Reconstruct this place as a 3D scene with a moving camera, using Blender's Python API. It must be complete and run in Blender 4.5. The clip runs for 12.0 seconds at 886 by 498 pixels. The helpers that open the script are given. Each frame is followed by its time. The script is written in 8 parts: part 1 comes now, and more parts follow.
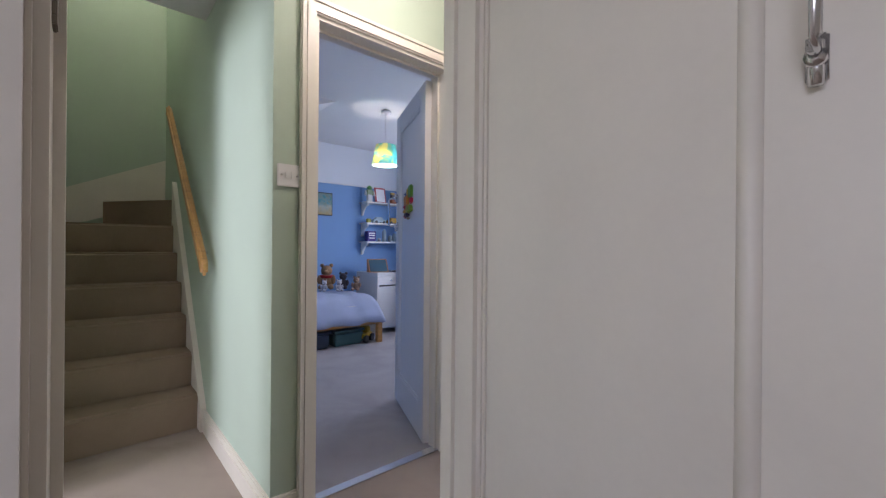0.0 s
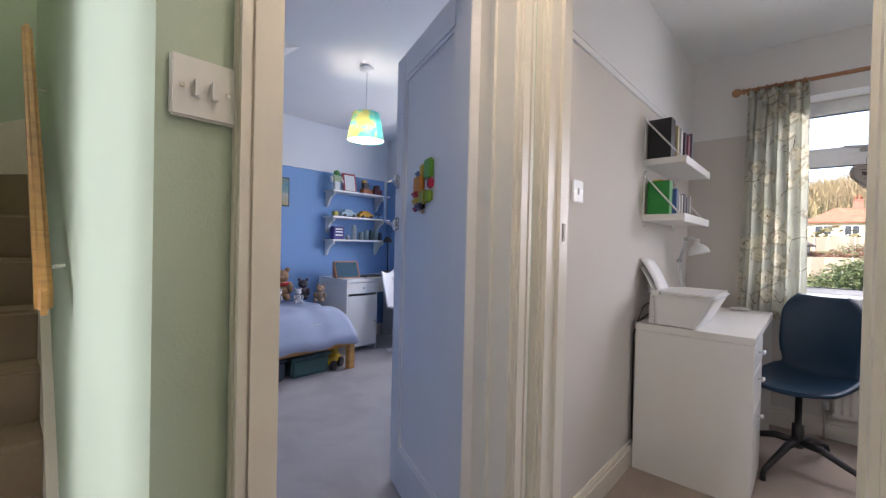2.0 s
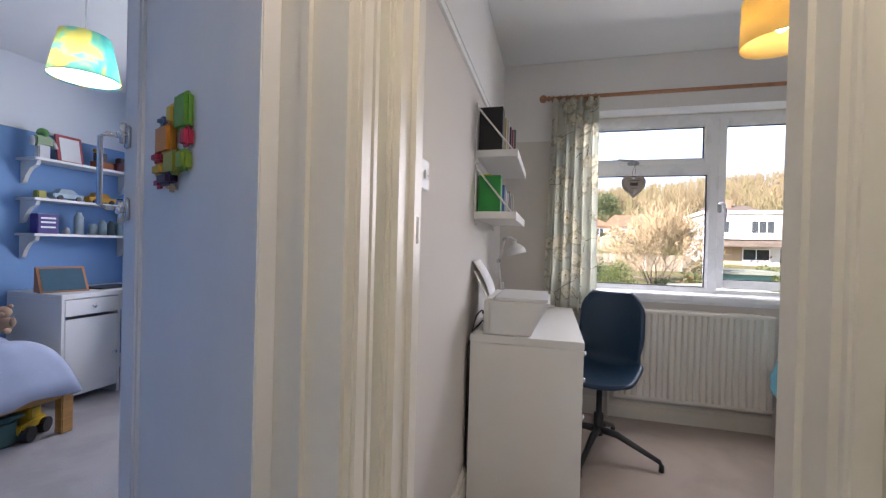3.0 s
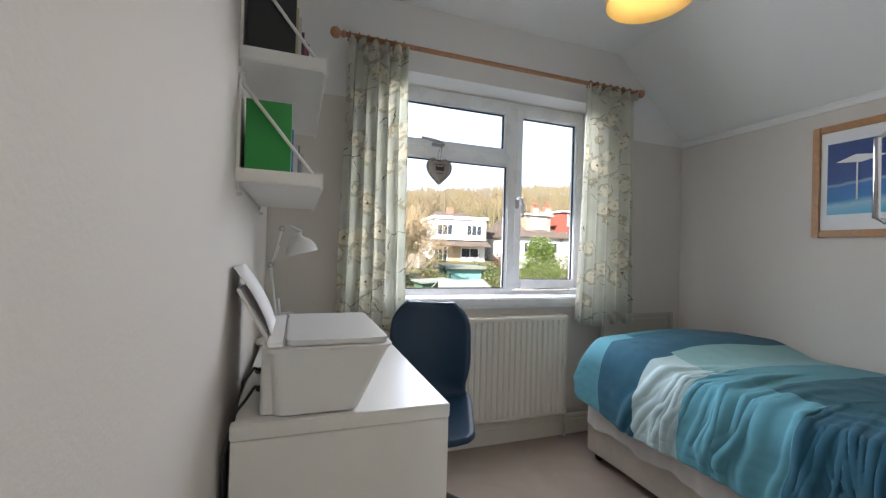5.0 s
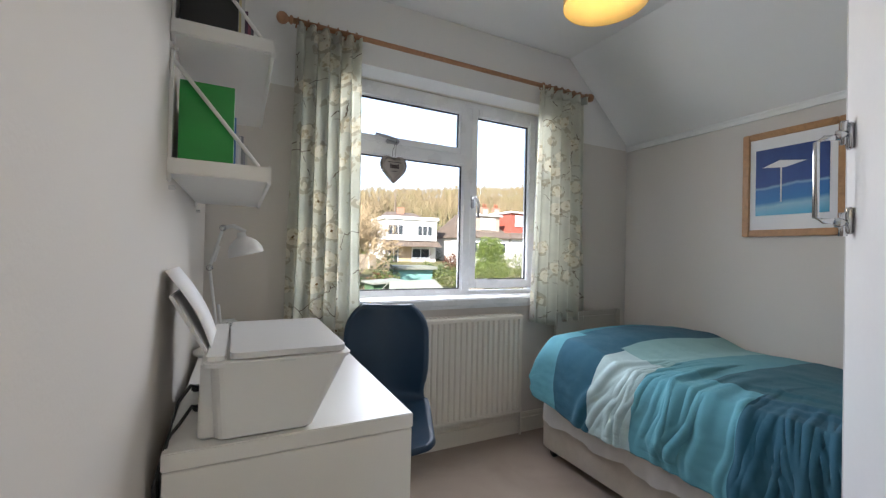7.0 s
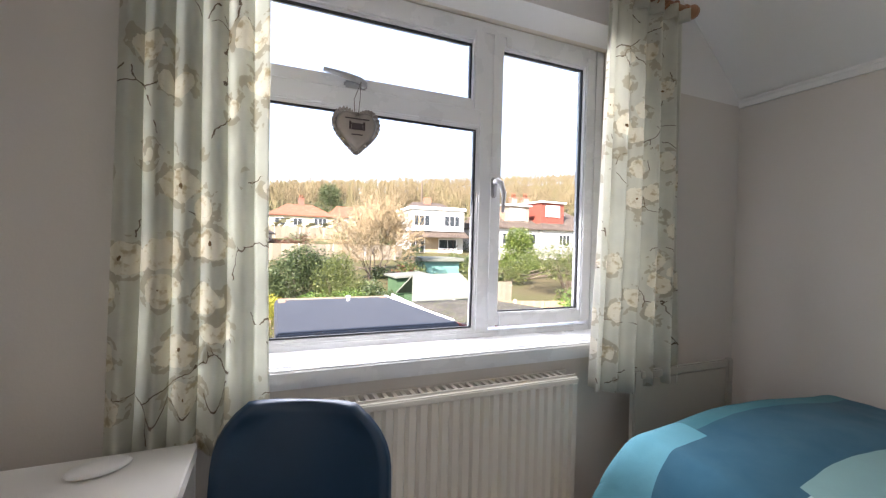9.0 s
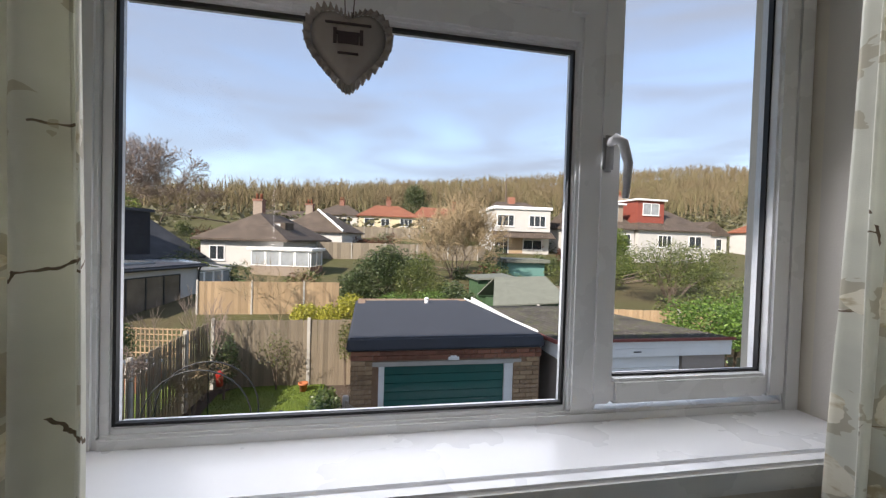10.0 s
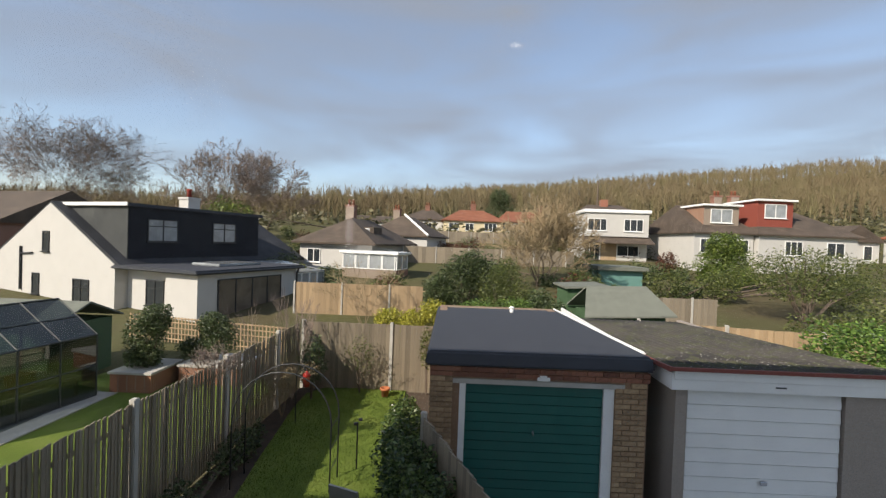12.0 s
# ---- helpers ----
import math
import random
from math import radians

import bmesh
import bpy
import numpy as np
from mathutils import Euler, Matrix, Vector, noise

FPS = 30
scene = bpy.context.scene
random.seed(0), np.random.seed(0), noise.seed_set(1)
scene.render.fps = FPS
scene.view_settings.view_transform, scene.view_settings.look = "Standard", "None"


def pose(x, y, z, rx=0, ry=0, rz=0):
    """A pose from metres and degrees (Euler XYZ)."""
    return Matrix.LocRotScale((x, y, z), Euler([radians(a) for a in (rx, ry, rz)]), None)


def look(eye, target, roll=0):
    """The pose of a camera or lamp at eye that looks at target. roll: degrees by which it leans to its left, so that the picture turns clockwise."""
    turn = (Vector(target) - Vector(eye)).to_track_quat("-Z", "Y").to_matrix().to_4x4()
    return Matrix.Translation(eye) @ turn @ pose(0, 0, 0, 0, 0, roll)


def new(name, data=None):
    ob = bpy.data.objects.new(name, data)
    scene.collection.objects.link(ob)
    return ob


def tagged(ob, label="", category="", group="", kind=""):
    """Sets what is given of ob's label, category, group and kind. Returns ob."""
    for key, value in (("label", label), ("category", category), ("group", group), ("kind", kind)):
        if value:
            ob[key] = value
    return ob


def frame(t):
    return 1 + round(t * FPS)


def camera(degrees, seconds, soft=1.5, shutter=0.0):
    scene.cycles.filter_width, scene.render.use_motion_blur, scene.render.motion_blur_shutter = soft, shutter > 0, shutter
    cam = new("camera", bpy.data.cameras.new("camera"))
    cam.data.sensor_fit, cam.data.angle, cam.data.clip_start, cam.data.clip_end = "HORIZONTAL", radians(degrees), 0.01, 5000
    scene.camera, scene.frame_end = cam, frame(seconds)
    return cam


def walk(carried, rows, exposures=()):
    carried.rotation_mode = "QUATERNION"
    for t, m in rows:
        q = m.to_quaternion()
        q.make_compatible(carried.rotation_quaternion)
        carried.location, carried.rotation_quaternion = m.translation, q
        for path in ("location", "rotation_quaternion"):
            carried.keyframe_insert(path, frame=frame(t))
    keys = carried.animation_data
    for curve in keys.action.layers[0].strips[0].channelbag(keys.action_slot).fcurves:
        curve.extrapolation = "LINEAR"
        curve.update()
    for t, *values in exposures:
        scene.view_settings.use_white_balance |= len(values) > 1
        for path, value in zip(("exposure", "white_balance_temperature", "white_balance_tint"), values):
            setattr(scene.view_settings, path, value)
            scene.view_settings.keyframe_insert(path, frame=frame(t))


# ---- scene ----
cam = camera(95.1, 12.0, 1.3)
PATH = [
    (0, (0.842, 0.425, 1.06), (-0.661, 1.745, 1.059), 0.5),
    (0.5, (0.59, 0.48, 1.089), (-1.074, 1.59, 1.075), 0.4),
    (1, (0.353, 0.569, 1.132), (-1.358, 1.605, 1.107), 0.7),
    (1.5, (0.146, 0.656, 1.114), (-1.47, 1.835, 1.091), 0.9),
    (2, (-0.063, 0.806, 1.123), (-1.412, 2.282, 1.099), 1.3),
    (2.5, (-0.239, 1.014, 1.132), (-1.181, 2.778, 1.108), 1.3),
    (3, (-0.387, 1.212, 1.137), (-0.9, 3.145, 1.121), 1.5),
    (3.5, (-0.475, 1.493, 1.154), (-0.568, 3.491, 1.149), 1.6),
    (5.5, (-0.616, 2.114, 1.114), (0.167, 3.954, 1.132), 1.6),
    (6, (-0.618, 2.117, 1.119), (0.228, 3.929, 1.141), 1.5),
    (6.5, (-0.617, 2.122, 1.124), (0.265, 3.917, 1.144), 1.4),
    (7, (-0.609, 2.128, 1.119), (0.287, 3.915, 1.139), 1.3),
    (9, (-0.08, 2.964, 1.229), (0.691, 4.809, 1.197), 1.4),
    (9.5, (0.095, 3.268, 1.253), (0.658, 5.187, 1.214), 1.8),
    (10, (0.207, 3.57, 1.251), (0.584, 5.534, 1.209), 1.7),
    (10.5, (0.242, 3.844, 1.238), (0.45, 5.833, 1.198), 2.1),
    (11, (0.278, 4.005, 1.262), (0.362, 6.002, 1.223), 2.1),
    (11.5, (0.262, 4.106, 1.249), (0.272, 6.106, 1.214), 2.2),
    (12, (0.249, 4.138, 1.257), (0.215, 6.138, 1.224), 2.1),
]
EXPOSURES = [(0.0, 2.55, 5950, 23), (0.5, 2.6, 6150, 29), (1.0, 2.62, 6150, 26), (2.0, 2.85, 6350, 21), (3.0, 2.8, 6350, 20), (3.5, 2.75, 6100, 13), (5.5, 2.68, 6250, 13), (7.2, 2.68, 6250, 13),
             (9.0, 2.8, 6500, 18), (9.5, 2.2, 6500, 16), (10.0, 1.3, 6600, 14), (10.5, 0.9, 6800, 11), (12.0, 0.85, 6800, 11)]
walk(cam, [(t, look(eye, aim, roll)) for t, eye, aim, roll in PATH], EXPOSURES)

# ---------- daylight ----------
SUN_ELEV, SUN_AZ = radians(34), radians(227)     # low winter sun behind the house
world = bpy.data.worlds.new("winter_sky")
scene.world = world
world.use_nodes = True
wn, wl = world.node_tree.nodes, world.node_tree.links
sky = wn.new("ShaderNodeTexSky")
sky.sky_type, sky.sun_disc = "NISHITA", False
sky.sun_elevation, sky.sun_rotation = SUN_ELEV, SUN_AZ
sky.air_density, sky.dust_density, sky.ozone_density = 1.0, 0.6, 1.5
wtc = wn.new("ShaderNodeTexCoord")
wmap = wn.new("ShaderNodeMapping")
wmap.inputs["Scale"].default_value = (1.0, 1.3, 4.5)
wmap.inputs["Rotation"].default_value = (0.06, -0.05, 0.3)
wno = wn.new("ShaderNodeTexNoise")
wno.inputs["Scale"].default_value, wno.inputs["Detail"].default_value = 1.9, 9
wno.inputs["Roughness"].default_value, wno.inputs["Distortion"].default_value = 0.5, 0.5
wra = wn.new("ShaderNodeValToRGB")
wra.color_ramp.elements[0].position, wra.color_ramp.elements[1].position = 0.37, 0.66
wra.color_ramp.elements[0].color, wra.color_ramp.elements[1].color = (0.38, 0.38, 0.38, 1), (0.9, 0.9, 0.9, 1)
wmx = wn.new("ShaderNodeMix")
wmx.data_type = "RGBA"
wmx.inputs["B"].default_value = (1.5, 1.72, 2.1, 1)
bg = wn["Background"]
bg.inputs["Strength"].default_value = 0.125
wl.new(wtc.outputs["Generated"], wmap.inputs["Vector"])
wl.new(wmap.outputs["Vector"], wno.inputs["Vector"])
wl.new(wno.outputs["Fac"], wra.inputs["Fac"])
wl.new(wra.outputs["Color"], wmx.inputs["Factor"])
wl.new(sky.outputs["Color"], wmx.inputs["A"])
wl.new(wmx.outputs["Result"], bg.inputs["Color"])


def lamp(name, kind, m, energy, color=(1, 1, 1), size=0.1, size_y=None, spread=math.pi):
    d = bpy.data.lights.new(name, kind)
    d.energy, d.color = energy, color
    if kind == "AREA":
        d.size = size
        if size_y:
            d.shape, d.size_y = "RECTANGLE", size_y
        d.spread = spread
    elif kind == "SUN":
        d.angle = size
    else:
        d.shadow_soft_size = size
    ob = new(name, d)
    ob.matrix_world = m
    return ob


sun_to = Vector((math.sin(SUN_AZ) * math.cos(SUN_ELEV), math.cos(SUN_AZ) * math.cos(SUN_ELEV), math.sin(SUN_ELEV)))
lamp("sun", "SUN", look(sun_to * 60, (0, 0, 0)), 3.1, (1.0, 0.93, 0.82), radians(0.6))
# area lamps standing in for sky light at the window openings
lamp("window_light_small", "AREA", look((0.48, 4.365, 1.47), (0.48, 2.4, 0.55)), 3.8, (0.95, 0.965, 1.0), 1.3, 1.1, radians(168))
lamp("window_light_blue", "AREA", look((-2.4, 4.48, 1.5), (-2.4, 0, 0.6)), 6.2, (0.97, 0.98, 1.0), 1.6, 1.1)
lamp("window_light_back", "AREA", look((-1.2, -2.45, 1.5), (-1.2, 3, 1.0)), 14.5, (0.97, 0.98, 1.0), 1.2, 1.1)
# fill behind an added, unseen opening, aimed at the open door leaf
lamp("front_room_fill", "AREA", look((1.4, -1.52, 1.5), (0.9, 1.6, 1.2)), 2.6, (1.0, 0.98, 1.0), 1.3, 1.2)
# unseen light added above the stairwell, without a fitting
lamp("stairwell_light", "POINT", pose(-2.7, 0.6, 3.9), 2.7, (1.0, 0.88, 0.70), 0.05)
lamp("small_room_bulb", "POINT", pose(0.474, 3.107, 2.05), 0.2, (1.0, 0.80, 0.5), 0.03)
lamp("blue_room_bulb", "POINT", pose(-2.49, 2.6, 1.93), 1.2, (1.0, 0.82, 0.70), 0.03)
# unseen fill lamp added to brighten the landing and its door frames
lamp("landing_fill", "POINT", pose(-0.30, 1.35, 2.25), 1.7, (1.0, 0.88, 0.72), 0.06)

# ---------- small tools ----------
def box(bm, x0, x1, y0, y1, z0, z1):
    v = [bm.verts.new((x, y, z)) for z in (z0, z1) for y in (y0, y1) for x in (x0, x1)]
    for f in ((0, 2, 3, 1), (4, 5, 7, 6), (0, 1, 5, 4), (2, 6, 7, 3), (1, 3, 7, 5), (0, 4, 6, 2)):
        bm.faces.new([v[i] for i in f])
    return bm


def boxes(*dims, bevel=0.0, seg=2):
    bm = bmesh.new()
    for d in dims:
        box(bm, *d)
    return soften(bm, bevel, seg) if bevel else bm


def soften(bm, w, seg=2):
    bmesh.ops.bevel(bm, geom=bm.edges[:], offset=w, segments=seg, affect="EDGES", clamp_overlap=True)
    return bm


def hexa(bm, lower, upper):
    """A solid between two four-cornered outlines (both anticlockwise from above)."""
    a, b = [bm.verts.new(p) for p in lower], [bm.verts.new(p) for p in upper]
    n = len(a)
    bm.faces.new(a[::-1]), bm.faces.new(b)
    for i in range(n):
        bm.faces.new((a[i], a[(i + 1) % n], b[(i + 1) % n], b[i]))
    return bm


def prism(bm, outline, axis, c0, c1):
    """Extrudes a 2D outline along an axis: the other two axes in order carry the outline."""
    def p(u, v, c):
        return {"x": (c, u, v), "y": (u, c, v), "z": (u, v, c)}[axis]
    a, b = [bm.verts.new(p(u, v, c0)) for u, v in outline], [bm.verts.new(p(u, v, c1)) for u, v in outline]
    n = len(a)
    bm.faces.new(a), bm.faces.new(b[::-1])
    for i in range(n):
        bm.faces.new((a[i], b[i], b[(i + 1) % n], a[(i + 1) % n]))
    bmesh.ops.recalc_face_normals(bm, faces=bm.faces[:])
    return bm


def lathe(bm, prof, seg=20, m=Matrix(), close=True):
    rings = []
    for r, z in prof:
        rings.append([bm.verts.new(m @ Vector((r * math.cos(2 * math.pi * i / seg), r * math.sin(2 * math.pi * i / seg), z))) for i in range(seg)])
    for a, b in zip(rings, rings[1:]):
        for i in range(seg):
            bm.faces.new((a[i], a[(i + 1) % seg], b[(i + 1) % seg], b[i]))
    if close:
        bm.faces.new(rings[0][::-1]), bm.faces.new(rings[-1])
    return bm


def tube(bm, pts, r, seg=8):
    pts = [Vector(p) for p in pts]
    rs = r if isinstance(r, (list, tuple)) else [r] * len(pts)
    rings = []
    for i, p in enumerate(pts):
        d = (pts[min(i + 1, len(pts) - 1)] - pts[max(i - 1, 0)]).normalized()
        up = Vector((0, 0, 1)) if abs(d.z) < 0.9 else Vector((1, 0, 0))
        a = d.cross(up).normalized()
        b = d.cross(a)
        rings.append([bm.verts.new(p + rs[i] * (a * math.cos(2 * math.pi * k / seg) + b * math.sin(2 * math.pi * k / seg))) for k in range(seg)])
    for a, b in zip(rings, rings[1:]):
        for k in range(seg):
            bm.faces.new((a[k], b[k], b[(k + 1) % seg], a[(k + 1) % seg]))
    bm.faces.new(rings[0]), bm.faces.new(rings[-1][::-1])
    return bm


def sheet(bm, nu, nv, fn):
    g = [[bm.verts.new(fn(i / nu, j / nv)) for j in range(nv + 1)] for i in range(nu + 1)]
    for i in range(nu):
        for j in range(nv):
            bm.faces.new((g[i][j], g[i + 1][j], g[i + 1][j + 1], g[i][j + 1]))
    return g


def ball(bm, c, r, sx=1, sy=1, sz=1, sub=2, rough=0.0):
    res = bmesh.ops.create_icosphere(bm, subdivisions=sub, radius=1)
    for v in res["verts"]:
        k = 1 + rough * noise.noise(v.co * 2.3 + Vector(c) * 3)
        v.co = Vector((c[0] + v.co.x * r * sx * k, c[1] + v.co.y * r * sy * k, c[2] + v.co.z * r * sz * k))
    return bm


def part(name, bm, material, parent=None, label="", smooth=False):
    me = bpy.data.meshes.new(name)
    if not bm.faces:
        bm.faces.ensure_lookup_table()
    bm.to_mesh(me)
    bm.free()
    if smooth:
        me.polygons.foreach_set("use_smooth", [True] * len(me.polygons))
    for mt in (material if isinstance(material, (list, tuple)) else [material]):
        me.materials.append(mt)
    ob = new(name, me)
    if parent:
        ob.parent = parent
        ob.matrix_parent_inverse = parent.matrix_basis.inverted()
    if label:
        ob["label"] = label
    return ob


def thing(name, label, category, group="", at=(0, 0, 0), rz=0.0, kind=""):
    e = new(name)
    e.empty_display_size = 0.1
    e.matrix_basis = pose(*at, 0, 0, rz)
    return tagged(e, label, category, group, kind)


def local(name, bm, material, parent, label="", smooth=False):
    """A part given in its thing's own axes."""
    ob = part(name, bm, material, parent, label, smooth)
    ob.matrix_parent_inverse = Matrix()
    return ob


def structure(name, bm, material, label, category="wall", smooth=False):
    return tagged(part(name, bm, material, None, "", smooth), label, category, "", "structure")


# ---------- materials ----------
class Mat:
    def __init__(self, name, color=(0.8, 0.8, 0.8), rough=0.6, metal=0.0, spec=0.5):
        self.m = bpy.data.materials.new(name)
        self.m.use_nodes = True
        self.n, self.l = self.m.node_tree.nodes, self.m.node_tree.links
        self.b = self.n["Principled BSDF"]
        self.b.inputs["Base Color"].default_value = (*color, 1)
        self.b.inputs["Roughness"].default_value = rough
        self.b.inputs["Metallic"].default_value = metal
        self.b.inputs["Specular IOR Level"].default_value = spec
        self.c = color

    def coords(self, scale=(1, 1, 1), kind="Object"):
        tc, mp = self.n.new("ShaderNodeTexCoord"), self.n.new("ShaderNodeMapping")
        mp.inputs["Scale"].default_value = scale
        self.l.new(tc.outputs[kind], mp.inputs["Vector"])
        return mp.outputs["Vector"]

    def noise(self, scale, detail=4, vec=None, rough=0.55, dist=0.0):
        t = self.n.new("ShaderNodeTexNoise")
        t.inputs["Scale"].default_value, t.inputs["Detail"].default_value = scale, detail
        t.inputs["Roughness"].default_value, t.inputs["Distortion"].default_value = rough, dist
        self.l.new(vec or self.coords(), t.inputs["Vector"])
        return t.outputs["Fac"]

    def ramp(self, fac, stops):
        r = self.n.new("ShaderNodeValToRGB")
        e = r.color_ramp.elements
        while len(e) < len(stops):
            e.new(0.5)
        for k, (p, c) in zip(e, stops):
            k.position, k.color = p, (*c, 1)
        self.l.new(fac, r.inputs["Fac"])
        return r.outputs["Color"]

    def mix(self, fac, a, b, mode="MIX"):
        x = self.n.new("ShaderNodeMix")
        x.data_type, x.blend_type = "RGBA", mode
        for s, v in (("Factor", fac), ("A", a), ("B", b)):
            sock = [k for k in x.inputs if k.name == s and (k.type == "RGBA" or s == "Factor" and k.type == "VALUE")][0]
            if isinstance(v, (int, float)):
                sock.default_value = v
            elif isinstance(v, tuple):
                sock.default_value = (*v, 1)
            else:
                self.l.new(v, sock)
        return [k for k in x.outputs if k.type == "RGBA"][0]

    def math(self, op, a, b=0.0, c=0.0):
        x = self.n.new("ShaderNodeMath")
        x.operation = op
        for i, v in enumerate((a, b, c)):
            if isinstance(v, (int, float)):
                x.inputs[i].default_value = v
            else:
                self.l.new(v, x.inputs[i])
        return x.outputs[0]

    def color(self, out):
        self.l.new(out, self.b.inputs["Base Color"])
        return self

    def roughness(self, out):
        self.l.new(out, self.b.inputs["Roughness"])
        return self

    def bump(self, height, strength=0.2, dist=0.01):
        u = self.n.new("ShaderNodeBump")
        u.inputs["Strength"].default_value, u.inputs["Distance"].default_value = strength, dist
        self.l.new(height, u.inputs["Height"])
        self.l.new(u.outputs["Normal"], self.b.inputs["Normal"])
        return self

    def axis(self, i, kind="Object"):
        tc, s = self.n.new("ShaderNodeTexCoord"), self.n.new("ShaderNodeSeparateXYZ")
        self.l.new(tc.outputs[kind], s.inputs["Vector"])
        return s.outputs[i]

    def rand(self):
        return self.n.new("ShaderNodeObjectInfo").outputs["Random"]

    def island(self):
        return self.n.new("ShaderNodeNewGeometry").outputs["Random Per Island"]


def k(c, f):
    return tuple(min(1, v * f) for v in c)


def plain(name, c, rough=0.6, var=0.08, scale=6, bump=0.05, bscale=220, metal=0.0, spec=0.5, world_space=False):
    """Paint, plastic or cloth with a broad mottle, a fine grain and light relief."""
    m = Mat(name, c, rough, metal, spec)
    broad, fine = m.noise(scale, 4), m.noise(bscale, 3)
    col = m.ramp(broad, [(0.3, k(c, 1 - var)), (0.7, k(c, 1 + var))])
    col = m.mix(0.12, col, m.ramp(fine, [(0.3, k(c, 1 - var * 2)), (0.7, k(c, 1 + var * 2))]))
    m.color(col)
    m.roughness(m.math("MULTIPLY_ADD", broad, 0.2, rough - 0.1))
    if bump:
        m.bump(fine, bump, 0.004)
    return m.m


def two_tone(name, low, high, z):
    """Wall paint: one colour up to the picture-rail height, another above it."""
    m = Mat(name, low, 0.75)
    step = m.math("GREATER_THAN", m.axis(2), z)
    broad, fine = m.noise(1.3, 4), m.noise(160, 4)
    base = m.mix(step, low, high)
    col = m.mix(m.math("MULTIPLY", broad, 0.16), base, m.mix(step, k(low, 0.8), k(high, 0.85)))
    m.color(col).bump(m.math("ADD", m.math("MULTIPLY", m.noise(25, 3), 0.6), fine), 0.10, 0.004)
    return m.m


def wood(name, c, grain=(1, 12, 12), rough=0.45, dark=0.6):
    m = Mat(name, c, rough)
    v = m.coords(grain)
    g = m.noise(3.0, 8, v, 0.65, 1.2)
    col = m.ramp(g, [(0.25, k(c, dark)), (0.5, c), (0.75, k(c, 1.25))])
    m.color(m.mix(0.25, col, m.ramp(m.noise(1.5), [(0.3, k(c, 0.75)), (0.7, k(c, 1.2))])))
    m.bump(g, 0.12, 0.003)
    return m.m


def glass(name, tint=(1, 1, 1), gloss=0.06):
    """Thin clear pane: see-through with a faint mirror coat."""
    m = Mat(name, tint, 0.0)
    tr, gl, mx = m.n.new("ShaderNodeBsdfTransparent"), m.n.new("ShaderNodeBsdfGlossy"), m.n.new("ShaderNodeMixShader")
    tr.inputs["Color"].default_value = (*tint, 1)
    gl.inputs["Roughness"].default_value = 0.02
    lw = m.n.new("ShaderNodeLayerWeight")
    f5 = m.math("MULTIPLY_ADD", m.math("POWER", lw.outputs["Facing"], 4.0), 0.45, gloss * 0.5)
    m.l.new(f5, mx.inputs[0])
    m.l.new(tr.outputs[0], mx.inputs[1])
    m.l.new(gl.outputs[0], mx.inputs[2])
    m.l.new(mx.outputs[0], m.n["Material Output"].inputs["Surface"])
    return m.m


def glow(name, c, strength, base=None):
    m = Mat(name, base or c, 0.6)
    m.b.inputs["Emission Color"].default_value = (*c, 1)
    m.b.inputs["Emission Strength"].default_value = strength
    return m.m


BEIGE, WHITE_PAINT, SAGE, BLUE = (0.66, 0.62, 0.57), (0.80, 0.79, 0.77), (0.47, 0.57, 0.46), (0.20, 0.36, 0.63)
M_SMALL = two_tone("beige_and_white_paint", BEIGE, WHITE_PAINT, 1.905)
M_BLUE = two_tone("blue_and_white_paint", BLUE, (0.74, 0.77, 0.80), 1.89)
M_SAGE = plain("sage_wall_paint", SAGE, 0.75, 0.05, 1.5, 0.12)
M_CREAM = plain("cream_wall_paint", (0.70, 0.65, 0.56), 0.75, 0.04, 1.5, 0.1)
M_CEIL = plain("ceiling_paint", (0.80, 0.80, 0.78), 0.85, 0.03, 1.2, 0.1)
M_GLOSS = plain("white_gloss_paint", (0.74, 0.70, 0.61), 0.38, 0.04, 4, 0.06, 60)
M_DOORW = plain("white_door_paint", (0.77, 0.76, 0.75), 0.38, 0.03, 4, 0.05, 60)
M_UPVC = plain("white_upvc", (0.80, 0.81, 0.82), 0.28, 0.02, 5, 0.0)


def carpet(name, c):
    m = Mat(name, c, 0.95, 0, 0.1)
    f1, f2, b = m.noise(420, 3), m.noise(60, 4), m.noise(2.2, 4, None, 0.6, 0.6)
    col = m.ramp(f1, [(0.25, k(c, 0.7)), (0.75, k(c, 1.25))])
    col = m.mix(0.45, col, m.ramp(b, [(0.38, k(c, 0.78)), (0.5, c), (0.62, k(c, 1.12))]))
    m.color(col).bump(m.math("ADD", f1, f2), 0.5, 0.006)
    return m.m


M_CARPET = carpet("beige_carpet", (0.40, 0.33, 0.28))
M_CARPET2 = carpet("grey_carpet", (0.40, 0.38, 0.38))
M_STAIRC = carpet("brown_stair_carpet", (0.34, 0.26, 0.185))
M_CHROME = plain("chrome", (0.75, 0.76, 0.78), 0.18, 0.02, 5, 0.0, metal=1.0)
M_BLACK = plain("black_plastic", (0.02, 0.02, 0.022), 0.45, 0.1, 8, 0.03)
M_WHITE_PL = plain("white_plastic", (0.74, 0.74, 0.73), 0.35, 0.02, 5, 0.02)
M_WHITE_LAM = plain("white_laminate", (0.74, 0.73, 0.70), 0.35, 0.02, 3, 0.02)
M_PINE = wood("orange_pine", (0.52, 0.28, 0.09), (1.5, 1.5, 14))
M_OAK = wood("honey_oak", (0.42, 0.22, 0.09))
M_GLASS = glass("window_glass", (1, 1, 1), 0.016)

# ---------- shell of the house ----------
CEIL = 2.40


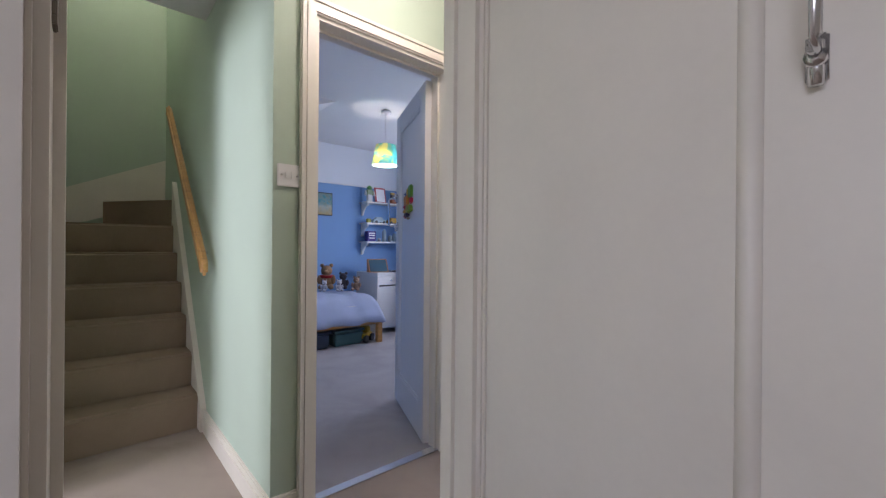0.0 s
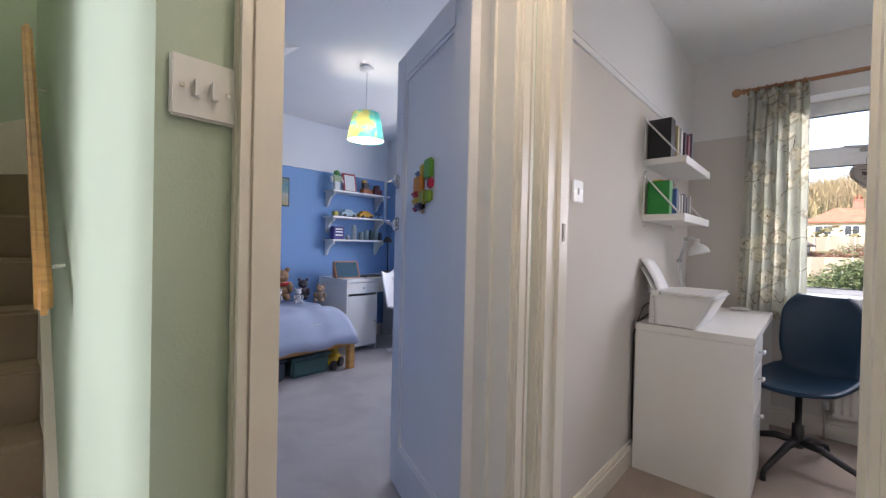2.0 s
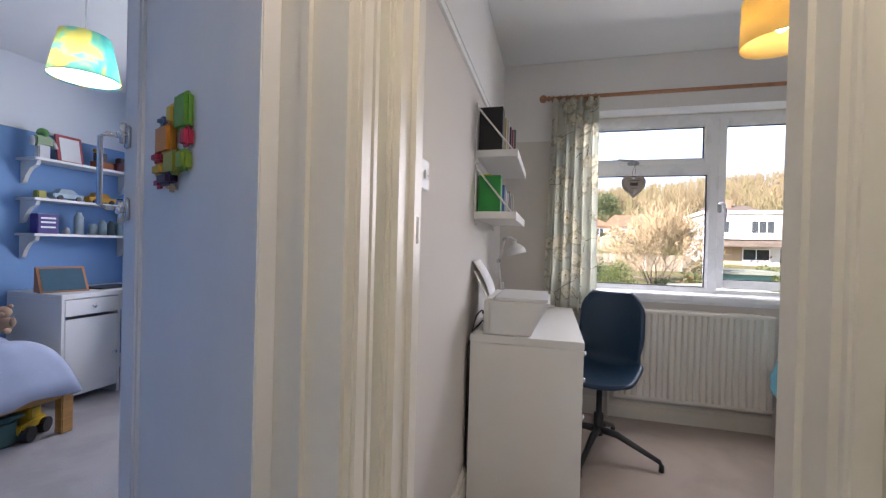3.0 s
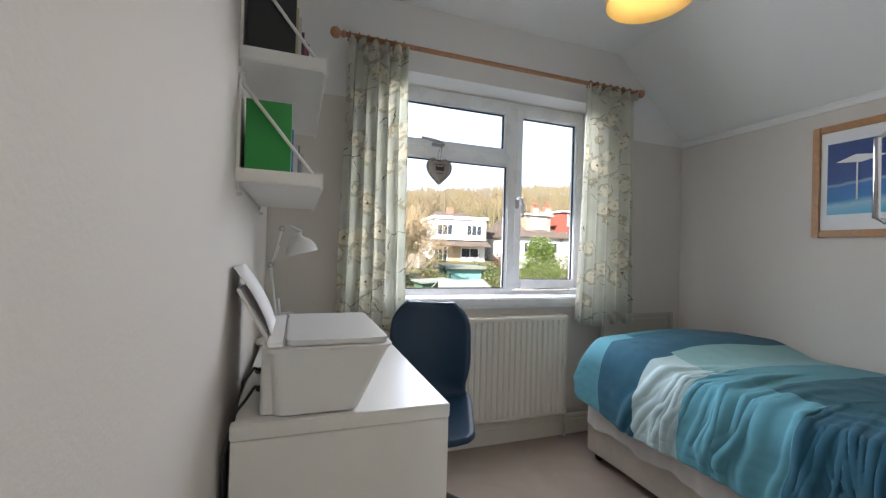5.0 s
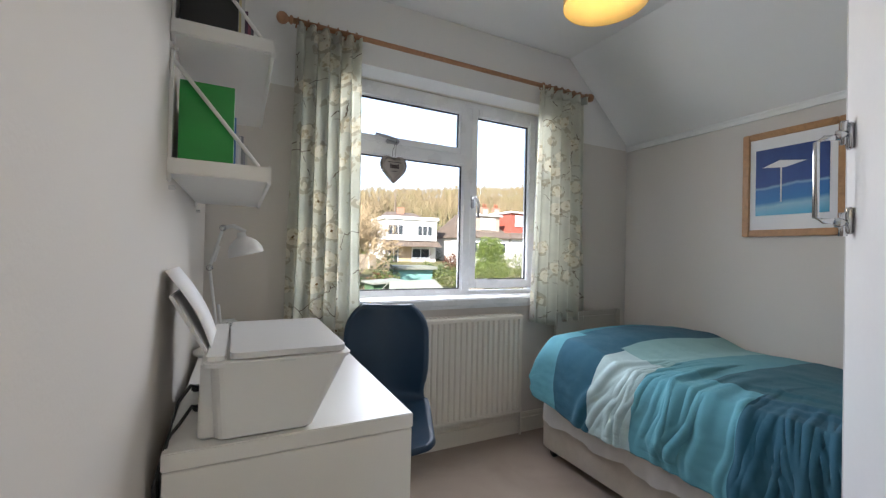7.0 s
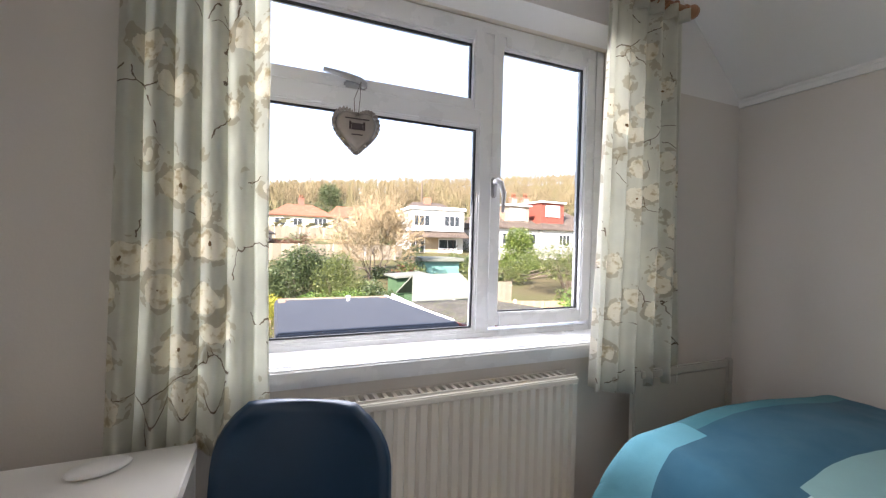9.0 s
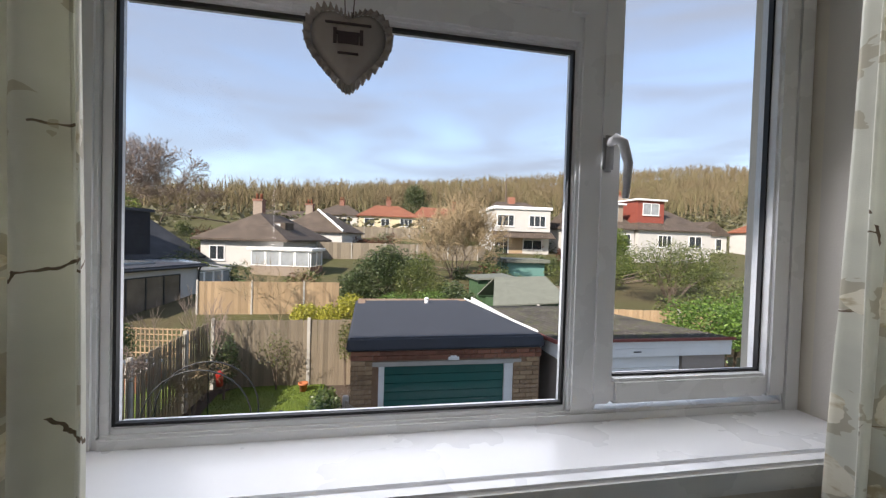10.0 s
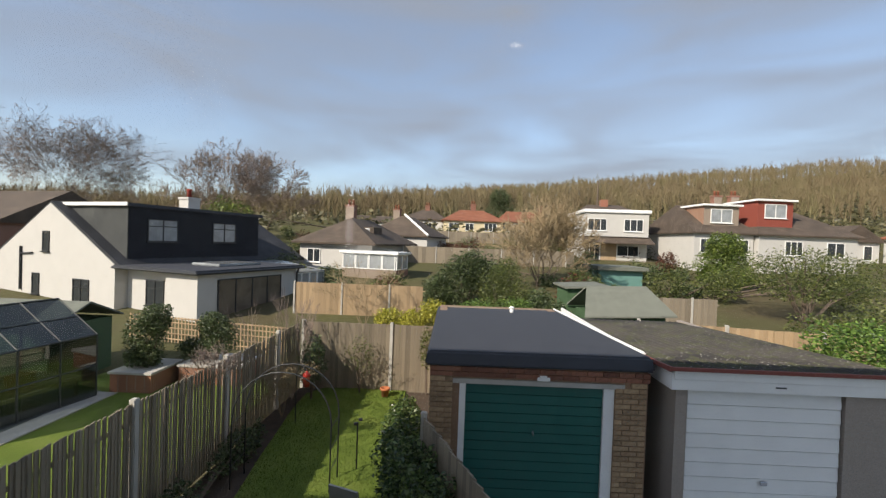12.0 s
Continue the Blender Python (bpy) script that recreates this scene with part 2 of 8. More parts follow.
def holed(axis, c0, c1, a0, a1, z0, z1, holes=()):
    """A wall slab across an axis (c0 to c1 thick, a0 to a1 long) with openings through it."""
    bm = bmesh.new()

    def add(p, q, r, s):
        if q - p > 1e-4 and s - r > 1e-4:
            box(bm, *((c0, c1, p, q) if axis == "x" else (p, q, c0, c1)), r, s)
    at = a0
    for h0, h1, hz0, hz1 in sorted(holes):
        add(at, h0, z0, z1), add(h0, h1, z0, hz0), add(h0, h1, hz1, z1)
        at = h1
    add(at, a1, z0, z1)
    return bm


structure("floor_small_room", boxes((-0.787, 2.04, 2.03, 4.34, -0.2, 0)), M_CARPET, "beige carpet floor of a small bedroom", "floor")
structure("floor_landing", boxes((-0.787, 0.14, 0.1, 2.03, -0.2, 0), (-3.6, -0.787, 0.1, 0.945, -0.2, 0)), M_CARPET, "beige carpeted landing floor", "floor")
structure("floor_blue_room", boxes((-4.75, -0.787, 0.945, 4.5, -0.2, 0)), M_CARPET2, "grey carpet floor of a blue bedroom", "floor")
structure("floor_front_room", boxes((0.14, 3.1, -1.6, 1.95, -0.2, 0)), M_CARPET, "carpet floor of a room off the landing", "floor")
structure("floor_back_room", boxes((-2.6, -0.1, -2.6, 0.1, -0.2, 0)), M_CARPET, "carpet floor of a bright room off the landing", "floor")

# small bedroom
WIN = (-0.31, 1.28, 0.82, 2.10)
CEIL_S, NORTH, EAST = 2.46, 4.21, 1.95
structure("wall_small_west", boxes((-0.787, -0.75, 2.10, NORTH, 0, CEIL_S)), M_SMALL, "beige painted wall, white above the rail")
structure("wall_small_north", holed("y", NORTH, 4.36, -0.787, 2.04, 0, CEIL_S, [WIN]), M_SMALL, "beige painted window wall, white above the rail")
structure("wall_outer_north", holed("y", 4.36, 4.55, -5.0, 3.2, -2.9, 2.7, [WIN, (-3.2, -1.6, 0.9, 2.1)]), M_CREAM, "outer house wall around the window openings")
structure("wall_small_east", boxes((EAST, 2.04, 2.10, NORTH, 0, 2.3)), M_SMALL, "beige painted wall under a sloped ceiling")
structure("wall_small_south", holed("y", 2.03, 2.10, -0.787, 2.04, 0, CEIL_S, [(-0.70, 0.05, 0, 2.0)]), M_SMALL, "beige painted wall with the door opening")
bm = boxes((-0.787, 1.37, 2.03, 4.36, CEIL_S, CEIL_S + 0.1))
hexa(bm, [(1.37, 2.03, CEIL_S), (EAST + 0.01, 2.03, 1.925), (EAST + 0.01, 4.36, 1.925), (1.37, 4.36, CEIL_S)],
     [(1.37, 2.03, CEIL_S + 0.1), (2.04, 2.03, 1.99), (2.04, 4.36, 1.99), (1.37, 4.36, CEIL_S + 0.1)])
structure("ceiling_small_room", bm, M_CEIL, "white ceiling with a sloped side over the bed", "ceiling")

# landing
structure("wall_landing_west", holed("x", -0.787, -0.72, 0.985, 2.03, 0, CEIL, [(1.10, 1.84, 0, 2.0)]), M_SAGE, "sage green landing wall with a bedroom door opening")
structure("wall_landing_north", holed("y", 1.96, 2.03, -0.72, 0.14, 0, CEIL, [(-0.70, 0.05, 0, 2.0)]), M_CREAM, "cream landing wall around a bedroom door")
structure("wall_landing_east", holed("x", 0.097, 0.14, 0.12, 1.96, 0, CEIL, [(0.37, 1.10, 0, 2.0)]), M_CREAM, "cream landing wall with a door opening")
structure("wall_landing_south", holed("y", 0.18, 0.24, -3.6, 0.14, 0, 4.4, [(-1.52, -0.80, 0, 2.0)]), M_SAGE, "sage green wall along landing and stairs")
structure("ceiling_landing", boxes((-0.787, 0.14, 0.12, 2.03, CEIL, CEIL + 0.1), (-1.9, -0.787, 0.12, 0.985, CEIL, CEIL + 0.1)), M_CEIL, "white landing ceiling", "ceiling")
structure("wall_stair_north", boxes((-3.6, -0.787, 0.945, 0.985, 0, CEIL), (-3.6, -1.9, 0.945, 0.985, CEIL, 4.4), (-0.787, -0.72, 0.945, 0.985, 0, CEIL)), M_SAGE, "sage green wall carrying the stair handrail")
structure("wall_stair_west", boxes((-3.6, -3.5, 0.24, 0.945, 0, 4.4)), M_SAGE, "sage green wall at the head of the winding stairs")
structure("wall_stair_top", boxes((-1.9, -1.8, 0.24, 0.985, CEIL + 0.1, 4.4)), M_CREAM, "plain wall of the upper stairwell")
structure("ceiling_stairwell", boxes((-3.6, -1.8, 0.18, 0.985, 4.4, 4.5)), M_CEIL, "white ceiling of the upper stairwell", "ceiling")

# blue bedroom
structure("wall_blue_east", holed("x", -0.85, -0.787, 0.985, 4.36, 0, CEIL, [(1.10, 1.84, 0, 2.0)]), M_BLUE, "blue painted wall, white above the rail")
structure("wall_blue_west", boxes((-4.15, -4.03, 0.985, 4.36, 0, CEIL)), M_BLUE, "blue painted wall, white above the rail")
structure("wall_blue_south", boxes((-4.03, -0.85, 0.985, 1.02, 0, CEIL)), M_BLUE, "blue painted wall, white above the rail")
structure("wall_blue_north", holed("y", 4.08, 4.36, -4.03, -0.85, 0, CEIL, [(-3.2, -1.6, 0.9, 2.1)]), M_BLUE, "blue painted wall with the window opening")
structure("ceiling_blue_room", boxes((-4.15, -0.787, 0.985, 4.36, CEIL, CEIL + 0.08)), M_CEIL, "white bedroom ceiling", "ceiling")

# rooms off the landing
structure("wall_front_room", holed("x", 0.14, 0.20, -1.6, 1.95, 0, CEIL, [(0.37, 1.10, 0, 2.0)]), M_CREAM, "cream wall around the room's door")
structure("wall_front_room_far", boxes((3.0, 3.1, -1.6, 1.95, 0, CEIL)), M_CREAM, "cream bedroom wall")
structure("wall_front_room_north", boxes((0.20, 3.0, 1.85, 1.95, 0, CEIL)), M_CREAM, "cream bedroom wall")
structure("wall_front_room_south", holed("y", -1.6, -1.5, 0.20, 3.0, 0, CEIL, [(0.7, 2.1, 0.9, 2.1)]), M_CREAM, "cream wall with an added, unseen window opening")
structure("ceiling_front_room", boxes((0.14, 3.1, -1.6, 1.95, CEIL, CEIL + 0.1)), M_CEIL, "white ceiling", "ceiling")
structure("wall_back_room_north", holed("y", 0.12, 0.18, -2.6, 0.14, 0, CEIL, [(-1.52, -0.80, 0, 2.0)]), M_CEIL, "white wall around the room's door")
structure("wall_back_room_west", boxes((-2.6, -2.5, -2.6, 0.12, 0, CEIL)), M_CEIL, "white bedroom wall")
structure("wall_back_room_east", boxes((-0.1, 0.0, -2.6, 0.12, 0, CEIL)), M_CEIL, "white bedroom wall")
structure("wall_back_room_south", holed("y", -2.6, -2.5, -2.5, -0.1, 0, CEIL, [(-1.8, -0.6, 0.9, 2.1)]), M_CEIL, "white bedroom wall with the window opening")
structure("ceiling_back_room", boxes((-2.6, 0.0, -2.6, 0.14, CEIL, CEIL + 0.06)), M_CEIL, "white ceiling", "ceiling")
# unseen house parts: roof, loft dormer and side walls, sized to shade the garden
M_OWNROOF = plain("roof_tiles_own", (0.22, 0.12, 0.08), 0.8, 0.2, 8, 0.3, 30)
bm = prism(bmesh.new(), [(4.95, 2.48), (4.95, 2.62), (-0.6, 5.3), (-6.2, 2.62), (-6.2, 2.48), (-0.6, 5.14)], "x", -8.5, 2.2)
structure("house_roof", bm, M_OWNROOF, "tiled roof of the house itself", "roof")
# dormer added so that its shadow covers the garage fronts
structure("house_shade_dormer", boxes((-7.2, -7.1, 0.0, 4.5, 2.7, 4.85), (1.6, 1.7, 0.0, 4.5, 2.7, 4.85), (-7.1, 1.6, 4.4, 4.5, 2.75, 4.85), (-7.3, 1.8, -0.2, 4.7, 4.85, 5.0)), M_OWNROOF, "unseen tile-hung loft dormer of the house itself, sized to shade the garages", "dormer")
structure("wall_outer_rest", boxes((-8.3, -5.0, -6.0, 4.55, -2.9, 2.55), (-5.0, 1.9, -6.0, -5.6, -2.9, 2.55), (2.05, 2.13, 1.96, 4.36, -2.9, 2.3), (3.1, 3.2, -6.0, 4.36, -2.9, -0.2)), M_CREAM, "outer walls of the house itself")
bm = prism(bmesh.new(), [(1.02, 1.95), (2.13, CEIL), (1.02, CEIL)], "x", -4.03, -2.6)
structure("ceiling_bulkhead", bm, M_CEIL, "sloped white bulkhead under the stairs above", "ceiling")

# ---------- doors, frames, skirting, window ----------
def frame_profile(bm, axis, face, sign, a0, a1, top, w=0.065):
    """Architrave round an opening: two stepped mouldings on three sides, lying on a wall face."""
    for o0, o1, t in ((0.0, w, 0.012), (0.006, w * 0.62, 0.019), (w * 0.72, w - 0.004, 0.022)):
        f0, f1 = sorted((face, face + sign * t))
        for p, q, r, s in ((a0 - o1, a0 - o0, 0, top + o1), (a1 + o0, a1 + o1, 0, top + o1), (a0 - o0, a1 + o0, top + o0, top + o1)):
            box(bm, *((f0, f1, p, q) if axis == "x" else (p, q, f0, f1)), r, s)
    return bm


def lining(bm, axis, c0, c1, a0, a1, top, t=0.022, stop=None):
    for p, q, r, s in ((a0, a0 + t, 0, top), (a1 - t, a1, 0, top), (a0 + t, a1 - t, top - t, top)):
        box(bm, *((c0, c1, p, q) if axis == "x" else (p, q, c0, c1)), r, s)
    if stop:
        u = t + 0.012
        for p, q, r, s in ((a0 + t, a0 + u, 0, top - t), (a1 - u, a1 - t, 0, top - t), (a0 + u, a1 - u, top - u, top - t)):
            box(bm, *((*stop, p, q) if axis == "x" else (p, q, *stop)), r, s)
    return bm


def doorway(name, label, axis, c0, c1, a0, a1, top=2.0, stop=None, sides=(1, 1)):
    e = tagged(thing(name, label, "door frame"), kind="structure")
    part("lining", lining(bmesh.new(), axis, c0, c1, a0, a1, top, 0.022, stop), M_GLOSS, e)
    for sgn, face, on in ((-1, c0, sides[0]), (1, c1, sides[1])):
        if on:
            part("architrave", frame_profile(bmesh.new(), axis, face, sgn, a0 + 0.008, a1 - 0.008, top - 0.008), M_GLOSS, e)
    return e


d1 = doorway("door_frame_blue", "cream gloss door frame of the blue bedroom", "x", -0.852, -0.718, 1.10, 1.84, 2.0, (-0.80, -0.785))
d2 = doorway("door_frame_small", "cream gloss door frame of the small bedroom", "y", 1.958, 2.102, -0.70, 0.05, 2.0, (2.02, 2.035))
d3 = doorway("door_frame_front", "cream gloss door frame of the room being left", "x", 0.095, 0.202, 0.37, 1.10, 2.0, (0.13, 0.145))
d4 = doorway("door_frame_back", "white gloss door frame of a bright room", "y", 0.118, 0.242, -1.52, -0.80, 2.0, (0.16, 0.175))
M_STRIKE = plain("dull_strike_metal", (0.22, 0.20, 0.16), 0.5, 0.2, 40, 0.05, metal=0.8)
for e, (x, y, z), dx, dy in ((d2, (-0.676, 2.065, 1.17), 0.003, 0.011), (d3, (0.168, 0.394, 1.35), 0.014, 0.003), (d4, (-1.496, 0.145, 1.15), 0.003, 0.012)):
    part("strike_plate", boxes((x - dx, x + dx, y - dy, y + dy, z - 0.03, z + 0.03), (x - dx * 1.3, x + dx * 1.3, y - dy * 0.5, y + dy * 0.5, z - 0.02, z + 0.02), bevel=0.0015), M_STRIKE, e, "small dull metal strike plate")
part("threshold_bar", boxes((-0.815, -0.765, 1.122, 1.818, 0.0, 0.008), bevel=0.003), M_CHROME, d1, "thin metal carpet bar")
part("threshold_bar", boxes((-0.678, 0.028, 2.04, 2.075, 0.0, 0.007), bevel=0.003), M_CHROME, d2, "thin metal carpet bar")


def pull_handle(parent, x, z, y, s, h=0.19):
    """Chrome bow handle with two clasps, standing out of a door face."""
    m = M_CHROME
    bm = bmesh.new()
    tube(bm, [(x, y, z), (x, y + s * 0.05, z), (x + 0.004, y + s * 0.062, z + 0.008), (x + 0.004, y + s * 0.062, z + h - 0.008), (x, y + s * 0.05, z + h), (x, y, z + h)], 0.0065, 10)
    g = local("handle", bm, m, parent, "chrome bow handle", True)
    for zz, up in ((z, -1), (z + h, 1)):
        bm = boxes((x - 0.011, x + 0.011, min(y, y + s * 0.012), max(y, y + s * 0.012), zz - 0.03, zz + 0.03), bevel=0.003)
        tube(bm, [(x, y + s * 0.012, zz + up * 0.004), (x, y + s * 0.03, zz + up * 0.004)], 0.011, 10)
        tube(bm, [(x, y + s * 0.016, zz - up * 0.018), (x, y + s * 0.016, zz + up * 0.035)], 0.008, 8)
        c = local("clasp", bm, m, parent, "", True)
        c.parent, c.matrix_parent_inverse = g, Matrix()


def flush_door(name, label, hinge, rz, w, h=1.955, mat=None, flip=1, hz=1.20, back=0.05, bead=None, panel=False):
    """Smooth door leaf with a slim lipping on its free edge; local x runs from the hinge."""
    e = thing(name, label, "door", at=hinge, rz=rz)
    t = 0.036
    if panel:
        a, b, z0, z1 = 0.10, w - 0.105, 0.19, h - 0.11
        for x0, x1 in ((-0.014, a), (b, w - 0.008)):
            local("stile", boxes((x0, x1, -t / 2, t / 2, 0, h), bevel=0.0025), mat or M_GLOSS, e)
        for r0, r1 in ((0, z0), (z1, h)):
            local("rail", boxes((a + 0.0002, b - 0.0002, -t / 2 + 0.0003, t / 2 - 0.0003, r0, r1), bevel=0.002), mat or M_GLOSS, e)
        local("panel", boxes((a - 0.006, b + 0.006, -t / 2 + 0.011, t / 2 - 0.011, z0 - 0.006, z1 + 0.006)), mat or M_GLOSS, e, "flat recessed door panel")
        for s in (-1, 1):
            m_ = bmesh.new()
            y0, y1 = sorted((s * (t / 2 - 0.0112), s * (t / 2 - 0.004)))
            for q in ((a, a + 0.014, z0, z1), (b - 0.014, b, z0, z1), (a + 0.014, b - 0.014, z0, z0 + 0.014), (a + 0.014, b - 0.014, z1 - 0.014, z1)):
                box(m_, q[0], q[1], y0, y1, q[2], q[3])
            local("moulding", m_, mat or M_GLOSS, e)
    else:
        local("leaf", boxes((0.004, w - 0.008, -t / 2, t / 2, 0, h), bevel=0.0025, seg=2), mat or M_GLOSS, e)
    local("lipping", boxes((w - 0.0078, w, -t / 2, t / 2, 0, h), bevel=0.0025, seg=2), mat or M_GLOSS, e)
    if bead:
        bm = bmesh.new()
        for s in (-1, 1):
            tube(bm, [(bead, s * (t / 2 - 0.004), 0.01), (bead, s * (t / 2 - 0.004), h - 0.01)], 0.016, 14)
        local("bead", bm, mat or M_GLOSS, e, "rounded upright bead", True)
    for z in (0.16, h - 0.20):
        bm = tube(bmesh.new(), [(0.0, flip * t / 2, z - 0.045), (0.0, flip * t / 2, z + 0.045)], 0.006, 8)
        box(bm, 0.0, 0.03, flip * t / 2 - 0.001, flip * t / 2 + 0.002, z - 0.04, z + 0.04)
        local("hinge", bm, M_CHROME, e, "steel butt hinge")
    for s in (-1, 1):
        pull_handle(e, w - back, hz, s * t / 2, s)
    return e


# blue bedroom door stands open into its room; the small bedroom's leans back; the front room's is square to its wall
flush_door("bedroom_door", "white door with one recessed panel, standing open into the blue bedroom", (-0.866, 1.808, 0.012), 157.5, 0.70, 1.955, M_DOORW, -1, panel=True)
flush_door("bedroom_door", "smooth white door opened back inside the small bedroom", (0.072, 2.145, 0.012), 33.7, 0.71, 1.955, M_DOORW, 1)
flush_door("bedroom_door", "cream door with a raised bead standing open beside the landing", (0.215, 1.122, 0.012), 0.0, 0.66, 1.955, M_GLOSS, 1, 1.285, 0.105, 0.487)


def skirting(bm, axis, face, s, a0, a1, h=0.12):
    for t, z0, z1 in ((0.018, 0, h - 0.03), (0.012, h - 0.03, h - 0.008), (0.008, h - 0.008, h)):
        f0, f1 = sorted((face, face + s * t))
        box(bm, *((f0, f1, a0, a1) if axis == "x" else (a0, a1, f0, f1)), z0, z1)
    return bm


bm = skirting(bmesh.new(), "x", -0.75, 1, 2.16, NORTH)
skirting(bm, "y", NORTH, -1, -0.732, EAST), skirting(bm, "x", EAST, -1, 2.10, NORTH - 0.018)
structure("baseboard_small_room", bm, M_GLOSS, "white gloss skirting board", "skirting")
bm = skirting(bmesh.new(), "y", 0.945, -1, -1.80, -0.72)
skirting(bm, "x", -0.72, 1, 0.945, 1.05), skirting(bm, "y", 0.24, 1, -1.84, -1.6)
structure("baseboard_landing", bm, M_GLOSS, "white gloss skirting board", "skirting")
bm = skirting(bmesh.new(), "x", -4.03, 1, 1.02, 4.08)
skirting(bm, "y", 4.08, -1, -4.01, -0.85)
structure("baseboard_blue_room", bm, M_GLOSS, "white gloss skirting board", "skirting")
bm = bmesh.new()
for z0, z1, t in ((1.885, 1.91, 0.012), (1.91, 1.922, 0.018)):
    box(bm, -0.75, -0.75 + t, 2.10, NORTH, z0 + 0.01, z1 + 0.01), box(bm, EAST - t, EAST, 2.10, NORTH, z0 + 0.012, z1 + 0.012)
structure("trim_picture_rail", bm, M_CEIL, "thin white picture rail", "picture rail")
bm = boxes((-4.03, -4.02, 1.02, 4.08, 1.885, 1.897))
structure("trim_blue_rail", bm, M_CEIL, "thin white border above the blue paint", "picture rail")

# window of the small bedroom
w1 = tagged(thing("window_1", "white plastic casement window with three panes", "window"), kind="structure")
X0, X1, Z0, Z1, YF = -0.31, 1.28, 0.835, 2.10, 4.385


def bars(bm, x0, x1, z0, z1, wx, wz0, wz1, y0, y1):
    box(bm, x0, x0 + wx, y0, y1, z0, z1), box(bm, x1 - wx, x1, y0, y1, z0, z1)
    box(bm, x0 + wx, x1 - wx, y0, y1, z0, z0 + wz0), box(bm, x0 + wx, x1 - wx, y0, y1, z1 - wz1, z1)
    return bm


bm = bars(bmesh.new(), X0, X1, Z0, Z1, 0.05, 0.045, 0.05, YF, YF + 0.065)
box(bm, 0.656, 0.722, YF, YF + 0.065, Z0 + 0.045, Z1 - 0.05)
box(bm, X0 + 0.05, 0.656, YF, YF + 0.065, 1.685, 1.755)
part("window_frame", soften(bm, 0.006, 2), M_UPVC, w1)
bm = bars(bmesh.new(), X0 + 0.05, 0.670, 0.872, 1.69, 0.022, 0.022, 0.014, YF + 0.012, YF + 0.05)
part("glazing_bead", soften(bm, 0.004, 2), M_UPVC, w1)
bm = bars(bmesh.new(), X0 + 0.035, 0.676, 1.742, 2.062, 0.052, 0.048, 0.052, YF - 0.006, YF + 0.056)
part("sash", soften(bm, 0.007, 2), M_UPVC, w1)
bm = bars(bmesh.new(), 0.704, 1.228, 0.895, 2.062, 0.054, 0.056, 0.054, YF - 0.006, YF + 0.056)
part("sash", soften(bm, 0.007, 2), M_UPVC, w1)
seal = plain("black_rubber", (0.015, 0.015, 0.017), 0.6, 0.1, 20, 0.0)
for x0, x1, z0, z1, y in ((-0.2385, 0.6485, 0.8935, 1.676, YF + 0.014), (-0.2235, 0.6245, 1.7895, 2.0105, YF + 0.018), (0.757, 1.1745, 0.9505, 2.0085, YF + 0.018)):
    part("seal", bars(bmesh.new(), x0, x1, z0, z1, 0.006, 0.006, 0.006, y, y + 0.012), seal, w1, "thin black rubber seal")
    p = part("pane", boxes((x0 + 0.003, x1 - 0.003, y + 0.014, y + 0.018, z0 + 0.003, z1 - 0.003)), M_GLASS, w1, "clear glass pane")
    p.visible_shadow = False
bm = bmesh.new()
bm = boxes((X0 - 0.04, X1 + 0.04, NORTH - 0.035, NORTH - 0.001, 0.812, 0.857), (X0 + 0.002, X1 - 0.002, NORTH - 0.001, YF + 0.01, 0.8212, 0.857), bevel=0.007, seg=3)
box(bm, X0 - 0.02, X1 + 0.02, NORTH - 0.018, NORTH - 0.001, 0.797, 0.811)
part("window_sill", bm, M_UPVC, w1, "deep white window sill")
M_HANDLE = plain("pale_grey_handle_paint", (0.36, 0.36, 0.37), 0.3, 0.03, 10, 0.0)
bm = boxes((0.708, 0.734, YF - 0.018, YF - 0.004, 1.41, 1.49), bevel=0.006)
tube(bm, [(0.721, YF - 0.016, 1.472), (0.722, YF - 0.036, 1.477), (0.734, YF - 0.044, 1.468), (0.748, YF - 0.044, 1.425), (0.746, YF - 0.042, 1.352)], [0.010, 0.011, 0.011, 0.010, 0.007], 10)
part("window_handle", bm, M_HANDLE, w1, "curved white window handle", True)
bm = boxes((0.13, 0.21, YF - 0.018, YF - 0.004, 1.748, 1.772), bevel=0.006)
tube(bm, [(0.195, YF - 0.016, 1.76), (0.195, YF - 0.036, 1.76), (0.18, YF - 0.046, 1.765), (0.13, YF - 0.046, 1.775), (0.06, YF - 0.042, 1.785)], [0.010, 0.011, 0.011, 0.010, 0.007], 10)
part("window_handle", bm, M_HANDLE, w1, "curved white window handle", True)
w2 = tagged(thing("window_2", "window frame of the blue bedroom", "window"), kind="structure")
bm = bars(bmesh.new(), -3.2, -1.6, 0.9, 2.1, 0.06, 0.06, 0.06, 4.39, 4.45)
box(bm, -2.43, -2.37, 4.39, 4.45, 0.96, 2.04)
part("window_frame", bm, M_UPVC, w2)

# carpeted winding stairs
st = tagged(thing("stairs", "steep brown-carpeted stairs winding up to the right", "stairs"), kind="structure")
for i in range(6):
    z, xr, xl = 0.203 * (i + 1), -1.885 - 0.188 * i, -1.85 - 0.205 * i
    bm = bmesh.new()
    hexa(bm, [(-3.5, 0.262, z - 0.203), (xl, 0.262, z - 0.203), (xr, 0.915, z - 0.203), (-2.9, 0.915, z - 0.203)],
         [(-3.5, 0.262, z), (xl + 0.018, 0.262, z), (xr + 0.018, 0.915, z), (-2.9, 0.915, z)])
    bmesh.ops.bevel(bm, geom=[e for e in bm.edges if all(abs(v.co.z - z) < 1e-5 and v.co.x > -2.89 for v in e.verts)], offset=0.016, segments=3, affect="EDGES")
    part("step", bm, M_STAIRC, st)
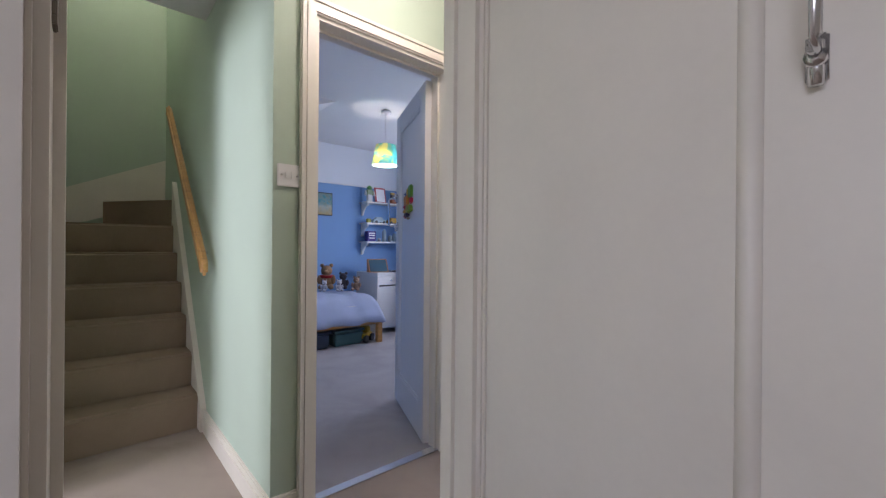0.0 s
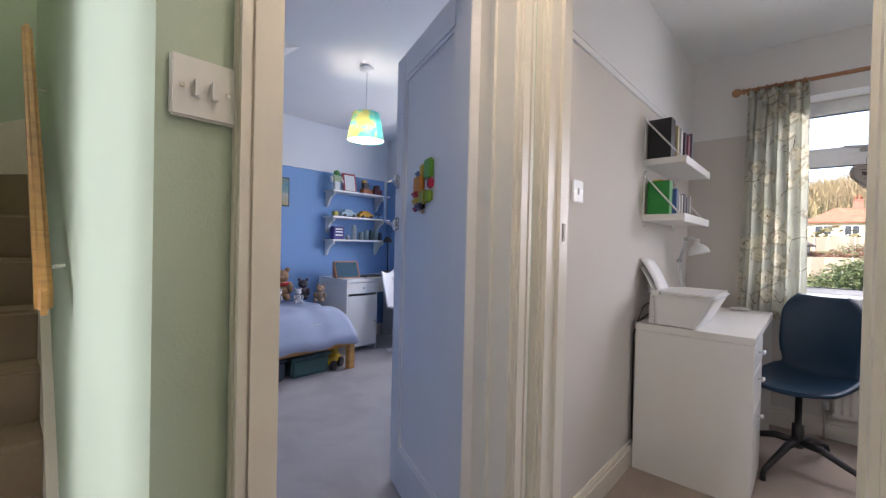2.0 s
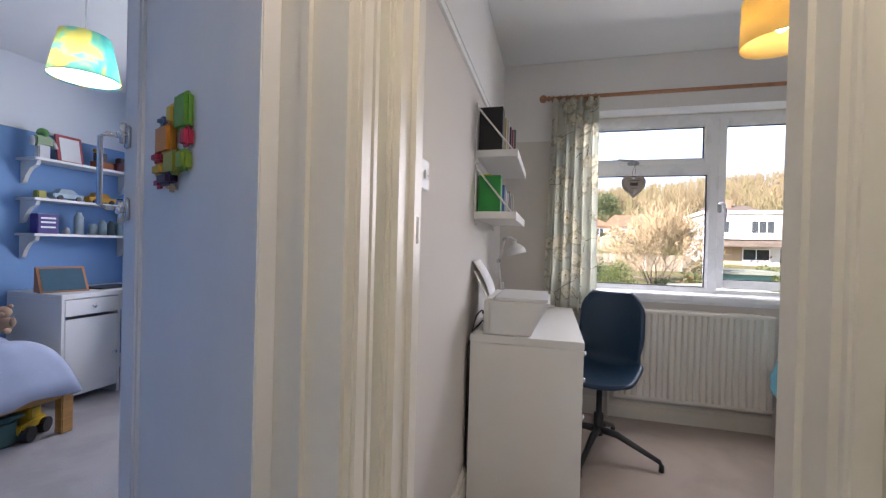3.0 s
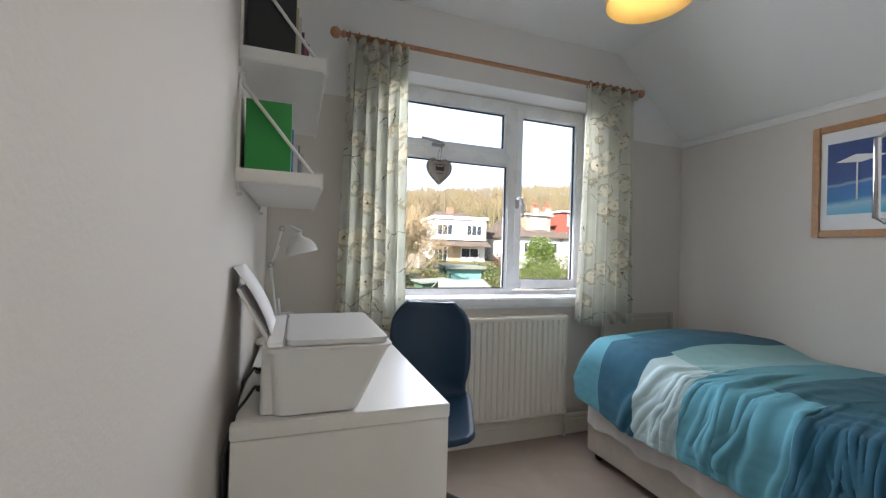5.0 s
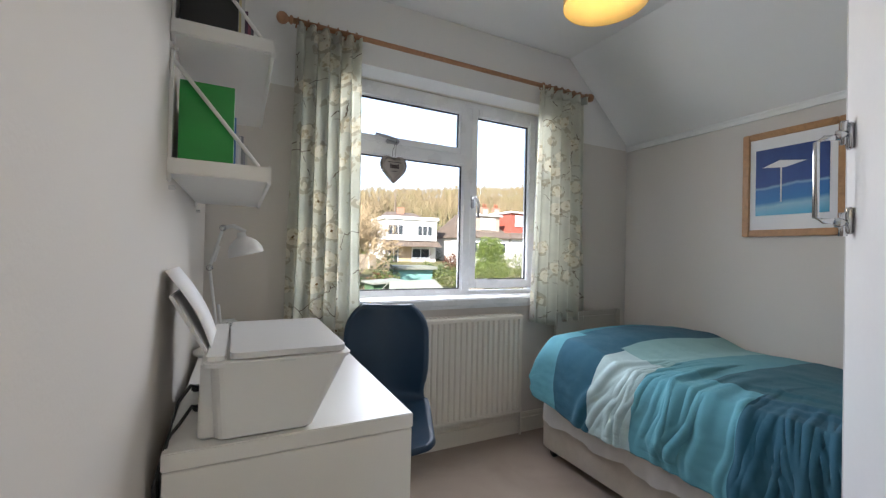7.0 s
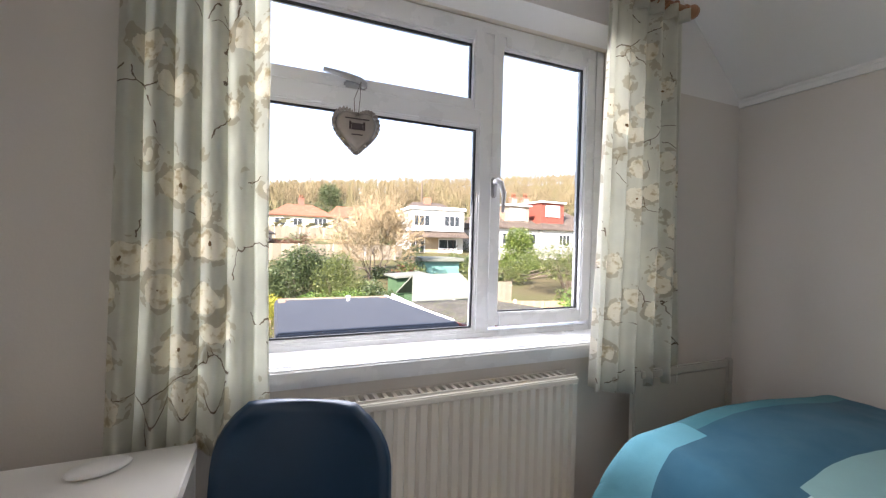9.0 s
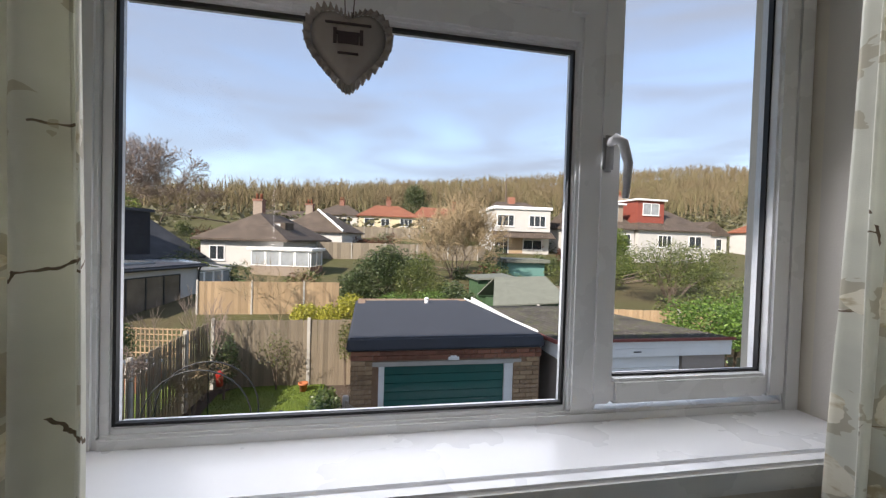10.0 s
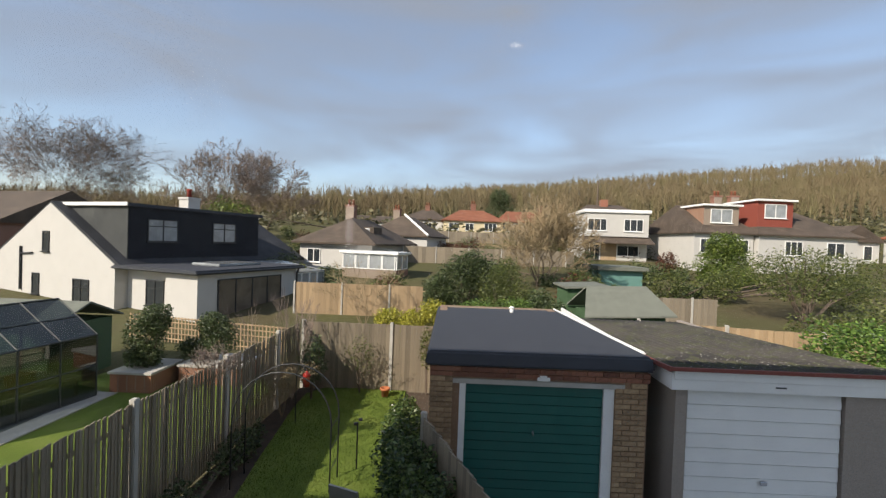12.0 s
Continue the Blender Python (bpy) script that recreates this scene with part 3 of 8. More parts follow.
for i, (y0, y1) in enumerate(((0.52, 0.945),)):
    z = 0.203 * (7 + i)
    bm = hexa(bmesh.new(), [(-3.48, y0, 1.2), (-2.93 - 0.25 * i, 0.90, 1.2), (-2.93 - 0.25 * i, 0.943, 1.2), (-3.48, 0.943, 1.2)],
              [(-3.48, y0, z), (-2.93 - 0.25 * i, 0.90, z), (-2.93 - 0.25 * i, 0.943, z), (-3.48, 0.943, z)])
    part("step", bm, M_STAIRC, st)
bm = bmesh.new()
prism(bm, [(-1.60, 0.0), (-1.60, 0.125), (-1.80, 0.13), (-3.12, 1.43), (-3.42, 1.52), (-3.5, 1.53), (-3.5, 1.2), (-3.0, 1.0), (-1.9, 0.0)], "y", 0.24, 0.262)
part("string_board", bm, M_GLOSS, st, "white painted stair string")
bm = prism(bmesh.new(), [(-1.80, 0.0), (-1.80, 0.135), (-1.93, 0.30), (-2.86, 1.52), (-2.9, 1.56), (-2.9, 1.1), (-1.95, 0.0)], "y", 0.915, 0.945)
part("string_board", bm, M_GLOSS, st, "white painted stair string")
bm = hexa(bmesh.new(), [(-3.5, 0.262, 1.2), (-3.482, 0.262, 1.2), (-3.482, 0.943, 1.45), (-3.5, 0.943, 1.45)], [(-3.5, 0.262, 1.50), (-3.482, 0.262, 1.50), (-3.482, 0.943, 1.82), (-3.5, 0.943, 1.82)])
part("string_board", bm, M_GLOSS, st, "white painted stair string")
bm = bmesh.new()
hexa(bm, [(-1.57, 0.868, 0.90), (-1.57, 0.905, 0.90), (-2.87, 0.905, 2.055), (-2.87, 0.868, 2.055)],
     [(-1.57, 0.868, 0.985), (-1.57, 0.905, 0.985), (-2.87, 0.905, 2.14), (-2.87, 0.868, 2.14)])
bmesh.ops.recalc_face_normals(bm, faces=bm.faces[:])
hr = thing("handrail", "orange varnished pine handrail fixed along the stair wall", "handrail")
part("rail", soften(bm, 0.012, 3), M_PINE, hr)
for x in (-1.78, -2.62):
    z = 0.90 + (-1.57 - x) * 0.888
    part("bracket", tube(bmesh.new(), [(x, 0.944, z - 0.06), (x, 0.91, z - 0.06), (x, 0.887, z + 0.01)], 0.008, 8), M_CHROME, hr)

# ---------- small bedroom: things ----------
def floral(name):
    """Pale grey-green curtain cloth printed with cream blossoms on brown twigs."""
    base = (0.72, 0.72, 0.65)
    m = Mat(name, base, 0.85, 0, 0.2)
    v = m.coords((1, 0.35, 1))
    warp = m.n.new("ShaderNodeVectorMath")
    warp.operation = "MULTIPLY_ADD"
    nz = m.n.new("ShaderNodeTexNoise")
    nz.inputs["Scale"].default_value, nz.inputs["Detail"].default_value = 26, 3
    m.l.new(v, nz.inputs["Vector"])
    m.l.new(nz.outputs["Color"], warp.inputs[0])
    warp.inputs[1].default_value = (0.035, 0.0, 0.035)
    m.l.new(v, warp.inputs[2])

    def cells(scale, feature="F1", vec=None):
        t = m.n.new("ShaderNodeTexVoronoi")
        t.inputs["Scale"].default_value, t.feature = scale, feature
        m.l.new(vec or warp.outputs[0], t.inputs["Vector"])
        return t
    bloom = cells(8.5)
    petal = m.math("LESS_THAN", bloom.outputs["Distance"], 0.33)
    leaf = m.math("MULTIPLY", m.math("LESS_THAN", bloom.outputs["Distance"], 0.46), m.math("GREATER_THAN", m.noise(30, 2, v), 0.50))
    heart = m.math("LESS_THAN", bloom.outputs["Distance"], 0.055)
    twig = m.math("MULTIPLY", m.math("LESS_THAN", cells(5.2, "DISTANCE_TO_EDGE").outputs["Distance"], 0.0065), m.math("GREATER_THAN", m.noise(9, 2, v), 0.52))
    bg_c = m.ramp(m.noise(7, 3, v), [(0.35, k(base, 0.92)), (0.65, k(base, 1.08))])
    c = m.mix(twig, bg_c, (0.20, 0.16, 0.12))
    c = m.mix(m.math("MULTIPLY", leaf, 0.55), c, (0.42, 0.37, 0.26))
    shade = m.ramp(m.noise(45, 3, v), [(0.34, (0.58, 0.50, 0.34)), (0.46, (0.90, 0.87, 0.77))])
    c = m.mix(m.math("MULTIPLY", petal, 0.85), c, shade)
    c = m.mix(heart, c, (0.22, 0.15, 0.08))
    m.color(c).bump(m.noise(500, 2), 0.15, 0.002)
    tl, ad = m.n.new("ShaderNodeBsdfTranslucent"), m.n.new("ShaderNodeMixShader")
    m.l.new(c, tl.inputs["Color"])
    ad.inputs[0].default_value = 0.6
    m.l.new(m.b.outputs[0], ad.inputs[1]), m.l.new(tl.outputs[0], ad.inputs[2])
    m.l.new(ad.outputs[0], m.n["Material Output"].inputs["Surface"])
    return m.m


M_CURTAIN = floral("floral_curtain_cloth")
M_LINING = plain("curtain_lining", (0.66, 0.65, 0.60), 0.85, 0.04, 10, 0.1)


def curtain(name, label, xt0, xt1, xb0, xb1, folds, seed):
    e = thing(name, label, "curtain", "curtains")
    rnd = random.Random(seed)
    ph = [rnd.uniform(0, 6.28) for _ in range(4)]

    def fn(off):
        def g(u, v):
            z = 0.70 + 0.012 * math.sin(u * 9 + ph[0]) + v * (2.13 - 0.70)
            s = v ** 0.8
            x = (xb0 + (xb1 - xb0) * u) * (1 - s) + (xt0 + (xt1 - xt0) * u) * s
            amp = 0.034 - 0.012 * v
            uu = u + 0.02 * math.sin(5 * u + ph[1]) + 0.012 * math.sin(7 * v + ph[2]) * (1 - v)
            y = 4.095 + amp * math.sin(uu * folds * 2 * math.pi + ph[3]) + 0.3 * amp * math.sin(uu * folds * 4.1 * math.pi + ph[0])
            x += 0.010 * math.cos(uu * folds * 2 * math.pi + ph[3] + 0.6)
            return (x, y + off, z)
        return g
    bm = bmesh.new()
    sheet(bm, 120, 36, fn(0.0))
    ob = part("cloth", bm, M_CURTAIN, e, "", True)
    sol = ob.modifiers.new("thickness", "SOLIDIFY")
    sol.thickness = 0.003
    bm = bmesh.new()
    sheet(bm, 60, 3, lambda u, v: (xt0 + (xt1 - xt0) * u, 4.075 + 0.02 * math.sin(u * folds * 2 * math.pi + ph[3]), 2.105 + 0.05 * v))
    ob = part("heading_tape", bm, M_CURTAIN, e, "", True)
    ob.modifiers.new("thickness", "SOLIDIFY").thickness = 0.006
    return e


curtain("curtain", "pale floral curtain drawn to one side of the window", -0.395, -0.105, -0.425, -0.085, 5.0, 3)
curtain("curtain", "pale floral curtain beside the window above a bed", 1.015, 1.385, 0.975, 1.405, 5.0, 8)

M_ROD = wood("brown_rod_wood", (0.40, 0.20, 0.10), (14, 2, 2), 0.4, 0.7)
rod = thing("curtain_pole", "brown wooden curtain pole with round finials", "curtain pole")
part("pole", tube(bmesh.new(), [(-0.418, 4.085, 2.163), (1.385, 4.085, 2.163)], 0.0125, 14), M_ROD, rod, "", True)
for x, s in ((-0.418, -1), (1.385, 1)):
    bm = bmesh.new()
    lathe(bm, [(0.013, 0.0), (0.019, 0.004), (0.019, 0.012), (0.011, 0.016), (0.012, 0.022), (0.022, 0.030), (0.027, 0.043), (0.024, 0.058), (0.014, 0.068), (0.003, 0.071)], 18,
          Matrix.Translation((x, 4.085, 2.163)) @ Matrix.Rotation(s * math.pi / 2, 4, "Y"))
    part("finial", bm, M_ROD, rod, "", True)
for x in (-0.30, 1.27):
    bm = tube(bmesh.new(), [(x, NORTH, 2.163), (x, 4.085, 2.163)], 0.011, 10)
    tube(bm, [(x, NORTH, 2.163), (x, NORTH - 0.01, 2.163)], 0.03, 14)
    part("bracket", bm, M_ROD, rod, "", True)
for i in range(14):
    x = (-0.40 + 0.045 * i) if i < 7 else (1.03 + 0.05 * (i - 7))
    bm = bmesh.new()
    tube(bm, [(x + 0.004 * math.sin(a), 4.085 + 0.021 * math.cos(a), 2.158 + 0.021 * math.sin(a)) for a in [j * 2 * math.pi / 14 for j in range(15)]], 0.004, 6)
    part("ring", bm, M_ROD, rod, "", True)

# desk with drawers, open on the room side
desk = thing("desk", "plain white laminate desk against the wall", "desk")
DX0, DX1, DY0, DY1, DZ = -0.727, -0.238, 3.003, 4.055, 0.745
part("desktop", boxes((DX0, DX1, DY0, DY1, DZ - 0.034, DZ), bevel=0.0025), M_WHITE_LAM, desk)
for y in (DY0 + 0.002, DY1 - 0.024):
    part("side_panel", boxes((DX0 + 0.002, DX1 - 0.002, y, y + 0.022, 0.0, DZ - 0.0355), bevel=0.0015), M_WHITE_LAM, desk)
part("back_panel", boxes((DX0 + 0.02, DX0 + 0.036, DY0 + 0.026, DY1 - 0.026, 0.30, DZ - 0.036)), M_WHITE_LAM, desk)
part("inner_panel", boxes((DX0 + 0.04, DX1 - 0.012, 3.40, 3.418, 0.02, DZ - 0.036)), M_WHITE_LAM, desk)
for z0, z1 in ((0.585, 0.70), (0.41, 0.575), (0.03, 0.40)):
    dr = part("drawer", boxes((DX1 - 0.02, DX1 - 0.002, 3.03, 3.396, z0, z1), (DX0 + 0.06, DX1 - 0.02, 3.04, 3.39, z0 + 0.01, z0 + 0.03), bevel=0.0015), M_WHITE_LAM, desk)
    bm = lathe(bmesh.new(), [(0.006, 0), (0.006, 0.012), (0.013, 0.018), (0.012, 0.026), (0.002, 0.028)], 12, Matrix.Translation((DX1 - 0.002, 3.213, z1 - 0.05)) @ Matrix.Rotation(math.pi / 2, 4, "Y"))
    part("knob", bm, M_CHROME, dr, "small chrome knob", True)

# printer with a raised paper feed
M_PRINT = plain("white_printer_plastic", (0.70, 0.70, 0.69), 0.42, 0.02, 6, 0.03, 300)
M_PRINT2 = plain("grey_printer_lid", (0.62, 0.62, 0.62), 0.4, 0.02, 6, 0.03, 300)
pr = thing("printer", "white home printer with paper standing in its rear feed", "printer")


def slab_xy(lo, hi, y0, y1, r=0.03, seg=5):
    """A rounded block whose lower and upper x-extents differ, from z lo to z hi."""
    bm = bmesh.new()
    (xa, xb, za), (xc, xd, zb) = lo, hi
    levels = [0, 0.03, 0.5, 0.97, 1]
    rings = []
    for t in levels:
        x0, x1, z = xa + (xc - xa) * t, xb + (xd - xb) * t, za + (zb - za) * t
        ins = 0.006 if t in (0, 1) else 0.0
        pts = []
        for cx, cy, a0 in ((x1 - r, y1 - r, 0), (x0 + r, y1 - r, 90), (x0 + r, y0 + r, 180), (x1 - r, y0 + r, 270)):
            for j in range(seg + 1):
                a = radians(a0 + 90 * j / seg)
                pts.append((cx + (r - ins) * math.cos(a), cy + (r - ins) * math.sin(a), z))
        rings.append([bm.verts.new(p) for p in pts])
    n = len(rings[0])
    for a, b in zip(rings, rings[1:]):
        for i in range(n):
            bm.faces.new((a[i], a[(i + 1) % n], b[(i + 1) % n], b[i]))
    bm.faces.new(rings[0][::-1]), bm.faces.new(rings[-1])
    return bm


PY0, PY1 = 3.015, 3.43
part("body", slab_xy((-0.645, -0.462, DZ + 0.002), (-0.655, -0.388, 0.893), PY0, PY1, 0.022), M_PRINT, pr)
part("rear_body", slab_xy((-0.675, -0.625, DZ + 0.001), (-0.672, -0.64, 0.895), PY0 + 0.02, PY1 - 0.02, 0.012), M_PRINT, pr)
part("rim", slab_xy((-0.667, -0.386, 0.889), (-0.667, -0.382, 0.897), PY0 - 0.003, PY1 + 0.003, 0.022), M_PRINT, pr)
part("lid", slab_xy((-0.622, -0.392, 0.899), (-0.622, -0.392, 0.912), PY0 + 0.012, PY1 - 0.012, 0.02), M_PRINT2, pr)
part("feed_slot_cover", slab_xy((-0.662, -0.628, 0.898), (-0.662, -0.630, 0.908), PY0 + 0.012, PY1 - 0.012, 0.01), M_PRINT, pr)
bm = hexa(bmesh.new(), [(-0.665, 3.09, 0.895), (-0.659, 3.09, 0.898), (-0.659, 3.39, 0.898), (-0.665, 3.39, 0.895)],
          [(-0.735, 3.10, 1.02), (-0.729, 3.10, 1.022), (-0.729, 3.38, 1.022), (-0.735, 3.38, 1.02)])
part("paper_support", soften(bm, 0.002), M_PRINT, pr)
pap = plain("white_paper", (0.80, 0.80, 0.80), 0.8, 0.02, 8, 0.03)
bm = bmesh.new()
sheet(bm, 8, 1, lambda u, v: (-0.655 - 0.088 * u + 0.012 * math.sin(math.pi * u), 3.11 + 0.21 * v, 0.895 + 0.175 * u))
ob = part("paper", bm, pap, pr, "sheet of white paper", True)
ob.modifiers.new("thickness", "SOLIDIFY").thickness = 0.0015
part("badge", boxes((-0.53, -0.50, PY0 - 0.0045, PY0 - 0.003, 0.891, 0.894)), M_PRINT2, pr)
for z, y0 in ((0.83, 3.10), (0.775, 3.14)):
    cb = thing("power_cable", "black cable running from the printer over the desk edge", "cable", "printer cables")
    part("cable", tube(bmesh.new(), [(-0.674, y0, z), (-0.69, y0 - 0.02, z + 0.012), (-0.708, y0 - 0.05, z - 0.01), (-0.722, y0 - 0.07, DZ + 0.006), (-0.738, y0 - 0.08, DZ - 0.06), (-0.74, y0 - 0.07, 0.3), (-0.742, y0 - 0.04, 0.02)], 0.0035, 8), M_BLACK, cb, "", True)
    part("plug", boxes((-0.69, -0.674, y0 - 0.008, y0 + 0.008, z - 0.006, z + 0.006), bevel=0.003), M_BLACK, cb)

# wall shelves on slanting rods
M_SHELF = plain("white_shelf_paint", (0.74, 0.73, 0.70), 0.4, 0.03, 4, 0.04)
for zt in (1.307, 1.602):
    sh = thing("wall_shelf", "white wall shelf hung on slanting white rods", "shelf", "shelves above the desk")
    part("board", boxes((-0.750, -0.552, 3.14, 3.78, zt - 0.034, zt), bevel=0.003), M_SHELF, sh)
    part("lip", boxes((-0.556, -0.548, 3.142, 3.778, zt - 0.040, zt + 0.003), bevel=0.002), M_SHELF, sh)
    for y in (3.155, 3.765):
        part("rod", tube(bmesh.new(), [(-0.744, y, zt + 0.21), (-0.575, y, zt + 0.002)], 0.0045, 8), M_SHELF, sh, "", True)
        part("upright", boxes((-0.7498, -0.743, y - 0.008, y + 0.008, zt - 0.05, zt + 0.23), bevel=0.002), M_SHELF, sh)
        bm = tube(bmesh.new(), [(-0.747, y, zt - 0.062), (-0.735, y, zt - 0.062)], 0.005, 8)
        part("screw_hook", bm, M_CHROME, sh)


def binder(name, label, cat, x0, x1, y0, y1, z, h, c, group="files on the shelves"):
    e = thing(name, label, cat, group)
    mt = plain(name + "_card", c, 0.4, 0.06, 14, 0.04)
    for y in (y0, y1 - 0.003):
        part("cover", boxes((x0, x1, y, y + 0.003, z, z + h)), mt, e)
    part("spine", boxes((x1 - 0.003, x1, y0 + 0.003, y1 - 0.003, z, z + h)), mt, e)
    part("pages", boxes((x0 + 0.004, x1 - 0.006, y0 + 0.0035, y1 - 0.0035, z + 0.002, z + h - 0.008)), pap, e)
    return e


zl, zu = 1.308, 1.603
binder("ring_binder", "bright green ring binder on a white shelf", "folder", -0.735, -0.628, 3.175, 3.235, zl, 0.178, (0.012, 0.26, 0.04))
binder("folder", "olive green document folder behind the green binder", "folder", -0.74, -0.635, 3.238, 3.251, zl, 0.185, (0.16, 0.17, 0.03))
binder("folder", "red document wallet peeping over the binder", "folder", -0.71, -0.645, 3.255, 3.265, zl, 0.192, (0.55, 0.03, 0.06))
binder("folder", "yellow document wallet standing on the shelf", "folder", -0.735, -0.69, 3.268, 3.28, zl, 0.20, (0.7, 0.55, 0.03))
for i, (c, h) in enumerate((((0.05, 0.18, 0.45), 0.15), ((0.6, 0.6, 0.6), 0.125), ((0.62, 0.62, 0.60), 0.12), ((0.25, 0.25, 0.27), 0.13), ((0.3, 0.3, 0.33), 0.11), ((0.5, 0.5, 0.48), 0.12))):
    binder("book", ("blue" if i == 0 else "grey" if i in (3, 4) else "white") + " thin book standing on the shelf", "book", -0.735, -0.625 + 0.006 * i, 3.31 + i * 0.035, 3.335 + i * 0.035, zl, h, c)
binder("box_file", "black box file on the upper shelf", "box file", -0.738, -0.625, 3.165, 3.245, zu, 0.21, (0.008, 0.008, 0.009))
for i, (c, h) in enumerate((((0.5, 0.42, 0.22), 0.19), ((0.55, 0.55, 0.54), 0.19), ((0.07, 0.03, 0.06), 0.17), ((0.25, 0.07, 0.10), 0.165), ((0.1, 0.1, 0.12), 0.18))):
    binder("book", ("tan", "white", "dark purple", "dark red", "black")[i] + " book standing on the upper shelf", "book", -0.735, -0.62 + 0.008 * i, 3.28 + i * 0.045, 3.315 + i * 0.045, zu, h, c)

# architect's lamp
al = thing("desk_lamp", "white jointed architect desk lamp, switched off", "lamp", at=(-0.672, 3.78, DZ))
local("base", lathe(bmesh.new(), [(0.075, 0.001), (0.075, 0.012), (0.06, 0.02), (0.012, 0.024), (0.012, 0.05)], 24), M_WHITE_PL, al, "", True)
j0, j1, j2 = (0, 0, 0.05), (-0.03, -0.01, 0.305), (0.008, -0.015, 0.445)
for n, (p, q) in (("lower_arm", (j0, j1)), ("upper_arm", (j1, j2))):
    bm = bmesh.new()
    for d in (-0.012, 0.012):
        tube(bm, [(p[0], p[1] + d, p[2]), (q[0], q[1] + d, q[2])], 0.0045, 8)
    tube(bm, [(p[0] + 0.012, p[1], p[2] + 0.02), (p[0] + 0.012 + (q[0] - p[0]) * 0.4, p[1], p[2] + 0.02 + (q[2] - p[2]) * 0.4)], 0.005, 8)
    local(n, bm, M_WHITE_PL, al, "", True)
for p in (j1, j2):
    local("joint", tube(bmesh.new(), [(p[0], p[1] - 0.022, p[2]), (p[0], p[1] + 0.022, p[2])], 0.011, 12), M_CHROME, al, "", True)
bm = lathe(bmesh.new(), [(0.058, 0.0), (0.059, 0.005), (0.056, 0.023), (0.046, 0.043), (0.029, 0.057), (0.015, 0.066), (0.013, 0.082)], 24, Matrix.Translation((0.085, -0.03, 0.352)) @ Matrix.Rotation(radians(-14), 4, "Y"), close=False)
ob = local("shade", bm, M_WHITE_PL, al, "round white enamel shade", True)
ob.modifiers.new("thickness", "SOLIDIFY").thickness = 0.002
local("neck", tube(bmesh.new(), [j2, (0.04, -0.02, 0.455), (0.08, -0.028, 0.435)], 0.007, 8), M_WHITE_PL, al, "", True)

# clock and mouse on the desk
ck = thing("alarm_clock", "small white square desk clock", "clock", at=(-0.655, 3.97, DZ), rz=25)
local("case", boxes((-0.045, 0.045, -0.015, 0.015, 0.001, 0.088), bevel=0.008, seg=3), M_WHITE_PL, ck, "", True)
local("face", boxes((-0.036, 0.036, -0.0175, -0.015, 0.012, 0.078), bevel=0.001), pap, ck)
bm = bmesh.new()
for a, r in ((50, 0.026), (-60, 0.018)):
    tube(bm, [(0, -0.0185, 0.046), (r * math.cos(radians(a)), -0.0185, 0.046 + r * math.sin(radians(a)))], 0.0016, 6)
local("clock_pointer", bm, M_BLACK, ck)
for i in range(12):
    a = radians(30 * i)
    local("hour_mark", boxes((0.030 * math.cos(a) - 0.0015, 0.030 * math.cos(a) + 0.0015, -0.0188, -0.0176, 0.046 + 0.030 * math.sin(a) - 0.0015, 0.046 + 0.030 * math.sin(a) + 0.0015)), M_BLACK, ck)
ms = thing("computer_mouse", "flat white computer mouse lying on the desk", "mouse", at=(-0.40, 3.98, DZ), rz=-70)
local("shell", ball(bmesh.new(), (0, 0, 0.011), 1, 0.032, 0.055, 0.012, 3), M_WHITE_PL, ms, "", True)

# swivel chair
M_NAVY = plain("dark_navy_shell", (0.008, 0.032, 0.068), 0.42, 0.06, 12, 0.06, 400)
ch = thing("swivel_chair", "dark navy moulded swivel chair on a black four-star base", "chair", at=(-0.10, 3.64, 0), rz=-22)


def shell(u, v):
    """u across, v from the seat's front edge to the top of the back."""
    a = (u - 0.5) * 2
    w = 0.235 * (1 - 0.06 * v) if v < 0.55 else 0.215 * (1 - 0.10 * max(0, v - 0.7))
    wid = w * (1 - max(0, (v - 0.86) / 0.14) ** 2.5 * 0.42) * (1 - max(0, (0.10 - v) / 0.10) ** 2 * 0.16)
    waist = 1 - 0.10 * math.exp(-((v - 0.6) / 0.08) ** 2)
    x = a * wid * waist * 0.84
    if v < 0.48:
        s = v / 0.48
        y, z = -0.21 + 0.36 * s, 0.455 - 0.018 * math.sin(math.pi * s) - 0.02 * (1 - s) ** 3
    elif v < 0.62:
        s = (v - 0.48) / 0.14
        y, z = 0.15 + 0.065 * math.sin(s * math.pi / 2), 0.455 + 0.075 * (1 - math.cos(s * math.pi / 2))
    else:
        s = (v - 0.62) / 0.38
        y, z = 0.215 + 0.035 * s, 0.53 + 0.35 * s
    z += 0.030 * a * a * (1 if v < 0.5 else max(0, 1 - (v - 0.5) / 0.1))
    y -= 0.045 * a * a * (0 if v < 0.5 else min(1, (v - 0.5) / 0.15))
    return (x, y, z)


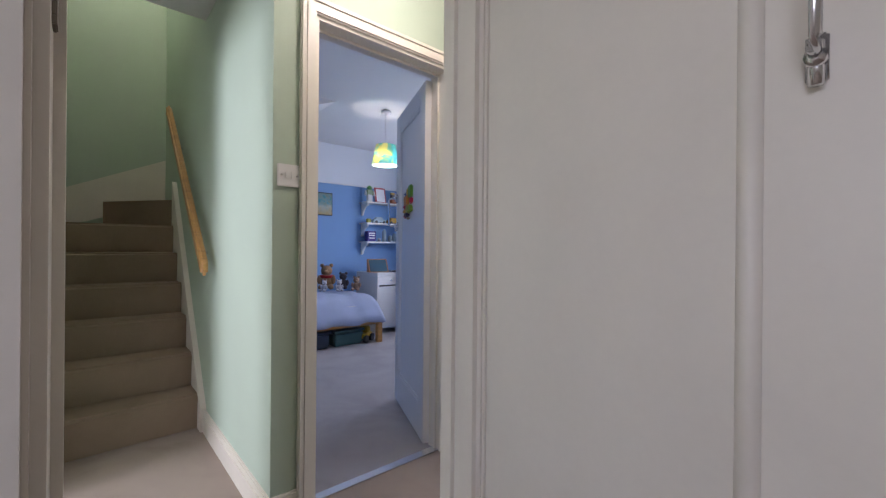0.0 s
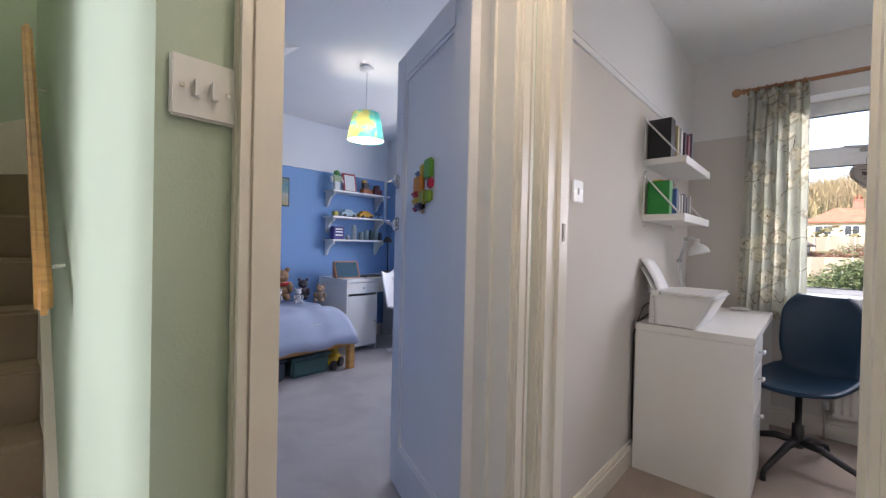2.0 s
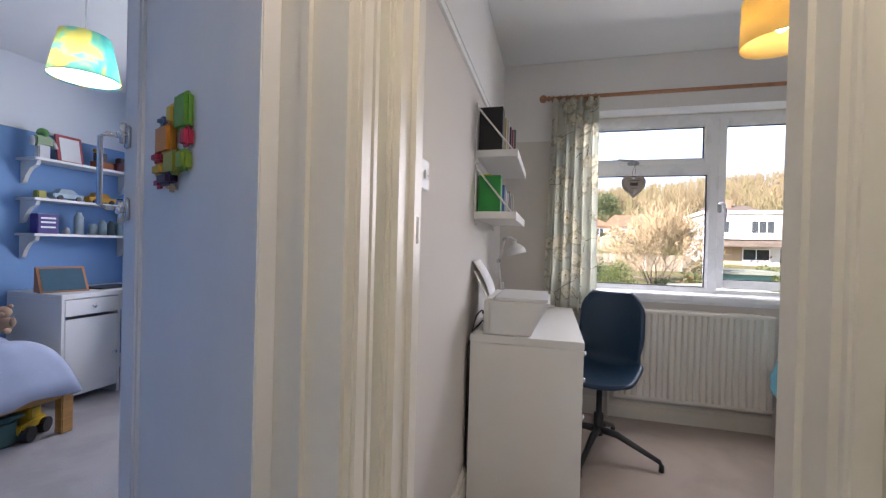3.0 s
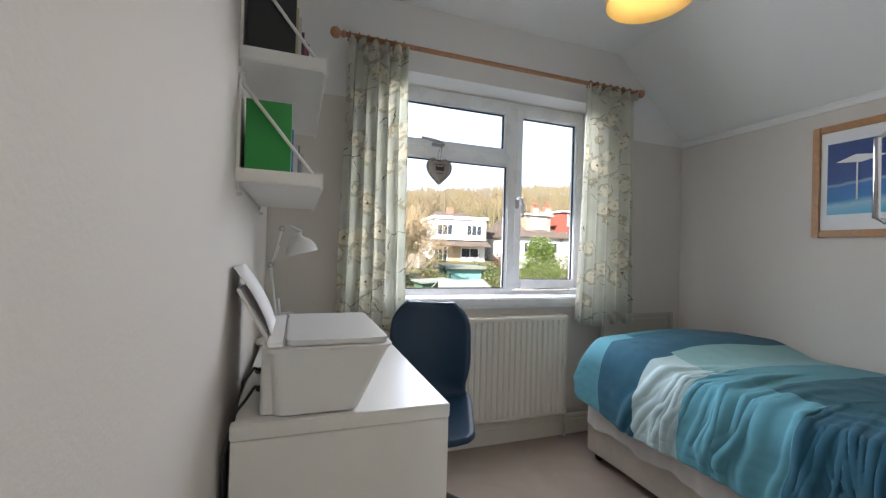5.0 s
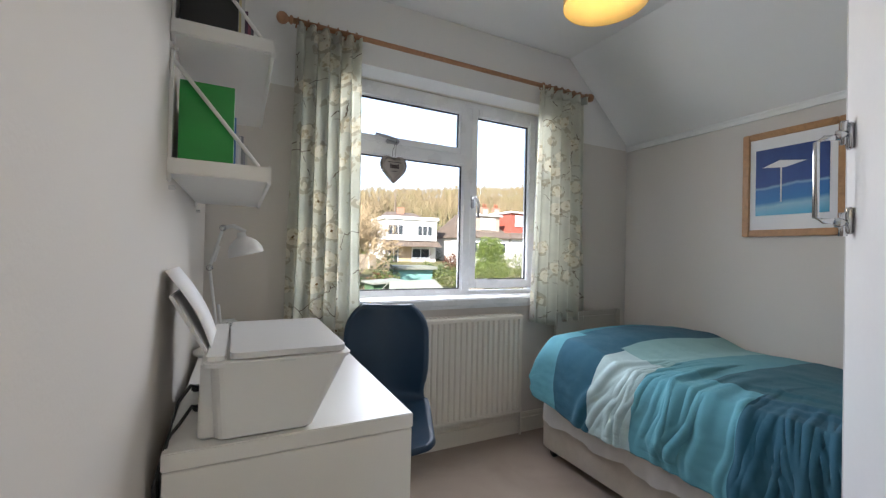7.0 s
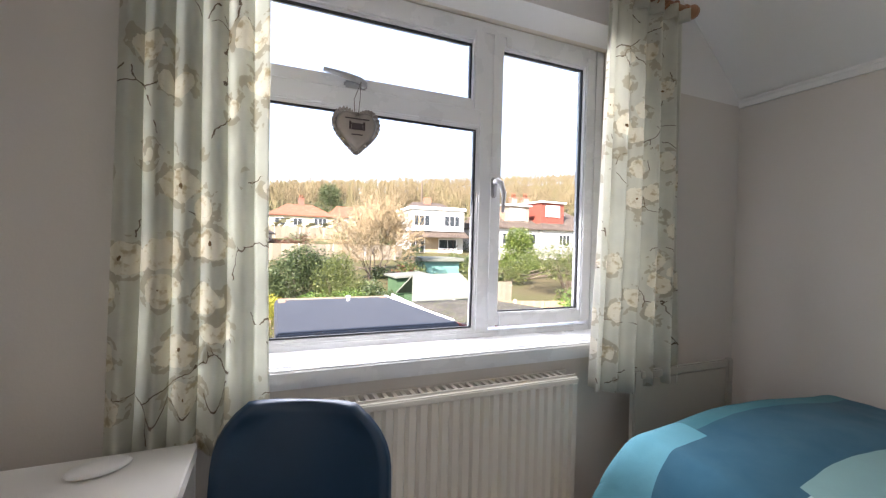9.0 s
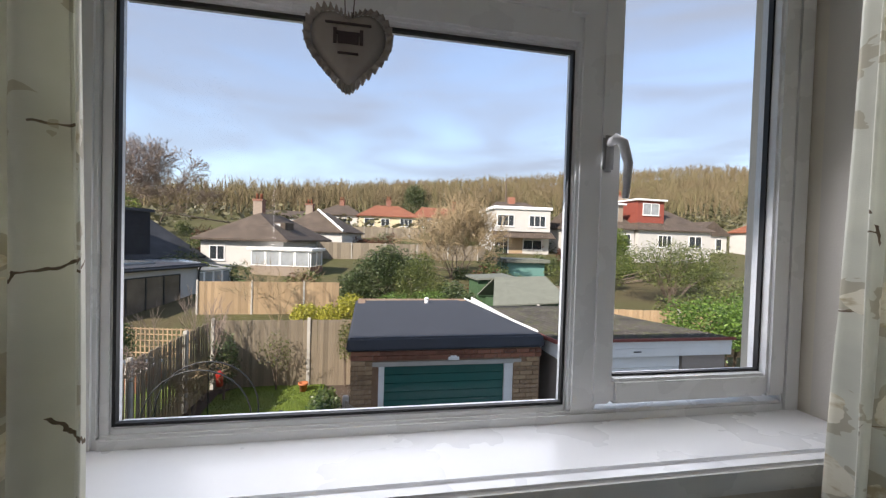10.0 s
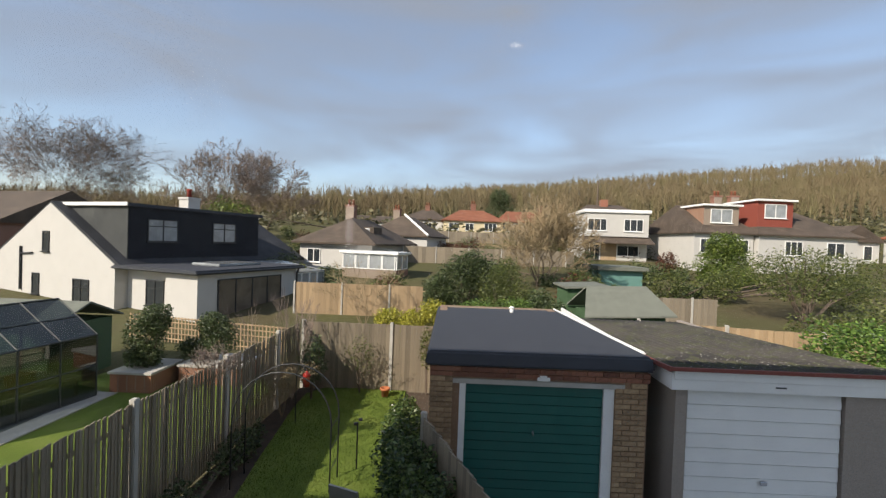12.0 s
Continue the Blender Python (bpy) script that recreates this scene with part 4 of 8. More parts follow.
bm = bmesh.new()
sheet(bm, 20, 40, shell)
ob = local("seat_shell", bm, M_NAVY, ch, "one-piece dark navy seat and back", True)
sol = ob.modifiers.new("thickness", "SOLIDIFY")
sol.thickness, sol.offset = 0.02, -1
local("column", tube(bmesh.new(), [(0, 0, 0.10), (0, 0, 0.22), (0, 0, 0.22), (0, 0, 0.42)], [0.026, 0.026, 0.015, 0.015], 14), M_BLACK, ch, "", True)
local("seat_plate", boxes((-0.09, 0.09, -0.09, 0.09, 0.405, 0.43), bevel=0.006), M_BLACK, ch)
for i in range(4):
    a = radians(-90 + 90 * i)
    c, s = math.cos(a), math.sin(a)
    lg = local("leg", tube(bmesh.new(), [(0.02 * c, 0.02 * s, 0.13), (0.10 * c, 0.10 * s, 0.125), (0.31 * c, 0.31 * s, 0.048), (0.32 * c, 0.32 * s, 0.03)], [0.02, 0.018, 0.012, 0.010], 10), M_BLACK, ch, "", True)
    f = local("foot", tube(bmesh.new(), [(0.32 * c, 0.32 * s, 0.0), (0.32 * c, 0.32 * s, 0.035)], [0.014, 0.012], 10), M_BLACK, ch, "", True)
    f.parent = lg

# radiator
M_RAD = plain("radiator_enamel", (0.74, 0.71, 0.64), 0.4, 0.03, 3, 0.03)
ra = thing("radiator", "cream panel radiator under the window", "radiator")
bm = bmesh.new()
n = 25
RX0, RX1, RZ0, RZ1, RY = 0.045, 0.957, 0.15, 0.757, 4.125
prof = [(RX1, RY + 0.02), (RX0, RY + 0.02)]
for i in range(n):
    p = (RX1 - RX0) / n
    x0 = RX0 + p * i
    prof += [(x0, RY + 0.012), (x0 + p * 0.22, RY), (x0 + p * 0.78, RY)]
prism(bm, prof + [(RX1, RY + 0.012)], "z", RZ0 + 0.03, RZ1 - 0.03)
part("front_panel", bm, M_RAD, ra)
for z0, z1 in ((RZ1 - 0.03, RZ1 - 0.008), (RZ0 + 0.008, RZ0 + 0.03)):
    part("rim", boxes((RX0, RX1, RY, RY + 0.02, z0, z1), bevel=0.004), M_RAD, ra)
bm = bmesh.new()
for i in range(30):
    x0 = RX0 + 0.02 + i * (RX1 - RX0 - 0.04) / 30
    box(bm, x0, x0 + 0.012, RY + 0.022, RY + 0.075, RZ1 - 0.012, RZ1 - 0.004)
box(bm, RX0, RX1, RY + 0.0205, RY + 0.026, RZ1 - 0.02, RZ1 - 0.002), box(bm, RX0, RX1, RY + 0.073, RY + 0.08, RZ1 - 0.02, RZ1 - 0.002)
part("top_grille", bm, M_RAD, ra)
for x in (RX0, RX1 - 0.004):
    part("side_cover", boxes((x, x + 0.004, RY + 0.021, RY + 0.08, RZ0 + 0.01, RZ1 - 0.022)), M_RAD, ra)
part("back_panel", boxes((RX0 + 0.01, RX1 - 0.01, RY + 0.06, RY + 0.078, RZ0 + 0.01, RZ1 - 0.025)), M_RAD, ra)
for x in (RX0 - 0.03, RX1 + 0.025):
    part("pipe", tube(bmesh.new(), [(x, RY + 0.05, 0.0), (x, RY + 0.05, RZ0 + 0.03), (RX0 if x < 0.5 else RX1, RY + 0.05, RZ0 + 0.03)], 0.008, 8), M_RAD, ra, "", True)
part("valve", lathe(bmesh.new(), [(0.012, 0), (0.016, 0.005), (0.016, 0.04), (0.012, 0.05), (0.004, 0.052)], 14, Matrix.Translation((RX0 - 0.03, RY + 0.05, RZ0 + 0.03))), M_WHITE_PL, ra, "white thermostat valve", True)

# hanging heart
M_LINEN = plain("grey_linen", (0.34, 0.30, 0.27), 0.9, 0.08, 40, 0.3, 700)
ht = thing("hanging_heart", "grey linen heart with a frilled edge hung on the window", "ornament")


def heart_pt(a, r=1.0):
    x = 16 * math.sin(a) ** 3
    z = 13 * math.cos(a) - 5 * math.cos(2 * a) - 2 * math.cos(3 * a) - math.cos(4 * a)
    x, z = 0.55 * x + 0.45 * 16 * math.sin(a), 0.58 * z + 0.42 * (13 * math.cos(a) - 1)
    return x / 17 * 0.071 * r, z / 17 * 0.085 * r


HX, HY, HZ = 0.168, 4.335, 1.607
bm = bmesh.new()
N = 56
rings = []
for r, t in ((0.02, 0.017), (0.5, 0.015), (0.8, 0.010), (1.0, 0.0)):
    rings.append([bm.verts.new((HX + heart_pt(2 * math.pi * i / N, r)[0], HY - t, HZ + heart_pt(2 * math.pi * i / N, r)[1])) for i in range(N)])
for r, t in ((0.8, 0.010), (0.5, 0.015), (0.02, 0.017)):
    rings.append([bm.verts.new((HX + heart_pt(2 * math.pi * i / N, r)[0], HY + t, HZ + heart_pt(2 * math.pi * i / N, r)[1])) for i in range(N)])
for a, b in zip(rings, rings[1:]):
    for i in range(N):
        bm.faces.new((a[i], a[(i + 1) % N], b[(i + 1) % N], b[i]))
part("cushion", bm, M_LINEN, ht, "", True)
bm = bmesh.new()
NF = 220
def frill(u, v):
    a = 2 * math.pi * u
    x, z = heart_pt(a, 1.0 + 0.20 * v)
    return (HX + x, HY + v * 0.008 * math.sin(u * 40 * 2 * math.pi) - 0.002, HZ + z + v * 0.002 * math.cos(u * 76 * math.pi))
sheet(bm, NF, 3, frill)
ob = part("frill", bm, M_LINEN, ht, "", True)
ob.modifiers.new("thickness", "SOLIDIFY").thickness = 0.0015
bm = bmesh.new()
for sx in (-0.006, 0.006):
    tube(bm, [(HX + sx, HY, HZ + 0.035), (HX + sx * 1.6, HY - 0.004, HZ + 0.09), (HX + 0.012, HY - 0.006, 1.757)], 0.0011, 6)
part("string", bm, plain("dark_string", (0.08, 0.06, 0.05), 0.9), ht)
bm = bmesh.new()
y = HY - 0.0178
for x0, x1, z0, z1 in ((-0.018, 0.018, -0.012, 0.004), (-0.022, 0.022, 0.004, 0.009), (-0.026, -0.020, -0.012, 0.014), (0.020, 0.026, -0.012, 0.014), (-0.040, 0.040, 0.022, 0.025), (-0.018, 0.018, -0.030, -0.027)):
    box(bm, HX + x0, HX + x1, y - 0.0008, y + 0.003, HZ + z0, HZ + z1)
part("print", bm, plain("dark_print", (0.07, 0.05, 0.05), 0.9), ht, "small dark cottage print")

# bed: divan, mattress, duvet, headboard
BX0, BX1, BY0, BY1 = 0.94, 1.925, 2.14, 3.92
bed = thing("divan_bed", "single divan bed with a teal patchwork duvet", "bed")
M_DIVAN = plain("cream_divan_cloth", (0.55, 0.50, 0.43), 0.9, 0.06, 20, 0.3, 500)
M_MATT = plain("white_sheet_cloth", (0.70, 0.68, 0.65), 0.9, 0.05, 8, 0.3, 300)
part("base", boxes((BX0, BX1, BY0, BY1, 0.045, 0.24), bevel=0.012), M_DIVAN, bed)
for x in (BX0 + 0.05, BX1 - 0.05):
    for y in (BY0 + 0.1, BY1 - 0.05):
        part("caster", tube(bmesh.new(), [(x - 0.012, y, 0.024), (x + 0.012, y, 0.024)], 0.024, 14), M_BLACK, bed, "", True)
bm = bmesh.new()


def fitted(u, v):
    a = 2 * math.pi * u
    cx, cy = (BX0 + BX1) / 2 - 0.016, (BY0 + BY1) / 2
    w, l = (BX1 - BX0) / 2 + 0.018, (BY1 - BY0) / 2 + 0.018
    c, s = math.cos(a), math.sin(a)
    p = 14
    rr = (abs(c) ** p + abs(s) ** p) ** (-1 / p)
    r = 1.0 if v < 0.75 else 1.0 - (v - 0.75) * 4
    off = 0.008 * math.sin(a * 60) * (1 - v) * (v < 0.5) + 0.012 * noise.noise(Vector((c * 3, s * 3, v * 2)))
    z = 0.205 + 0.012 * math.sin(a * 23) * (v < 0.1) + min(v, 0.75) / 0.75 * 0.315 + (0.01 if v >= 0.75 else 0)
    return (cx + c * rr * (w * r + off), cy + s * rr * (l * r + off), z)


sheet(bm, 180, 12, fitted)
part("mattress", bm, M_MATT, bed, "mattress in a rumpled white fitted sheet", True)


def patchwork():
    teal = [(0.012, 0.095, 0.155), (0.11, 0.35, 0.43), (0.25, 0.44, 0.44), (0.04, 0.19, 0.23), (0.48, 0.63, 0.64), (0.014, 0.10, 0.135), (0.10, 0.30, 0.35)]
    m = Mat("teal_patchwork_cotton", teal[1], 0.85, 0, 0.25)
    m.b.inputs["Sheen Weight"].default_value = 0.06
    uv = m.n.new("ShaderNodeUVMap")
    sp = m.n.new("ShaderNodeSeparateXYZ")
    m.l.new(uv.outputs["UV"], sp.inputs[0])
    u, v = sp.outputs[0], sp.outputs[1]
    # two rows of wide bands: over the top, and down the room side
    def bands(cols):
        r = m.n.new("ShaderNodeValToRGB")
        r.color_ramp.interpolation = "CONSTANT"
        e = r.color_ramp.elements
        while len(e) < len(cols):
            e.new(0.5)
        for el, (p, i) in zip(e, cols):
            el.position, el.color = p, (*teal[i], 1)
        m.l.new(v, r.inputs["Fac"])
        return r.outputs["Color"]
    top = bands([(0.0, 5), (0.10, 3), (0.22, 5), (0.52, 6), (0.63, 2), (0.76, 0), (0.90, 3)])
    side = bands([(0.0, 4), (0.24, 0), (0.42, 1), (0.63, 4), (0.75, 0), (0.88, 1)])
    patch = m.mix(m.math("GREATER_THAN", u, 0.52), top, side)
    col = m.mix(0.12, patch, m.mix(m.noise(9, 4), patch, (0.36, 0.5, 0.52)), "MIX")
    m.color(col).bump(m.math("ADD", m.noise(700, 2), m.math("MULTIPLY", m.noise(38, 3), 2)), 0.25, 0.003)
    return m.m


frnd = random.Random(14)
FOLDS = []
for i in range(88):                                # creases fanning from the top down to the hem
    a = frnd.uniform(0.14, 0.66)
    FOLDS.append((frnd.uniform(0.26, 0.62), frnd.uniform(0.86, 1.15), a, a + (a - 0.44) * 0.55 + frnd.uniform(-0.10, 0.06), *((frnd.uniform(0.009, 0.015), frnd.uniform(0.008, 0.014)) if i < 9 else (frnd.uniform(0.0025, 0.008), frnd.uniform(0.0026, 0.0058)))))
RIPPLES = [(frnd.uniform(0.30, 0.60), frnd.uniform(0.05, 0.30), frnd.uniform(0.15, 0.32), frnd.uniform(0.004, 0.011), frnd.uniform(0.006, 0.011), frnd.uniform(-0.12, 0.12)) for _ in range(14)]


def creased(u, v):
    """Height of the cloth's folds: long creases down the side, shorter ripples along the top."""
    wob = 0.012 * noise.noise(Vector((u * 5, v * 7, 3.0)))
    h = 0.0
    for u0, u1, a, b, amp, w in FOLDS:
        t = (u - u0) / (u1 - u0)
        if 0 < t < 1:
            d = (v + wob - (a + (b - a) * t)) / (w * (0.7 + t))
            if abs(d) < 3:
                h += amp * math.exp(-d * d) * min(1, t * 3.5) * min(1, (1 - t) * 4 + 0.35)
    for uc, v0, L, amp, w, sl in RIPPLES:
        t = (v - v0) / L
        if 0 < t < 1:
            d = (u + wob - uc - sl * (t - 0.5)) / w
            if abs(d) < 3:
                h += amp * math.exp(-d * d) * math.sin(math.pi * t)
    return h


def duvet(u, v):
    """u from the wall side over the top and down the room side; v along the bed from foot to head."""
    e = max(0.0, (v - 0.92) / 0.08)
    y = BY0 - 0.02 + min(v, 0.92) * (3.945 - BY0 + 0.02) + 0.11 * math.sin(e * math.pi / 2)
    soft = 0.010 * noise.noise(Vector((u * 3, v * 5, 0.3))) + 0.0035 * noise.noise(Vector((u * 9, v * 15, 2.3)))
    folds = creased(u, v) + 0.0022 * noise.noise(Vector((u * 26, v * 40, 7.3)))
    if u < 0.60:
        s = u / 0.60
        x = 1.922 - s * 0.985
        z = 0.592 + 0.028 * math.sin(math.pi * s * 0.9) + soft * 1.3 + folds
    else:
        s = (u - 0.60) / 0.40
        t = min(1, s / 0.30)
        hang = min(1.0, s * 1.6)
        x = 0.937 - 0.060 * math.sin(t * math.pi / 2) - 0.012 * s - folds * (0.7 + 0.7 * s) - 0.010 * hang * (1 + math.sin(v * 21 + 2.0 * math.sin(v * 6)))
        drop = 0.235 + 0.02 * math.sin(v * 9 + 0.6) + 0.12 * (1 - v)
        z = 0.600 - drop * max(0, s - 0.05) - 0.035 * (1 - math.cos(t * math.pi / 2)) + soft * (1 - s) + folds * (1 - t)
    fall = 0.20 * (1 - math.cos(e * math.pi / 2)) 
    pillow = min(1.0, max(0.0, (v - 0.66) / 0.16))
    z += 0.015 + 0.065 * pillow * pillow * (3 - 2 * pillow) * (1 if u < 0.60 else max(0.0, 1 - s * 1.2))
    z -= fall * (1 if u < 0.60 else max(0.0, 1 - s * 1.4))
    return (x, y + 0.012 * math.sin(u * 14 + v * 3), max(z, 0.20))


bm = bmesh.new()
NU, NV = 120, 520
g = sheet(bm, NU, NV, duvet)
lay = bm.loops.layers.uv.new("UVMap")
idx = {}
for i in range(NU + 1):
    for j in range(NV + 1):
        idx[g[i][j]] = (i / NU, j / NV)
for f in bm.faces:
    for lp in f.loops:
        lp[lay].uv = idx[lp.vert]
M_DUVET = patchwork()
ob = part("duvet", bm, M_DUVET, bed, "rumpled duvet in patches of teal and pale blue", True)
ob.modifiers.new("thickness", "SOLIDIFY").thickness = 0.012
M_HEADB = plain("pale_metal_frame", (0.45, 0.42, 0.36), 0.45, 0.05, 6, 0.04)
hb = thing("headboard", "plain pale framed headboard behind the bed", "headboard")
part("frame", boxes((1.17, 1.205, 4.07, 4.095, 0.0, 0.765), (1.705, 1.74, 4.07, 4.095, 0.0, 0.765), (1.205, 1.705, 4.072, 4.093, 0.73, 0.763), bevel=0.005), M_HEADB, hb)
part("panel", boxes((1.207, 1.703, 4.078, 4.087, 0.30, 0.727)), M_HEADB, hb)

# picture on the sloped-ceiling wall
pc = thing("framed_picture", "oak-framed print of a white parasol on a blue beach", "picture")
PYA, PYB, PZA, PZB = 2.975, 3.422, 1.248, 1.817
bm = bmesh.new()
w = 0.036
for y0, y1, z0, z1 in ((PYA, PYA + w, PZA, PZB), (PYB - w, PYB, PZA, PZB), (PYA + w, PYB - w, PZA, PZA + w), (PYA + w, PYB - w, PZB - w, PZB)):
    box(bm, EAST - 0.022, EAST - 0.001, y0, y1, z0, z1)
part("frame", soften(bm, 0.004), M_OAK, pc, "honey oak frame")
part("mount", boxes((EAST - 0.012, EAST - 0.008, PYA + w - 0.002, PYB - w + 0.002, PZA + w - 0.002, PZB - w + 0.002)), pap, pc, "wide white mount")


def beach():
    m = Mat("beach_print", (0.05, 0.15, 0.5), 0.5)
    z = m.axis(2)
    y = m.axis(1)
    n1 = m.math("MULTIPLY_ADD", m.noise(5, 3), 0.05, m.math("MULTIPLY", y, 0.05))
    h = m.math("ADD", z, n1)
    st = [(0.0, (0.10, 0.42, 0.62)), (0.16, (0.30, 0.55, 0.66)), (0.24, (0.015, 0.18, 0.45)), (0.44, (0.02, 0.14, 0.42)), (0.47, (0.25, 0.45, 0.62)), (0.50, (0.012, 0.05, 0.24)), (1.0, (0.008, 0.03, 0.18))]
    f = m.math("DIVIDE", m.math("SUBTRACT", h, 1.545), 0.34)
    m.color(m.mix(m.math("MULTIPLY", m.noise(40, 3), 0.25), m.ramp(f, st), (0.06, 0.2, 0.4)))
    return m.m


part("print", boxes((EAST - 0.0145, EAST - 0.0125, PYA + 0.068, PYB - 0.064, PZA + 0.114, PZB - 0.097)), beach(), pc, "blue seaside print")
bm = bmesh.new()
prism(bm, [(3.325, 1.622), (3.245, 1.652), (3.13, 1.632), (3.225, 1.610)], "x", EAST - 0.017, EAST - 0.015)
box(bm, EAST - 0.017, EAST - 0.015, 3.237, 3.243, 1.43, 1.612)
part("parasol", bm, pap, pc, "white parasol shape")

# ceiling lamp
cl = thing("pendant_lamp", "mustard drum lampshade lit from inside", "lamp")
LX, LY = 0.474, 3.107
part("cord", tube(bmesh.new(), [(LX, LY, 2.15), (LX, LY, 2.45)], 0.004, 8), M_WHITE_PL, cl)
part("ceiling_rose", lathe(bmesh.new(), [(0.045, 2.43), (0.045, 2.445), (0.03, 2.459)], 20, Matrix.Translation((LX, LY, 0))), M_WHITE_PL, cl, "", True)
bm = lathe(bmesh.new(), [(0.137, 1.972), (0.133, 2.16)], 40, Matrix.Translation((LX, LY, 0)), close=False)
m = Mat("mustard_shade_cloth", (0.76, 0.56, 0.22), 0.9)
tl, ad = m.n.new("ShaderNodeBsdfTranslucent"), m.n.new("ShaderNodeMixShader")
tl.inputs["Color"].default_value = (0.93, 0.74, 0.36, 1)
ad.inputs[0].default_value = 0.5
m.l.new(m.b.outputs[0], ad.inputs[1]), m.l.new(tl.outputs[0], ad.inputs[2])
m.l.new(ad.outputs[0], m.n["Material Output"].inputs["Surface"])
ob = part("shade", bm, m.m, cl, "mustard cloth drum shade", True)
ob.modifiers.new("thickness", "SOLIDIFY").thickness = 0.002
part("bulb", ball(bmesh.new(), (LX, LY, 2.05), 0.026, 1, 1, 1.25, 2), glow("bulb_glow", (1.0, 0.86, 0.6), 9), cl, "glowing bulb", True)
part("bulb_holder", tube(bmesh.new(), [(LX, LY, 2.08), (LX, LY, 2.15)], 0.018, 12), M_WHITE_PL, cl, "", True)
bm = bmesh.new()
for a in (0, 120, 240):
    tube(bm, [(LX, LY, 2.145), (LX + 0.132 * math.cos(radians(a)), LY + 0.132 * math.sin(radians(a)), 2.152)], 0.002, 6)
part("shade_spider", bm, M_WHITE_PL, cl)


def switch(name, label, axis, face, s, a, z, w=0.086, toggles=1):
    e = thing(name, label, "light switch")
    def b(o0, o1, p, q, r, t, bev):
        f0, f1 = sorted((face + s * o0, face + s * o1))
        return boxes((f0, f1, p, q, r, t) if axis == "x" else (p, q, f0, f1, r, t), bevel=bev)
    part("plate", b(0.0, 0.009, a - w / 2, a + w / 2, z - 0.043, z + 0.043, 0.003), M_WHITE_PL, e)
    for i in range(toggles):
        c = a + (i - (toggles - 1) / 2) * 0.022
        part("rocker", b(0.0092, 0.0145, c - 0.006, c + 0.006, z - 0.013, z + 0.013, 0.002), M_WHITE_PL, e)
    for o in (-0.03, 0.03):
        part("screw", b(0.0092, 0.0105, a + o - 0.003, a + o + 0.003, z - 0.003, z + 0.003, 0.001), M_CHROME, e)


switch("light_switch", "white single light switch on the beige wall", "x", -0.75, 1, 2.32, 1.34, 0.09)
switch("light_switch", "white light switch plate on the sage landing wall", "x", -0.72, 1, 1.004, 1.335, 0.088, 2)
switch("light_switch", "small white switch on the green stair wall", "y", 0.24, 1, -1.95, 1.36, 0.05)

# ---------- blue bedroom: things ----------
WX = -4.03
M_LILAC = plain("lilac_cotton", (0.38, 0.43, 0.56), 0.9, 0.08, 6, 0.25, 300)
bb = thing("pine_bed", "single pine bed with a rumpled lilac duvet", "bed")
B0, B1, C0, C1 = -3.99, -3.06, 1.08, 2.95
for x in (B0 + 0.03, B1 - 0.03):
    for y in (C0 + 0.03, C1 - 0.03):
        part("leg", boxes((x - 0.03, x + 0.03, y - 0.03, y + 0.03, 0, 0.33), bevel=0.006), M_PINE, bb)
for x in (B0, B1 - 0.025):
    part("side_rail", boxes((x, x + 0.025, C0 + 0.06, C1 - 0.06, 0.21, 0.32), bevel=0.005), M_PINE, bb)
for y in (C0, C1 - 0.025):
    part("end_rail", boxes((B0 + 0.06, B1 - 0.06, y, y + 0.025, 0.21, 0.32), bevel=0.005), M_PINE, bb)
part("mattress", boxes((B0 + 0.03, B1 - 0.03, C0 + 0.03, C1 - 0.03, 0.30, 0.46), bevel=0.03, seg=3), M_MATT, bb)


def bduvet(u, v):
    a, b = (u - 0.5) * 2, (v - 0.5) * 2
    x = (B0 + B1) / 2 + a * 0.515
    y = (C0 + C1) / 2 + b * 0.95
    edge = max(abs(a) ** 6, abs(b) ** 14)
    z = 0.545 - (0.30 if a > 0 else 0.16) * edge + 0.03 * noise.noise(Vector((x * 4, y * 4, 1))) + 0.015 * math.sin(y * 14 + 3 * noise.noise(Vector((x * 3, y * 3, 5))))
    return (max(x, B0 + 0.02), y, z)


bm = bmesh.new()
sheet(bm, 40, 70, bduvet)
ob = part("duvet", bm, M_LILAC, bb, "lilac duvet with soft creases", True)
ob.modifiers.new("thickness", "SOLIDIFY").thickness = 0.04
th = thing("throw", "pale throw with dark patches over the bed", "blanket")
bm = bmesh.new()
sheet(bm, 24, 12, lambda u, v: (-3.95 + 0.8 * u, 1.55 + 0.45 * v + 0.15 * u, 0.606 + 0.015 * noise.noise(Vector((u * 5, v * 5, 3))) - 0.05 * abs(2 * u - 1) ** 6))
m = Mat("patched_throw", (0.6, 0.6, 0.6), 0.9)
m.color(m.mix(m.math("GREATER_THAN", m.noise(6, 2), 0.6), (0.62, 0.63, 0.68), (0.06, 0.06, 0.09)))
ob = part("cloth", bm, m.m, th, "", True)
ob.modifiers.new("thickness", "SOLIDIFY").thickness = 0.012


